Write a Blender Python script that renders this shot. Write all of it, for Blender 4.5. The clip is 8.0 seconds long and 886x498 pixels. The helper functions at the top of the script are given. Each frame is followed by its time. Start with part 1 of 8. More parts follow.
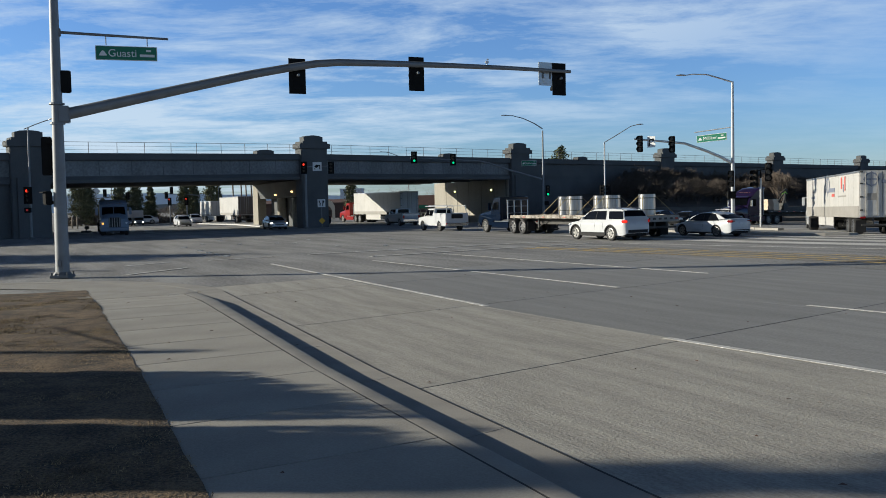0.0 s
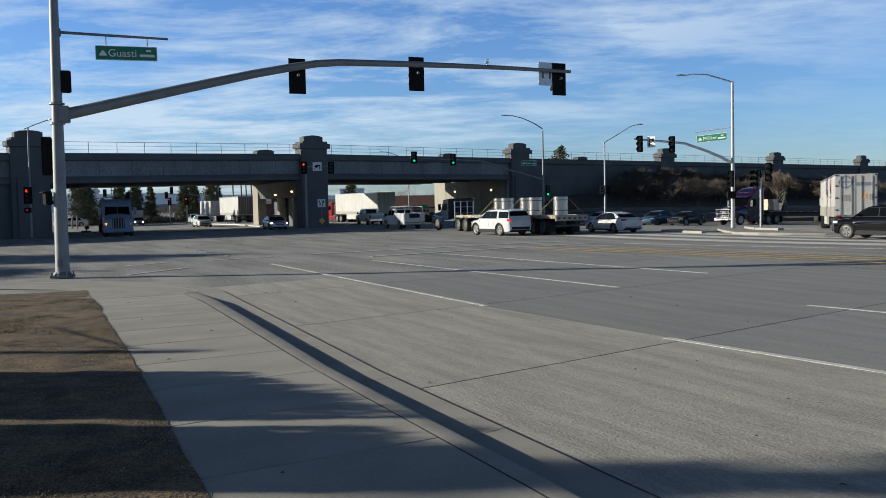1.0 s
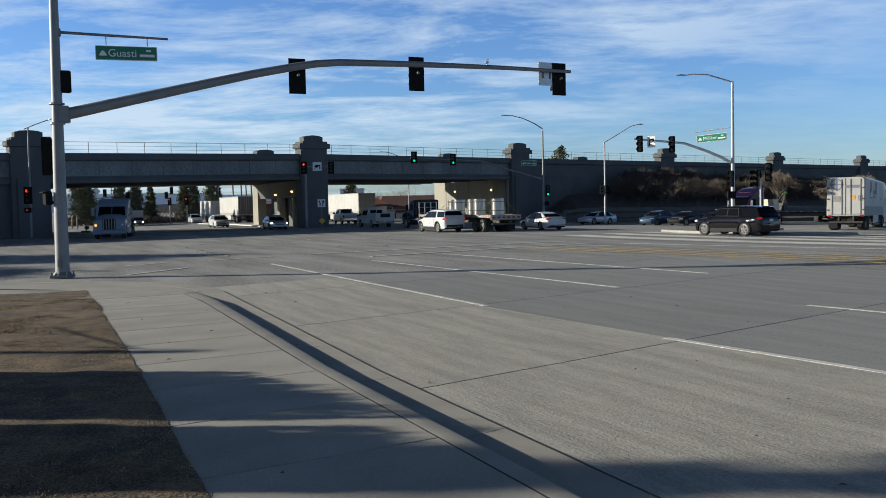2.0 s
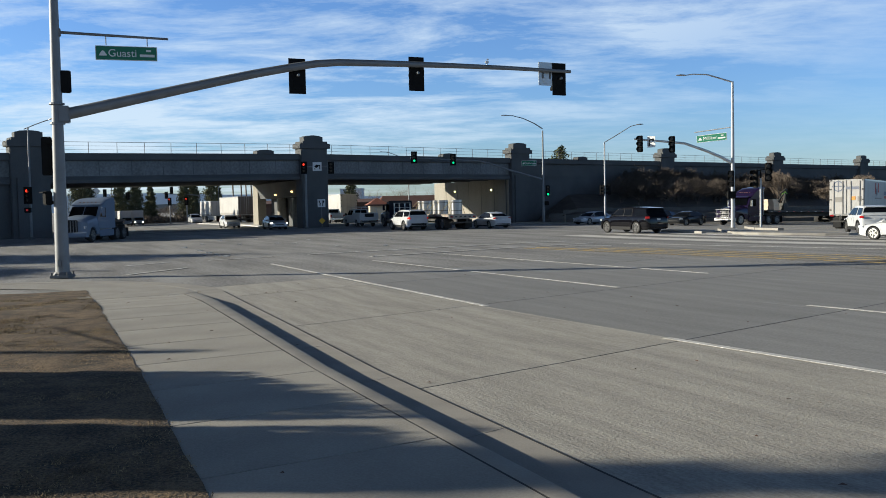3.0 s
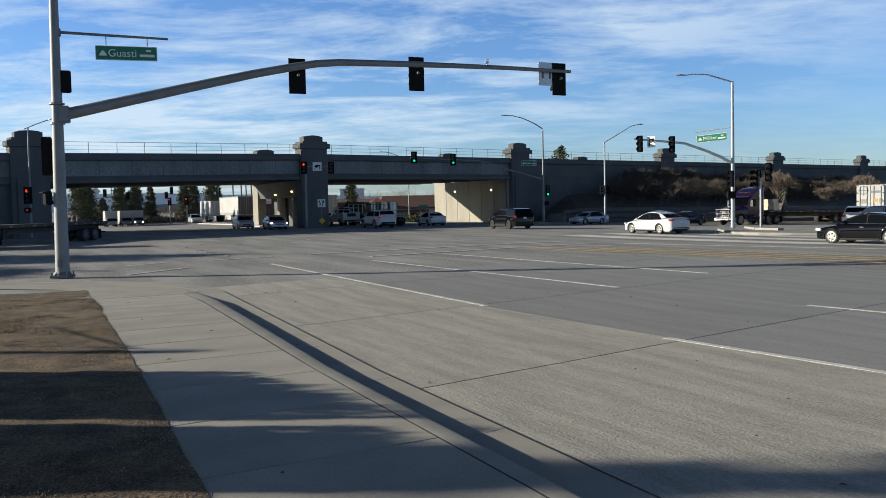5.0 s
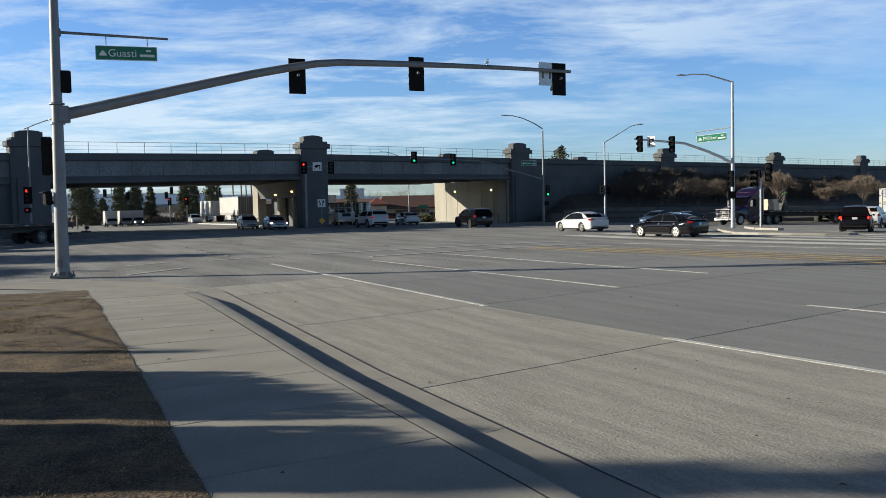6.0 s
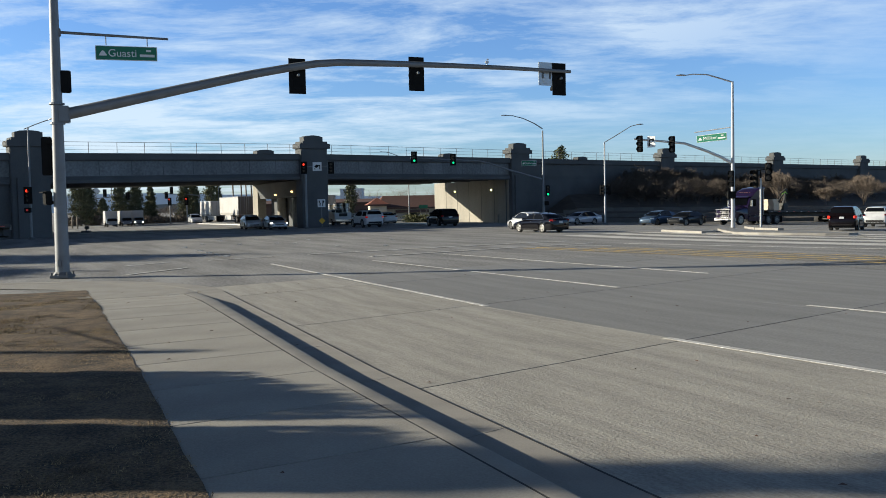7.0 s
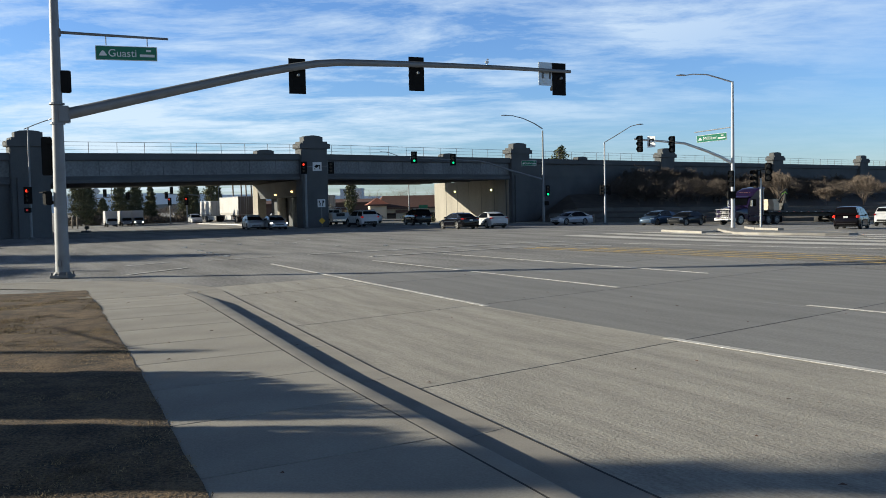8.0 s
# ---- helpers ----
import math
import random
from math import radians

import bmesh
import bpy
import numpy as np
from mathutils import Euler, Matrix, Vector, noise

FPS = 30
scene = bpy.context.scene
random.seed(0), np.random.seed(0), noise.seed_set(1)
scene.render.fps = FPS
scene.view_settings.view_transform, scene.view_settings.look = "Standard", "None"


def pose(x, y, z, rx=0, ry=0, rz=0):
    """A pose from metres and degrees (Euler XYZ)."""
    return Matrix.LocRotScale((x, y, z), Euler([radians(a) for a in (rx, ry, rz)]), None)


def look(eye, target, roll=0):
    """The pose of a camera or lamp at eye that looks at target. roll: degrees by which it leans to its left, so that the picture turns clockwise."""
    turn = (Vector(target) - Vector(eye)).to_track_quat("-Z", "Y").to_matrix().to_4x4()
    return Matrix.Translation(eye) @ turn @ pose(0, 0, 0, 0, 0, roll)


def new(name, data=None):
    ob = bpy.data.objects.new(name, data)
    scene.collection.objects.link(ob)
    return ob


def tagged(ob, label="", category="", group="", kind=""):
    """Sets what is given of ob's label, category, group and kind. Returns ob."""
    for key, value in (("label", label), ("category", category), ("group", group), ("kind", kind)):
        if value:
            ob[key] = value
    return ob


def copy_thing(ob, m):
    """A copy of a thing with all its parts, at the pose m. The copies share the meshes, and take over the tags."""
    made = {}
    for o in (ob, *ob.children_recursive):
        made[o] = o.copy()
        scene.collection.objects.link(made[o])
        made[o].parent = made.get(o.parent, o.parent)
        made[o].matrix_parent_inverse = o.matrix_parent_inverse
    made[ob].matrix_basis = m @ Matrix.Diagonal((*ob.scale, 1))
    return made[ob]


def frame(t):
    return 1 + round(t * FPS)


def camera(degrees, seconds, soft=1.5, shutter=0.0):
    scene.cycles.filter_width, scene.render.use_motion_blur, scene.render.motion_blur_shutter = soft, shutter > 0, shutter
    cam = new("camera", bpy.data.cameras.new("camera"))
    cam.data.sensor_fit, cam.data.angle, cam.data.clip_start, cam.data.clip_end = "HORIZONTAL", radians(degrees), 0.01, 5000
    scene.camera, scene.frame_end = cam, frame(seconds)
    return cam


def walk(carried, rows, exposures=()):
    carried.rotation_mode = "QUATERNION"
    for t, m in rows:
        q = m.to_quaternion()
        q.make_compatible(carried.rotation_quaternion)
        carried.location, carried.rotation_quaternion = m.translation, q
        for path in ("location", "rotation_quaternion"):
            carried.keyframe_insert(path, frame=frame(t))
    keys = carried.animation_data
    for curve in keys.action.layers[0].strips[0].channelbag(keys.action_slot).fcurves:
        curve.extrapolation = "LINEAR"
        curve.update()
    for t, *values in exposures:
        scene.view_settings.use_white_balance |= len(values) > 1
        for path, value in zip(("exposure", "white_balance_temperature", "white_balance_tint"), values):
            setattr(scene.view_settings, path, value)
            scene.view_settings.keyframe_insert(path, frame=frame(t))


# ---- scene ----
# Plan: x to the right, y away from the camera, z up, metres.
cam = camera(53.36, 8.0, 0.9)
EYE = Vector((0.0, 0.0, 2.25))
HELD = look(EYE, EYE + Vector((0.0, 10.0, -0.5128)), -1.22)
walk(cam, [(0.0, HELD), (8.0, HELD)], [(0.0, 0.55, 6080, 4), (0.5, 0.63, 6080, 4), (1.0, 0.60, 6080, 4), (1.5, 0.59, 6080, 4), (3.0, 0.75, 6200, 4), (3.5, 0.72, 6200, 4), (4.5, 0.72, 6220, 4), (6.5, 0.81, 6290, 4), (8.0, 0.84, 6290, 4)])

# ---- light ----
SUN_EL, SUN_AZ = 14.5, 177.0          # azimuth of the sun, degrees from +x, anticlockwise
TO_SUN = Vector((math.cos(radians(SUN_EL)) * math.cos(radians(SUN_AZ)),
                 math.cos(radians(SUN_EL)) * math.sin(radians(SUN_AZ)), math.sin(radians(SUN_EL))))


def make_world():
    w = bpy.data.worlds.new("sky")
    scene.world = w
    w.use_nodes = True
    nt = w.node_tree
    n, l = nt.nodes, nt.links
    n.clear()
    out, bg = n.new("ShaderNodeOutputWorld"), n.new("ShaderNodeBackground")
    sky = n.new("ShaderNodeTexSky")
    sky.sky_type, sky.sun_disc = "NISHITA", False
    sky.sun_elevation, sky.sun_rotation = radians(SUN_EL), radians(90.0 - SUN_AZ)
    sky.air_density, sky.dust_density, sky.ozone_density = 1.0, 0.4, 2.2
    co = n.new("ShaderNodeTexCoord")
    sep = n.new("ShaderNodeSeparateXYZ")
    l.new(co.outputs["Generated"], sep.inputs[0])
    # cirrus on a high flat layer: direction divided by its height
    zc = n.new("ShaderNodeMath"); zc.operation = "ADD"; zc.inputs[1].default_value = 0.09
    l.new(sep.outputs["Z"], zc.inputs[0])
    dx = n.new("ShaderNodeMath"); dx.operation = "DIVIDE"
    dy = n.new("ShaderNodeMath"); dy.operation = "DIVIDE"
    l.new(sep.outputs["X"], dx.inputs[0]); l.new(zc.outputs[0], dx.inputs[1])
    l.new(sep.outputs["Y"], dy.inputs[0]); l.new(zc.outputs[0], dy.inputs[1])
    com = n.new("ShaderNodeCombineXYZ")
    l.new(dx.outputs[0], com.inputs[0]); l.new(dy.outputs[0], com.inputs[1])
    mp = n.new("ShaderNodeMapping")
    mp.inputs["Rotation"].default_value = (0, 0, radians(14))
    mp.inputs["Scale"].default_value = (0.62, 1.0, 1.0)
    l.new(com.outputs[0], mp.inputs["Vector"])
    n1 = n.new("ShaderNodeTexNoise")
    n1.inputs["Scale"].default_value, n1.inputs["Detail"].default_value = 1.9, 13.0
    n1.inputs["Roughness"].default_value, n1.inputs["Distortion"].default_value = 0.66, 0.25
    n2 = n.new("ShaderNodeTexNoise")
    n2.inputs["Scale"].default_value, n2.inputs["Detail"].default_value = 0.5, 4.0
    l.new(mp.outputs[0], n1.inputs["Vector"]); l.new(mp.outputs[0], n2.inputs["Vector"])
    add = n.new("ShaderNodeMath"); add.operation = "MULTIPLY_ADD"; add.inputs[1].default_value = 0.75
    l.new(n2.outputs[0], add.inputs[0]); l.new(n1.outputs[0], add.inputs[2])
    ramp = n.new("ShaderNodeValToRGB")
    ramp.color_ramp.elements[0].position, ramp.color_ramp.elements[0].color = 0.78, (0, 0, 0, 1)
    ramp.color_ramp.elements[1].position, ramp.color_ramp.elements[1].color = 1.20, (0.85, 0.85, 0.85, 1)
    l.new(add.outputs[0], ramp.inputs[0])
    mix = n.new("ShaderNodeMixRGB")
    mix.inputs["Color2"].default_value = (7.5, 8.4, 9.6, 1)
    # the layer is crossed at a slant near the horizon, so it looks denser there
    dens = n.new("ShaderNodeMapRange")
    dens.inputs["From Min"].default_value, dens.inputs["From Max"].default_value = 0.05, 0.6
    dens.inputs["To Min"].default_value, dens.inputs["To Max"].default_value = 1.0, 0.35
    l.new(sep.outputs["Z"], dens.inputs[0])
    fac = n.new("ShaderNodeMath"); fac.operation = "MULTIPLY"
    # the layer ends low over the right-hand horizon
    low = n.new("ShaderNodeMath"); low.operation = "MULTIPLY_ADD"; low.inputs[1].default_value = -0.30
    l.new(sep.outputs["X"], low.inputs[0]); l.new(sep.outputs["Z"], low.inputs[2])
    rim = n.new("ShaderNodeMapRange")
    rim.inputs["From Min"].default_value, rim.inputs["From Max"].default_value = -0.02, 0.13
    rim.inputs["To Min"].default_value, rim.inputs["To Max"].default_value = 0.12, 1.0
    l.new(low.outputs[0], rim.inputs[0])
    ends = n.new("ShaderNodeMath"); ends.operation = "MULTIPLY"
    l.new(dens.outputs[0], ends.inputs[0]); l.new(rim.outputs[0], ends.inputs[1])
    l.new(ramp.outputs[0], fac.inputs[0]); l.new(ends.outputs[0], fac.inputs[1])
    tint = n.new("ShaderNodeMixRGB"); tint.blend_type = "MULTIPLY"
    tint.inputs["Fac"].default_value, tint.inputs["Color2"].default_value = 1.0, (0.98, 1.22, 1.82, 1)
    l.new(sky.outputs[0], tint.inputs["Color1"])
    l.new(fac.outputs[0], mix.inputs["Fac"]); l.new(tint.outputs[0], mix.inputs["Color1"])
    bg.inputs["Strength"].default_value = 0.060
    deep = n.new("ShaderNodeMapRange")                          # sky dimmed overhead, above the view, to weaken the light in shade
    deep.inputs["From Min"].default_value, deep.inputs["From Max"].default_value = 0.24, 0.55
    deep.inputs["To Min"].default_value, deep.inputs["To Max"].default_value = 1.0, 0.10
    l.new(sep.outputs["Z"], deep.inputs[0])
    fall = n.new("ShaderNodeMixRGB"); fall.blend_type = "MULTIPLY"; fall.inputs["Fac"].default_value = 1.0
    l.new(mix.outputs[0], fall.inputs["Color1"]); l.new(deep.outputs[0], fall.inputs["Color2"])
    l.new(fall.outputs[0], bg.inputs["Color"]); l.new(bg.outputs[0], out.inputs["Surface"])


make_world()
sun = new("sun", bpy.data.lights.new("sun", "SUN"))
sun.data.energy, sun.data.angle, sun.data.color = 5.0, radians(0.53), (1.0, 0.88, 0.72)
sun.matrix_world = look(TO_SUN * 100.0, (0, 0, 0))


# ---- materials ----
def surf(name, c, c2=None, rough=0.8, metal=0.0, scale=1.5, fine=40.0, bump=0.0, spec=0.5, emit=0.0,
         rand=0.0, island=0.0, streak=None, contrast=1.0, coat=0.0, grain=0.45, tines=False):
    """A surface with stains at one scale and grain at another; sizes in cycles per metre."""
    m = bpy.data.materials.new(name)
    m.use_nodes = True
    n, l = m.node_tree.nodes, m.node_tree.links
    b = n["Principled BSDF"]
    b.inputs["Roughness"].default_value, b.inputs["Metallic"].default_value = rough, metal
    b.inputs["Specular IOR Level"].default_value = spec
    b.inputs["Coat Weight"].default_value = coat
    c2 = c2 or tuple(x * 0.78 for x in c)
    co = n.new("ShaderNodeTexCoord")
    vec = co.outputs["Object"]
    if streak:
        mp = n.new("ShaderNodeMapping")
        mp.vector_type = "TEXTURE"
        if streak[3]:                           # stretched along the main road
            mp.inputs["Scale"].default_value = (1 / streak[1], 1 / streak[0], 1)
            mp.inputs["Rotation"].default_value = (0, 0, radians(RDEG + 2))
        else:
            mp.inputs["Scale"].default_value = (1 / streak[0], 1 / streak[1], 1 / streak[2])
        l.new(vec, mp.inputs["Vector"])
        vec = mp.outputs[0]
    big, sm = n.new("ShaderNodeTexNoise"), n.new("ShaderNodeTexNoise")
    big.inputs["Scale"].default_value, big.inputs["Detail"].default_value = scale, 5.0
    sm.inputs["Scale"].default_value, sm.inputs["Detail"].default_value = fine, 3.0
    l.new(vec, big.inputs["Vector"]); l.new(co.outputs["Object"], sm.inputs["Vector"])
    ma = n.new("ShaderNodeMath"); ma.operation = "MULTIPLY_ADD"
    ma.inputs[1].default_value = grain
    l.new(sm.outputs[0], ma.inputs[0]); l.new(big.outputs[0], ma.inputs[2])
    mid = 0.5 + 0.5 * grain
    if tines:                                   # brushed lines across the lane
        tm = n.new("ShaderNodeMapping")
        tm.vector_type = "TEXTURE"
        tm.inputs["Rotation"].default_value = (0, 0, radians(RDEG + 2))
        tm.inputs["Scale"].default_value = (4.0, 0.3, 1.0)
        l.new(co.outputs["Object"], tm.inputs["Vector"])
        tn = n.new("ShaderNodeTexNoise")
        tn.inputs["Scale"].default_value, tn.inputs["Detail"].default_value = 9.0, 4.0
        l.new(tm.outputs[0], tn.inputs["Vector"])
        m2 = n.new("ShaderNodeMath"); m2.operation = "MULTIPLY_ADD"; m2.inputs[1].default_value = 0.5
        l.new(tn.outputs[0], m2.inputs[0]); l.new(ma.outputs[0], m2.inputs[2])
        ma = m2
        mid += 0.25
    mr = n.new("ShaderNodeMapRange")
    h = (0.22 + 0.14 * grain) / contrast
    mr.inputs["From Min"].default_value, mr.inputs["From Max"].default_value = mid - h, mid + h
    l.new(ma.outputs[0], mr.inputs[0])
    mx = n.new("ShaderNodeMixRGB")
    mx.inputs["Color1"].default_value, mx.inputs["Color2"].default_value = (*c2, 1), (*c, 1)
    l.new(mr.outputs[0], mx.inputs["Fac"])
    col = mx.outputs[0]
    if rand or island:
        hs = n.new("ShaderNodeHueSaturation")
        src = n.new("ShaderNodeObjectInfo").outputs["Random"] if rand else n.new("ShaderNodeNewGeometry").outputs["Random Per Island"]
        r2 = n.new("ShaderNodeMapRange")
        k = rand or island
        r2.inputs["To Min"].default_value, r2.inputs["To Max"].default_value = 1 - k, 1 + k
        l.new(src, r2.inputs[0]); l.new(r2.outputs[0], hs.inputs["Value"]); l.new(col, hs.inputs["Color"])
        col = hs.outputs[0]
    l.new(col, b.inputs["Base Color"])
    if bump:
        bp = n.new("ShaderNodeBump")
        bp.inputs["Strength"].default_value, bp.inputs["Distance"].default_value = 1.0, bump
        l.new(ma.outputs[0], bp.inputs["Height"]); l.new(bp.outputs[0], b.inputs["Normal"])
    if emit:
        b.inputs["Emission Color"].default_value, b.inputs["Emission Strength"].default_value = (*c, 1), emit
    return m


RDEG = 115.0                                                  # heading of the main road
RD = Vector((math.cos(radians(RDEG)), math.sin(radians(RDEG)), 0))
RN = Vector((math.sin(radians(RDEG)), -math.cos(radians(RDEG)), 0))
BD, BN = Vector((0.782, 0.623, 0)), Vector((0.623, -0.782, 0))   # along the bridge, and out of its near face
BDEG = math.degrees(math.atan2(0.623, 0.782))

M = {}
M["asphalt"] = surf("worn asphalt", (0.325, 0.32, 0.308), (0.14, 0.138, 0.135), 0.9, scale=0.32, fine=9, bump=0.016, grain=1.1, contrast=1.6, streak=(2.2, 0.4, 1, -RDEG + 90))
M["slab"] = surf("tined concrete lane", (0.435, 0.413, 0.364), (0.225, 0.214, 0.19), 0.9, scale=0.8, fine=34, bump=0.007, grain=0.9, contrast=1.1, tines=True, rand=0.05, streak=(3.0, 0.35, 1, -RDEG + 90))
M["slab_dark"] = surf("smooth dark lane", (0.275, 0.275, 0.27), (0.16, 0.161, 0.160), 0.85, scale=0.6, fine=26, bump=0.004, grain=0.9, contrast=1.0, rand=0.05, streak=(3.0, 0.35, 1, -RDEG + 90))
M["walk"] = surf("sidewalk concrete", (0.39, 0.37, 0.325), (0.245, 0.232, 0.207), 0.85, scale=0.9, fine=45, bump=0.005, grain=0.8, rand=0.04)
M["kerb"] = surf("kerb concrete", (0.36, 0.34, 0.30), (0.235, 0.22, 0.197), 0.85, scale=1.2, fine=50, bump=0.002)
M["joint"] = surf("joint sealant", (0.03, 0.03, 0.03), None, 0.8)
M["dirt"] = surf("dry soil", (0.205, 0.14, 0.076), (0.022, 0.017, 0.012), 1.0, scale=2.4, fine=34, bump=0.02, grain=1.5, contrast=1.7)
M["grass"] = surf("dry grass", (0.50, 0.37, 0.20), (0.06, 0.044, 0.026), 1.0, scale=1.4, fine=7, grain=1.1, contrast=1.6, island=0.45)
M["weed"] = surf("green weed", (0.13, 0.14, 0.05), (0.09, 0.10, 0.04), 1.0, scale=3, island=0.3)
M["path"] = surf("oil-darkened asphalt", (0.19, 0.187, 0.182), (0.14, 0.138, 0.136), 0.85, scale=0.3, fine=10, grain=0.8)
M["pale"] = surf("worn pale asphalt", (0.62, 0.605, 0.57), (0.46, 0.45, 0.43), 0.9, scale=0.3, fine=10, grain=0.8)
M["paint_w"] = surf("white road paint", (0.72, 0.71, 0.68), (0.42, 0.41, 0.39), 0.7, scale=3, fine=25, contrast=1.2)
M["paint_y"] = surf("yellow road paint", (0.50, 0.35, 0.11), (0.25, 0.24, 0.215), 0.8, scale=1.6, fine=9, grain=0.9, contrast=3.0)
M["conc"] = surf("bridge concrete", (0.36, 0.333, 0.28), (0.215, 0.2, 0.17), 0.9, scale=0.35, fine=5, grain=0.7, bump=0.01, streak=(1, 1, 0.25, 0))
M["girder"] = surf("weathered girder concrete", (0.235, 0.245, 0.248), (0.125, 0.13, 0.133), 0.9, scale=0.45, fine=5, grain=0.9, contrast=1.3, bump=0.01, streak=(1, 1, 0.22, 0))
# own dark tone of towers and copings; on the cap beam it paints shade
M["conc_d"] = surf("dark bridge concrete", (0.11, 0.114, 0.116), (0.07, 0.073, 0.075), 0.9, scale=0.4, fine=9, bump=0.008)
M["galv"] = surf("galvanised steel", (0.23, 0.24, 0.25), (0.165, 0.172, 0.18), 0.55, 0.25, scale=2, fine=30)
# two lighter copies of galv, with the sunlight on masts and arms in their colour
M["galv_sun"] = surf("pale galvanised steel", (0.46, 0.47, 0.48), (0.34, 0.35, 0.36), 0.55, 0.15, scale=2, fine=30)
M["galv_sun_b"] = surf("bright galvanised steel", (0.80, 0.80, 0.79), (0.62, 0.62, 0.62), 0.38, 0.85, scale=2, fine=30)
M["steel_d"] = surf("weathered steel", (0.16, 0.165, 0.17), None, 0.6, 0.3)
M["signal"] = surf("black signal housing", (0.010, 0.010, 0.010), (0.016, 0.016, 0.016), 0.85, spec=0.1)
M["red_on"] = surf("lit red lens", (1.0, 0.05, 0.02), (1.0, 0.05, 0.02), 0.3, emit=0.75)
M["green_on"] = surf("lit green lens", (0.03, 0.85, 0.36), (0.03, 0.85, 0.36), 0.3, emit=0.6)
M["hand_on"] = surf("lit red pedestrian symbol", (0.8, 0.04, 0.03), None, 0.4, emit=0.08)
M["lens_off"] = surf("dark lens", (0.05, 0.035, 0.02), None, 0.3)
M["lamp_on"] = surf("lit amber lamp", (1.0, 0.62, 0.25), (1.0, 0.62, 0.25), 0.4, emit=1.6)
M["lamp_y"] = surf("lit yellow lamp", (1.0, 0.95, 0.45), (1.0, 0.95, 0.45), 0.4, emit=1.6)
M["sign_g"] = surf("green sign sheet", (0.01, 0.17, 0.09), (0.008, 0.14, 0.075), 0.45)
M["sign_w"] = surf("white sign sheet", (0.74, 0.75, 0.74), (0.66, 0.67, 0.66), 0.5)
M["sign_k"] = surf("black sign print", (0.015, 0.015, 0.015), None, 0.6)
M["sign_back"] = surf("bare aluminium sign back", (0.55, 0.57, 0.58), (0.45, 0.47, 0.48), 0.45, 0.5)
M["sign_y"] = surf("yellow sign sheet", (0.75, 0.42, 0.02), None, 0.5)
M["wood_post"] = surf("grey wooden post", (0.25, 0.22, 0.18), None, 0.9)
M["bark"] = surf("grey bark", (0.21, 0.16, 0.12), (0.11, 0.085, 0.065), 1.0, scale=4, fine=30, bump=0.02)
M["twig"] = surf("bare twigs", (0.19, 0.15, 0.118), (0.10, 0.08, 0.064), 1.0, scale=3, island=0.25)
M["twig_d"] = surf("dark bare shrub twigs", (0.115, 0.093, 0.075), (0.05, 0.041, 0.035), 1.0, scale=3, island=0.3)
M["leaf"] = surf("conifer foliage", (0.14, 0.145, 0.09), (0.07, 0.075, 0.045), 1.0, scale=1, island=0.25, spec=0.05)
M["leaf_d"] = surf("brown winter foliage", (0.22, 0.175, 0.13), (0.11, 0.09, 0.07), 0.95, scale=1, island=0.35)
M["leaf_l"] = surf("olive foliage", (0.115, 0.12, 0.055), (0.07, 0.078, 0.035), 0.9, scale=1, island=0.35)
M["slope"] = surf("bark mulch slope", (0.11, 0.092, 0.075), (0.055, 0.048, 0.042), 1.0, scale=0.7, fine=8, bump=0.03)
M["block"] = surf("terrace block", (0.13, 0.125, 0.115), (0.08, 0.076, 0.07), 0.9, scale=0.8, fine=14, bump=0.004)
M["stucco"] = surf("cream stucco", (0.62, 0.54, 0.40), (0.53, 0.46, 0.34), 0.9, scale=0.6, fine=12)
M["rooftile_d"] = surf("weathered brown roof tile", (0.13, 0.062, 0.045), (0.085, 0.042, 0.033), 0.9, scale=1.5, fine=6, bump=0.02)
M["rooftile"] = surf("red clay roof tile", (0.36, 0.135, 0.085), (0.24, 0.09, 0.06), 0.85, scale=1.5, fine=6, bump=0.02)
M["brown"] = surf("dark brown fascia", (0.12, 0.07, 0.05), None, 0.8)
M["glass"] = surf("dark window glass", (0.02, 0.024, 0.028), (0.015, 0.018, 0.02), 0.06, spec=0.6)
M["grey_b"] = surf("grey factory wall", (0.55, 0.60, 0.66), None, 0.8)
M["mount"] = surf("hazy mountain", (0.62, 0.71, 0.82), (0.55, 0.65, 0.77), 1.0, scale=0.004, fine=0.05)
M["hill"] = surf("wooded far hill", (0.17, 0.19, 0.20), (0.12, 0.14, 0.15), 1.0, scale=0.03, fine=0.4)


# ---- mesh helpers ----
def gz(x, y):
    """Height of the ground: level, then falling gently to the right and away."""
    q = min(max(0.9 * x + 0.43 * y - 35.0, 0.0), 62.0)
    return -0.0195 * (q * q / 12.0 if q < 6.0 else q - 3.0)


def road(s, d, z=0.0):
    """A point s metres up the main road and d metres to the right of the camera's line."""
    p = RD * s + RN * d
    return Vector((p.x, p.y, z))


def finish(name, bm, mat, smooth=False, angle=None):
    me = bpy.data.meshes.new(name)
    bmesh.ops.recalc_face_normals(bm, faces=bm.faces[:])
    bm.to_mesh(me)
    bm.free()
    for m in (mat if isinstance(mat, (list, tuple)) else [mat]):
        me.materials.append(m)
    if smooth:
        me.polygons.foreach_set("use_smooth", [True] * len(me.polygons))
        if angle:
            me.set_sharp_from_angle(angle=radians(angle))
    return me


def part(name, bm, mat, parent=None, label="", smooth=False, at=None, angle=40):
    ob = new(name, finish(name, bm, mat, smooth, angle))
    if parent:
        ob.parent = parent
    if at is not None:
        ob.matrix_basis = at
    return tagged(ob, label)


def empty(name, m, label="", category="", group="", kind=""):
    ob = new(name)
    ob.empty_display_size = 0.2
    ob.matrix_basis = m
    return tagged(ob, label, category, group, kind)


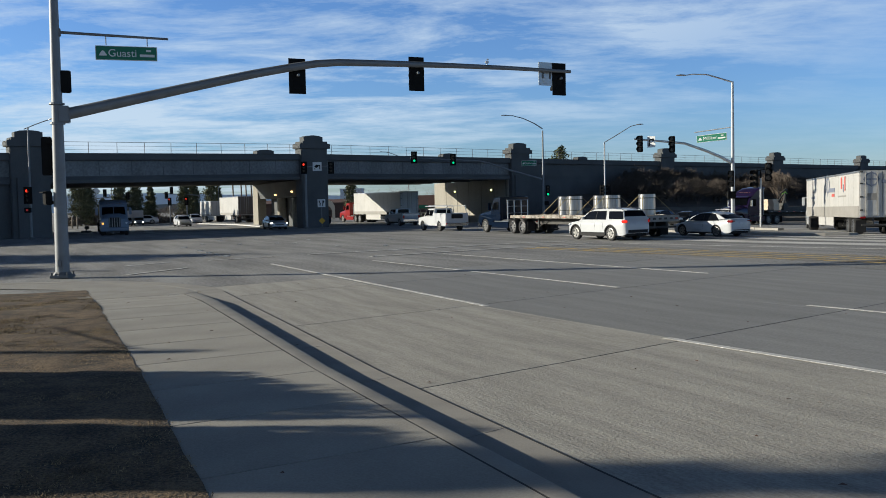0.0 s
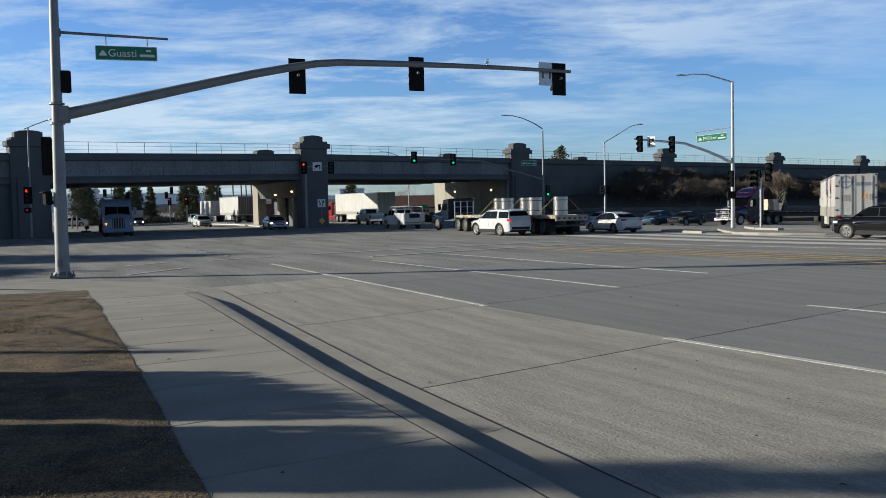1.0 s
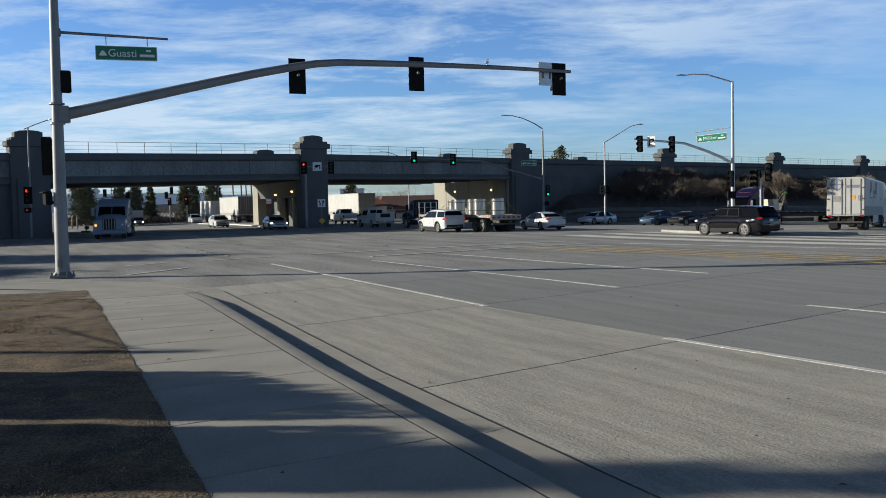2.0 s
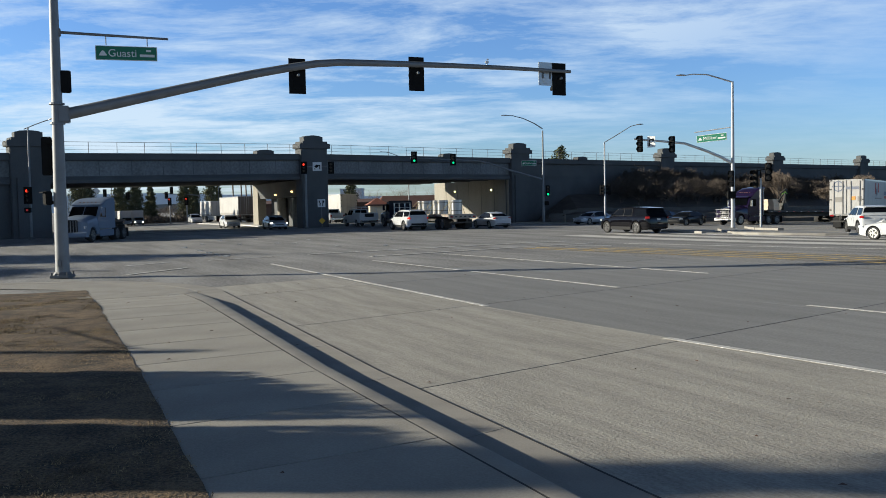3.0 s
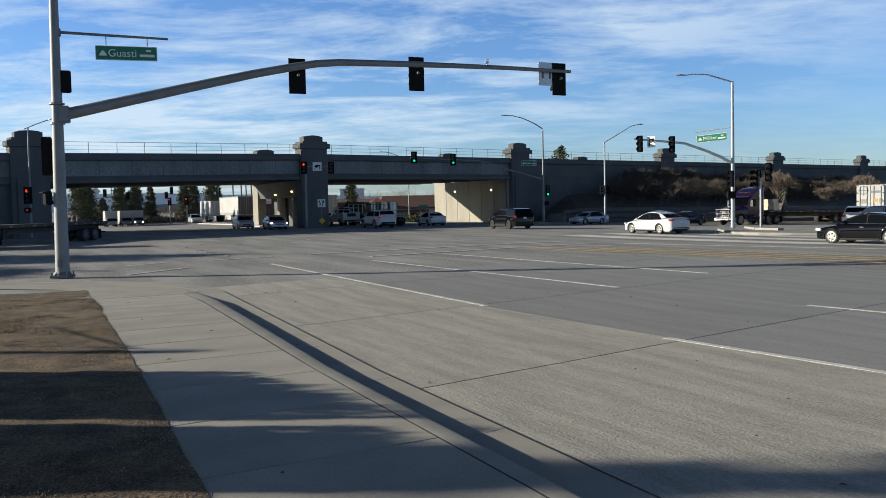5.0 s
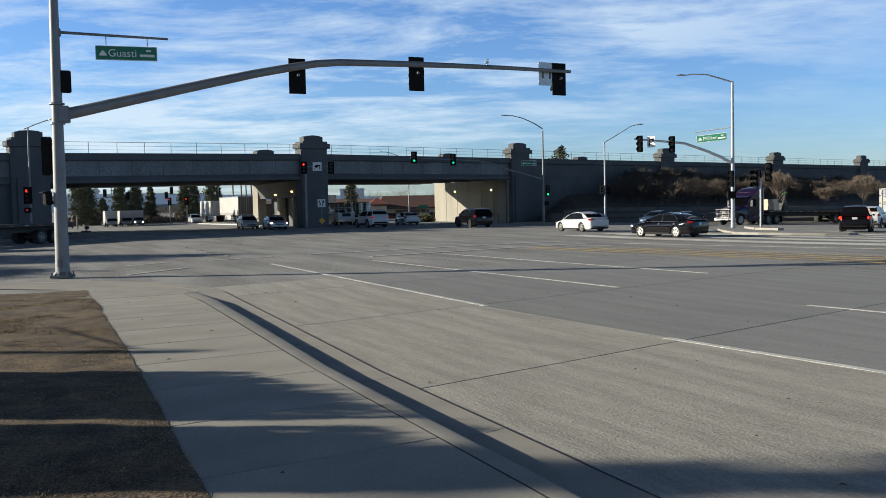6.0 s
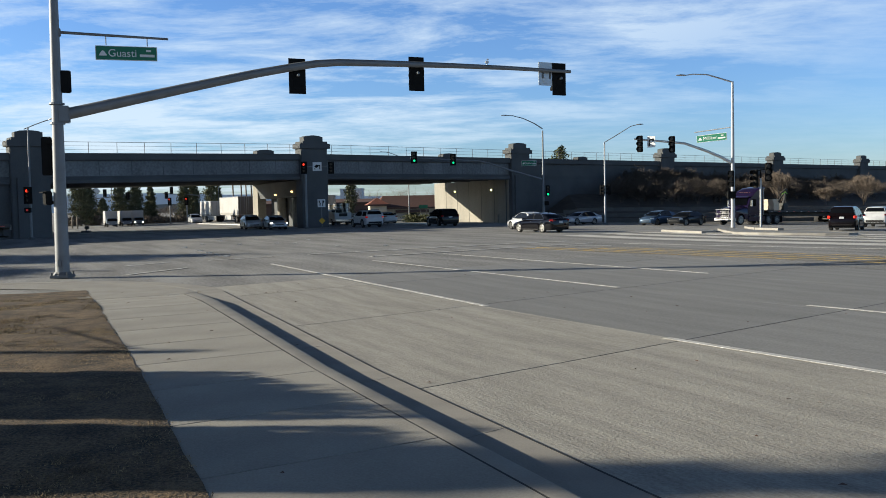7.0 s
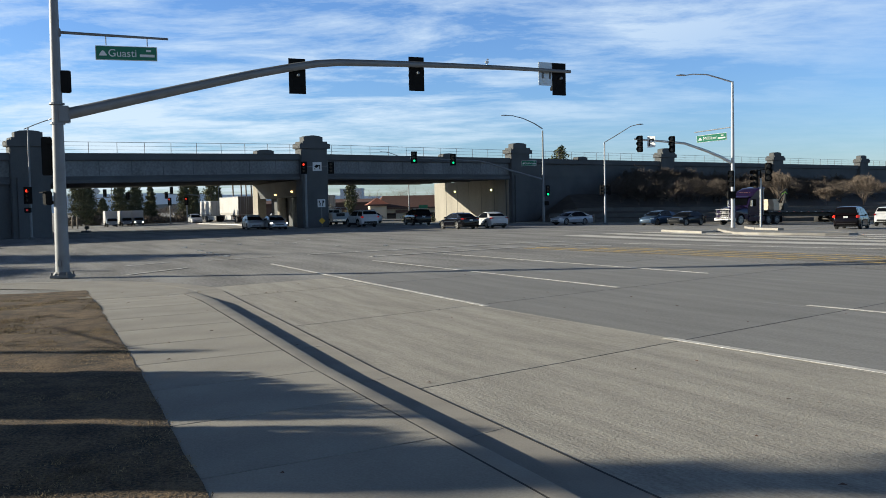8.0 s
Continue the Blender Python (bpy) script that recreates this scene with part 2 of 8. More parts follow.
def mesh(verts, faces):
    bm = bmesh.new()
    vs = [bm.verts.new(v) for v in verts]
    for f in faces:
        bm.faces.new([vs[i] for i in f])
    return bm


def box(bm, c, s, rot=None, bevel=0.0, mi=0):
    m = Matrix.Translation(c) @ (rot or Matrix.Identity(4))
    n0 = len(bm.faces)
    r = bmesh.ops.create_cube(bm, size=1.0, matrix=m @ Matrix.Diagonal((*s, 1)))
    if bevel:
        es = list({e for v in r["verts"] for e in v.link_edges})
        bmesh.ops.bevel(bm, geom=es, offset=bevel, segments=2, affect="EDGES")
    if mi:
        bm.faces.ensure_lookup_table()
        for f in bm.faces[n0:]:
            f.material_index = mi
    return bm


def tube(bm, pts, rs, n=8, caps=True, mi=0):
    """A round bar along pts with radius rs (one or one a point)."""
    pts = [Vector(p) for p in pts]
    rs = rs if isinstance(rs, (list, tuple)) else [rs] * len(pts)
    rings = []
    for i, p in enumerate(pts):
        d = (pts[min(i + 1, len(pts) - 1)] - pts[max(i - 1, 0)]).normalized()
        a = d.orthogonal().normalized() if abs(d.z) < 0.95 else Vector((1, 0, 0))
        if abs(d.z) < 0.95:
            a = Vector((0, 0, 1)).cross(d).normalized()
        b = d.cross(a).normalized()
        a = b.cross(d).normalized()
        rings.append([bm.verts.new(p + (a * math.cos(k * 2 * math.pi / n) + b * math.sin(k * 2 * math.pi / n)) * rs[i]) for k in range(n)])
    fs = []
    for r0, r1 in zip(rings, rings[1:]):
        for k in range(n):
            fs.append(bm.faces.new((r0[k], r0[(k + 1) % n], r1[(k + 1) % n], r1[k])))
    if caps:
        fs.append(bm.faces.new(rings[0][::-1]))
        fs.append(bm.faces.new(rings[-1]))
    for f in fs:
        f.material_index = mi
    return bm


def prism(bm, poly, depth0, depth1, axis="y", mi=0):
    """poly of (a, b) drawn in x-z (axis y), x-y (axis z) or y-z (axis x), between two depths."""
    put = {"y": lambda a, b, d: (a, d, b), "z": lambda a, b, d: (a, b, d), "x": lambda a, b, d: (d, a, b)}[axis]
    v0 = [bm.verts.new(put(a, b, depth0)) for a, b in poly]
    v1 = [bm.verts.new(put(a, b, depth1)) for a, b in poly]
    n = len(poly)
    fs = [bm.faces.new(v0[::-1]), bm.faces.new(v1)]
    for i in range(n):
        fs.append(bm.faces.new((v0[i], v0[(i + 1) % n], v1[(i + 1) % n], v1[i])))
    for f in fs:
        f.material_index = mi
    return bm


def strip(bm, a, b, width, z=0.02, thick=0.004):
    """A painted line from a to b on the road, laid along the ground."""
    a, b = Vector((a[0], a[1], 0)), Vector((b[0], b[1], 0))
    n = max(1, int((b - a).length / 4))
    side = (b - a).normalized().cross(Vector((0, 0, 1))) * width / 2
    row = []
    for i in range(n + 1):
        p = a.lerp(b, i / n)
        row.append([bm.verts.new((q.x, q.y, gz(q.x, q.y) + zz)) for q, zz in ((p - side, z), (p + side, z), (p + side, z - thick), (p - side, z - thick))])
    for r0, r1 in zip(row, row[1:]):
        for k in range(4):
            bm.faces.new((r0[k], r0[(k + 1) % 4], r1[(k + 1) % 4], r1[k]))
    bm.faces.new(row[0]); bm.faces.new(row[-1][::-1])


def letters(text, size, mat, parent, m, name="lettering"):
    cu = bpy.data.curves.new(name, "FONT")
    cu.body, cu.size, cu.extrude = text, size, 0.002
    cu.align_x, cu.align_y = "CENTER", "CENTER"
    tmp = bpy.data.objects.new(name, cu)
    scene.collection.objects.link(tmp)
    me = bpy.data.meshes.new_from_object(tmp.evaluated_get(bpy.context.evaluated_depsgraph_get()))
    bpy.data.objects.remove(tmp)
    me.materials.clear()
    me.materials.append(mat)
    ob = new(name, me)
    ob.parent = parent
    ob.matrix_basis = m
    return ob


# ---- ground and roads ----
def ground():
    xs = sorted({*range(-90, 131, 5), -3000, -1200, -500, -250, -150, 180, 300, 600, 1400, 3000})
    ys = sorted({*range(-60, 201, 5), -1500, -600, -200, 230, 270, 330, 450, 700, 1200, 2500, 4000})
    bm = bmesh.new()
    g = [[bm.verts.new((x, y, gz(x, y))) for x in xs] for y in ys]
    for j in range(len(ys) - 1):
        for i in range(len(xs) - 1):
            bm.faces.new((g[j][i], g[j][i + 1], g[j + 1][i + 1], g[j + 1][i]))
    tagged(part("ground", bm, M["asphalt"]), "wide worn grey asphalt road surface", "ground", kind="structure")


ground()

# sidewalk height: level, falling to the corner ramp
def walk_z(s):
    return 0.15 if s < 20.8 else 0.15 - 0.128 * min(1.0, (s - 20.8) / 3.4)


def verge_edge(s):
    """Where the dry verge meets the sidewalk."""
    return float(np.interp(s, (0.0, 6.4, 9.3, 12.4, 18.0, 25.0), (1.04, 1.09, 1.15, 1.22, 1.24, 1.32)))


def flare(s):
    """How far the kerb bends out towards the corner."""
    return float(np.interp(s, (11.0, 14.4, 17.0, 21.0, 24.7), (0.0, 0.13, 0.23, 0.36, 0.50)))


# concrete lanes beside the kerb, in slabs with skewed joints
SKEW = math.tan(radians(BDEG - (RDEG - 90.0)))


def slabs():
    top = empty("pavement", Matrix.Identity(4), "concrete traffic lanes in large jointed slabs", "road", kind="structure")
    # offset of each lane edge by the way up the road
    ways = (-20.0, 0.0, 7.6, 11.3, 13.8, 16.7, 20.1, 26.5, 40.0)
    edges = [(4.2,) * 9, (10.8, 9.95, 9.64, 9.25, 8.96, 8.82, 8.62, 8.54, 8.4)] + [tuple(c - k * w for w in ways) for c, k in ((15.1, 0.075), (20.05, 0.10), (24.9, 0.12))]

    def at_joint(e, s0, gap):
        """Where the skewed joint s = s0 + d * SKEW crosses a lane edge."""
        d = edges[e][1] + gap
        for _ in range(12):
            d = float(np.interp(s0 + d * SKEW, ways, edges[e])) + gap
        return s0 + d * SKEW, d
    for e, mat in ((0, "slab"), (1, "slab_dark"), (2, "slab_dark"), (3, "slab_dark")):
        for k in range(-3, 5):
            s0, s1 = 2.41 + 6.33 * (k - 1), 2.41 + 6.33 * k
            if k == 4:
                s1 = s0 + 3.0
            if s1 < -8:
                continue
            q = [at_joint(e, s0 + 0.02, 0.004), at_joint(e + 1, s0 + 0.02, -0.004), at_joint(e + 1, s1 - 0.02, -0.004), at_joint(e, s1 - 0.02, 0.004)]
            c = road(sum(a for a, _ in q) / 4, sum(b for _, b in q) / 4)
            pl = [(road(a, b) - c) for a, b in q]
            bm = bmesh.new()
            prism(bm, [(p.x, p.y) for p in pl][::-1], -0.05, 0.012, "z")
            part("slab", bm, M[mat], top, at=Matrix.Translation(c))
    bm = bmesh.new()
    for k in range(-3, 4):
        a, b = at_joint(0, 2.41 + 6.33 * k, 0), at_joint(4, 2.41 + 6.33 * k, 0)
        strip(bm, road(*a), road(*b), 0.05, 0.009, 0.004)
    for k in range(-9, 24):
        strip(bm, road(k, 4.175 + flare(k)), road(k + 1, 4.175 + flare(k + 1)), 0.022, 0.0215)
    part("joint_sealant", bm, M["joint"], top, "black joint sealant")


CORNER = []                                                    # kerb line round the corner, as (x, y)
for k in range(13):
    a = radians(25.0 + (BDEG + 90 - 25.0) * k / 12.0)
    c0 = road(24.4, 4.02 - 6.6)
    CORNER.append((c0.x + 6.6 * math.cos(a), c0.y + 6.6 * math.sin(a)))


def sidewalk():
    top = empty("sidewalk", Matrix.Identity(4), "pale concrete sidewalk in scored squares along the kerb", "sidewalk", kind="structure")
    sk = math.tan(radians(5))
    for k in range(-4, 12):
        s0, s1 = 1.85 * k + 1.3, 1.85 * (k + 1) + 1.3
        q = [(s0 + 0.014 + 1.0 * sk, 1.0), (s0 + 0.014 + 3.235 * sk, 3.235 + 0.65 * flare(s0)), (s1 - 0.014 + 3.235 * sk, 3.235 + 0.65 * flare(s1)), (s1 - 0.014 + 1.0 * sk, 1.0)]
        c = road(s0 + 0.9, 2.3)
        bm = bmesh.new()
        v = [bm.verts.new(road(a, b, walk_z(a)) - c) for a, b in q] + [bm.verts.new(road(a, b, -0.1) - c) for a, b in q]
        bm.faces.new(v[:4])
        for i in range(4):
            bm.faces.new((v[i], v[4 + i], v[4 + (i + 1) % 4], v[(i + 1) % 4]))
        part("sidewalk_slab", bm, M["walk"], top, at=Matrix.Translation(c))
    # corner landing with its ramp, reaching along the side street
    bm = bmesh.new()
    e = CORNER[-1]
    inner = [road(23.4 + 3.34 * sk, 3.30 + 0.65 * flare(23.4)), road(23.4 + 1.0 * sk, 1.0), road(27.2, 1.0), Vector((-17.0, 27.3, 0)), Vector((-60, -6.2, 0))]
    outer = [Vector((e[0] - 60 * BD.x, e[1] - 60 * BD.y, 0))] + [Vector((x, y, 0)) for x, y in CORNER[::-1]]
    ring = [(p.x, p.y, 0.15 if i == 4 else walk_z(p.dot(RD)) + 0.004 if i < 2 else 0.022) for i, p in enumerate(inner)] + [(p.x, p.y, 0.018) for p in outer]
    vs = [bm.verts.new(p) for p in ring]
    f = bm.faces.new(vs)
    bmesh.ops.triangulate(bm, faces=[f])
    r = bmesh.ops.extrude_face_region(bm, geom=bm.faces[:])
    for v in [g for g in r["geom"] if isinstance(g, bmesh.types.BMVert)]:
        v.co.z = -0.2
    part("corner_ramp", bm, M["walk"], top)
    # kerb with a rounded edge, and the gutter pan
    bm = bmesh.new()
    rows = []
    for i in range(0, 70):
        s = -10 + i * 0.5
        z = walk_z(s)
        if s > 24.6:
            break
        rows.append([bm.verts.new(road(s, d + flare(s) * (0.65 if d < 3.3 else 1.0), zz)) for d, zz in ((3.26, -0.1), (3.26, z), (3.44, z), (3.475, z - 0.012), (3.49, max(0.004, z - 0.045)), (3.515, 0.0), (3.515, -0.1))])
    for r0, r1 in zip(rows, rows[1:]):
        for k in range(6):
            bm.faces.new((r0[k], r0[k + 1], r1[k + 1], r1[k]))
    fill = bmesh.new()
    last = None
    for i in range(0, 70):
        s = -10 + i * 0.5
        if s > 24.5:
            break
        row = [fill.verts.new(road(s, d + 0.65 * flare(s), walk_z(s) - 0.001)) for d in (3.243, 3.262)] + [fill.verts.new(road(s, d + 0.65 * flare(s), -0.05)) for d in (3.265, 3.243)]
        if last:
            for q in range(4):
                fill.faces.new((last[q], last[(q + 1) % 4], row[(q + 1) % 4], row[q]))
        last = row
    part("joint_filler", fill, M["joint"], top, "dark joint filler beside the kerb")
    tagged(part("kerb", bm, M["kerb"], smooth=True, angle=24), "concrete kerb with a rounded edge", "kerb", kind="structure")
    g = empty("gutter", Matrix.Identity(4), "concrete gutter pan beside the kerb", "gutter", kind="structure")
    for k in range(-3, 8):
        s0, s1 = 3.0 * k + 1.4, 3.0 * k + 4.4
        bm = bmesh.new()
        v = [road(s0 + 0.008, 3.52 + flare(s0), 0.014), road(s0 + 0.2, 4.172 + flare(s0), 0.018), road(s1 + 0.184, 4.172 + flare(s1), 0.018), road(s1 - 0.008, 3.52 + flare(s1), 0.014)]
        c = road(s0 + 1.5, 3.8)
        a = [bm.verts.new(p - c) for p in v] + [bm.verts.new(p - c - Vector((0, 0, 0.1))) for p in v]
        bm.faces.new(a[:4])
        for i in range(4):
            bm.faces.new((a[i], a[4 + i], a[4 + (i + 1) % 4], a[(i + 1) % 4]))
        part("gutter_slab", bm, M["kerb"], g, at=Matrix.Translation(c))


def corner_gutter():
    bm = bmesh.new()
    c0 = road(24.4, 4.02 - 6.6)
    rows = []
    for x, y in CORNER:
        d = (Vector((x, y, 0)) - c0).normalized()
        p = Vector((x, y, 0))
        rows.append([bm.verts.new(q) for q in (p + d * 0.01 + Vector((0, 0, 0.02)), p + d * 0.62 + Vector((0, 0, 0.018)), p + d * 0.62 - Vector((0, 0, 0.1)), p + d * 0.01 - Vector((0, 0, 0.1)))])
    for r0, r1 in zip(rows, rows[1:]):
        for k in range(4):
            bm.faces.new((r0[k], r0[(k + 1) % 4], r1[(k + 1) % 4], r1[k]))
    tagged(part("corner_gutter", bm, M["kerb"]), "curved concrete gutter round the corner", "gutter", kind="structure")


def verge():
    bm = bmesh.new()
    rows = []
    for j in range(75):
        s = -9 + j * 0.48
        row = []
        for i in range(40):
            d = verge_edge(s) - 0.32 * i - 0.006 * i * i
            w = noise.noise(Vector((s * 0.6, d * 0.6, 3))) * 0.05 + noise.noise(Vector((s * 2.3, d * 2.3, 7))) * 0.025
            edge = min(1.0, i / 3.0)
            row.append(bm.verts.new(road(s + 0.06 * d if s > 25 else s, d + (0.03 * noise.noise(Vector((s * 1.7, 0, 1))) if i == 0 else 0), walk_z(s) + 0.006 + (0.006 + w) * edge + (0.012 * min(1.0, (s - 19.5) / 4.0) if s > 19.5 else 0.0))))
        rows.append(row)
    for r0, r1 in zip(rows, rows[1:]):
        for k in range(39):
            bm.faces.new((r0[k], r0[k + 1], r1[k + 1], r1[k]))
    tagged(part("verge", bm, M["dirt"], smooth=True), "bare brown verge of dry soil", "ground", kind="structure")
    rnd = random.Random(4)
    for name, mat, count, pick in (("dry_grass", "grass", 210000, 0), ("green_weeds", "weed", 420, 1)):
        verts, faces = [], []
        for _ in range(count):
            if pick:
                s, d = rnd.gauss(24.3, 0.35), rnd.uniform(-1.4, 1.1)
            else:
                s = -1 + 26.4 * rnd.random() ** 0.85
                d = verge_edge(s) + 0.05 * rnd.random() - abs(rnd.gauss(0, 1)) * (1.0 + 0.28 * max(s, 0))
                thin = noise.noise(Vector((s * 0.9, d * 0.9, 5))) + 0.6 * noise.noise(Vector((s * 3.1, d * 3.1, 9)))
                if thin < 0.05 and rnd.random() < 0.55 - thin or s < 12.5 and rnd.random() < 0.35:
                    continue
            p = road(s, d, walk_z(s) + (0.012 * min(1.0, (s - 19.5) / 4.0) if s > 19.5 else 0.0))
            a, h, t = rnd.gauss(1.57, 0.9), rnd.uniform(0.008, 0.026), rnd.uniform(0.0, 0.04)
            w = 0.0022 + 0.00045 * max(s, 0)
            k = len(verts)
            verts += [p + Vector((math.cos(a) * w, math.sin(a) * w, 0)), p - Vector((math.cos(a) * w, math.sin(a) * w, 0)),
                      p + Vector((rnd.uniform(-t, t), rnd.uniform(-t, t), h))]
            faces.append((k, k + 1, k + 2))
        me = bpy.data.meshes.new(name)
        me.from_pydata(verts, [], faces)
        me.materials.append(M[mat])
        tagged(new(name, me), "short dry yellow grass on the verge" if not pick else "low green weeds at the verge's edge", "grass", kind="stuff")


def markings():
    W = [((-6.82, 34.89), (0.91, 19.05), 0.13), ((3.56, 14.11), (5.53, 10.96), 0.15), ((5.53, 10.96), (10.4, 3.2), 0.15),
         ((-2.85, 35.67), (4.48, 22.5), 0.11), ((7.45, 17.96), (12.5, 10.4), 0.12), ((0.02, 39.42), (7.9, 26.14), 0.11),
         ((-11.03, 30.6), (-9.82, 33.62), 0.16), ((-12.85, 35.44), (-11.65, 37.45), 0.14), ((-10.13, 38.06), (-7.83, 40.09), 0.14),
         ((-6.35, 41.33), (3.56, 47.79), 0.3), ((3.56, 47.79), (6.8, 49.0), 0.3), ((-3.19, 38.45), (3.23, 43.35), 0.26), ((3.23, 43.35), (8.0, 46.5), 0.2), ((6.04, 43.55), (8.3, 43.4), 0.28),
         ((9.3, 45.4), (13.5, 40.7), 0.13), ((13.5, 40.7), (18.4, 35.8), 0.13)]
    for i, (a, b, w) in enumerate(W):
        bm = bmesh.new()
        strip(bm, a, b, w, 0.022)
        tagged(part("lane_line", bm, M["paint_w"]), "worn white painted lane line", "road marking", "white lane lines", "structure")
    for a, b, w in (((4.0, 42.75), (14.5, 28.81), 0.30), ((4.6, 43.3), (15.3, 29.4), 0.30), ((6.9, 41.7), (17.5, 28.2), 0.28), ((7.6, 42.3), (18.2, 28.9), 0.24)):
        bm = bmesh.new()
        strip(bm, a, b, w, 0.022)
        tagged(part("centre_line", bm, M["paint_y"]), "faded yellow painted centre line", "road marking", "yellow centre lines", "structure")
    # worn bands along the far lanes, bending with them
    bend = [Vector((7.2, 57.0)), Vector((10.0, 51.0)), Vector((14.3, 43.6)), Vector((19.0, 38.0)), Vector((26.0, 31.5)), Vector((36.0, 23.5))]
    across = Vector((0.85, 0.52))
    for k in range(5):
        for nm, mat, off, w in (("wheel_path", "path", 0.0, 0.85), ("pale_path", "pale", 1.7, 1.5)):
            bm = bmesh.new()
            o = across * (3.3 * k + off)
            for a, b in zip(bend, bend[1:]):
                strip(bm, a + o, b + o, w, 0.006 + 0.001 * k, 0.003)
            tagged(part(nm, bm, M[mat]), "oil-darkened wheel path on the asphalt" if mat == "path" else "pale worn strip on the asphalt", "road wear", "worn strips", "structure")
    # raised markers, little squares in an arc
    for x, y in ((-15.1, 51.4), (-13.1, 47.5), (-12.0, 45.2), (-11.1, 43.3), (-10.2, 41.4), (-15.2, 55.8), (-15.6, 61.6), (-12.6, 54.6),
                 (-13.3, 62.8), (-10.4, 55.1), (-9.2, 54.6), (-9.1, 59.6), (-5.9, 49.4), (-3.2, 48.9), (-3.3, 57.5)):
        bm = bmesh.new()
        p = Vector((x, y, 0.0))
        box(bm, (0, 0, 0.018), (0.26, 0.3, 0.03), bevel=0.008)
        tagged(part("road_marker", bm, M["paint_w"], at=Matrix.Translation(p)), "small white raised road marker", "road marker", "raised road markers")


def island():
    top = empty("traffic_island", Matrix.Identity(4), "low concrete traffic island with pale kerbs", "traffic island", kind="structure")
    pieces = [[(15.5, 62.6), (15.95, 59.8), (16.75, 57.0), (17.6, 57.4), (18.6, 60.0), (19.6, 64.2), (18.0, 64.6)],
              [(18.15, 55.0), (19.1, 53.3), (20.6, 52.1), (22.3, 51.3), (23.6, 51.1), (24.5, 51.9), (24.7, 53.2), (24.4, 58.0), (23.9, 62.0), (23.2, 67.2), (21.6, 67.6), (20.4, 65.4), (19.2, 60.6)]]
    for poly in pieces:
        n = len(poly)
        cx, cy = sum(p[0] for p in poly) / n, sum(p[1] for p in poly) / n

        def inward(x, y, w):
            d = Vector((cx - x, cy - y))
            k = w / d.length
            return x + d.x * k, y + d.y * k
        bm = bmesh.new()
        rows = []
        for x, y in poly:
            z = gz(x, y)
            rows.append([bm.verts.new((*inward(x, y, w), z + h)) for w, h in ((0.0, -0.1), (0.03, 0.13), (0.07, 0.155), (0.3, 0.16), (0.3, -0.1))])
        for i in range(n):
            r0, r1 = rows[i], rows[(i + 1) % n]
            for k in range(4):
                bm.faces.new((r0[k], r0[k + 1], r1[k + 1], r1[k]))
        part("kerb", bm, M["kerb"], top)
        bm = bmesh.new()
        ins = [inward(x, y, 0.305) for x, y in poly]
        v = [bm.verts.new((x, y, gz(x, y) + 0.15)) for x, y in ins] + [bm.verts.new((x, y, gz(x, y) - 0.05)) for x, y in ins]
        f = bm.faces.new(v[:n])
        for i in range(n):
            bm.faces.new((v[i], v[n + i], v[n + (i + 1) % n], v[(i + 1) % n]))
        bmesh.ops.triangulate(bm, faces=[f])
        part("paving", bm, M["slab_dark"], top)
    # low dark strip filling the gap between the two kerbs
    bm = bmesh.new()
    strip(bm, (17.2, 57.1), (18.9, 55.6), 0.7, 0.07, 0.12)
    part("ramp_pad", bm, M["path"], top, "dark strip between the kerbs")
    bm = bmesh.new()
    strip(bm, (22.9, 66.3), (21.8, 61.0), 0.45, 0.30, 0.16)
    strip(bm, (21.75, 60.9), (22.5, 58.6), 0.45, 0.30, 0.16)
    part("upper_kerb", bm, M["kerb"], top)


def litter():
    """Scraps of leaf and tar on the lane and the sidewalk."""
    rnd = random.Random(77)
    verts, faces = [], []
    for _ in range(90):
        s_, d = rnd.uniform(3, 26), rnd.uniform(1.4, 14.0)
        z = walk_z(s_) + 0.004 if d < 3.2 + flare(s_) else 0.03
        if 3.2 < d - flare(s_) < 3.6:
            continue
        p, a = road(s_, d, z), rnd.uniform(0, 6.28)
        w, h = rnd.uniform(0.015, 0.05), rnd.uniform(0.01, 0.025)
        k = len(verts)
        u, v = Vector((math.cos(a), math.sin(a), 0)) * w, Vector((-math.sin(a), math.cos(a), 0)) * h
        verts += [p - u, p - v + Vector((0, 0, 0.006)), p + u, p + v + Vector((0, 0, 0.012))]
        faces.append((k, k + 1, k + 2, k + 3))
    me = bpy.data.meshes.new("leaf_litter")
    me.from_pydata([tuple(v) for v in verts], [], faces)
    me.materials.append(M["brown"])
    tagged(new("leaf_litter", me), "scattered dark scraps of dry leaf", "litter", kind="stuff")


slabs()
sidewalk()
litter()
corner_gutter()
verge()
markings()
island()

# ---- the railway bridge ----
T1 = Vector((-13.9, 94.9, 0))
SPAN = 30.3
DECK_W = 20.5
SPANS = [T1 - BD * 28.3, T1, T1 + BD * SPAN, T1 + BD * 2 * SPAN, T1 + BD * 3 * SPAN, T1 + BD * 4 * SPAN, T1 + BD * 5 * SPAN]
ROT_B = Matrix.Rotation(radians(BDEG), 4, "Z")


def along(bm, a, b, prof, mi=0):
    """A bar of the cross-section prof, (out, z) in the near face's frame, from a to b along the bridge."""
    v0 = [bm.verts.new(a + BN * o + Vector((0, 0, z))) for o, z in prof]
    v1 = [bm.verts.new(b + BN * o + Vector((0, 0, z))) for o, z in prof]
    n = len(prof)
    fs = [bm.faces.new(v0), bm.faces.new(v1[::-1])]
    for i in range(n):
        fs.append(bm.faces.new((v0[i], v1[i], v1[(i + 1) % n], v0[(i + 1) % n])))
    for f in fs:
        f.material_index = mi


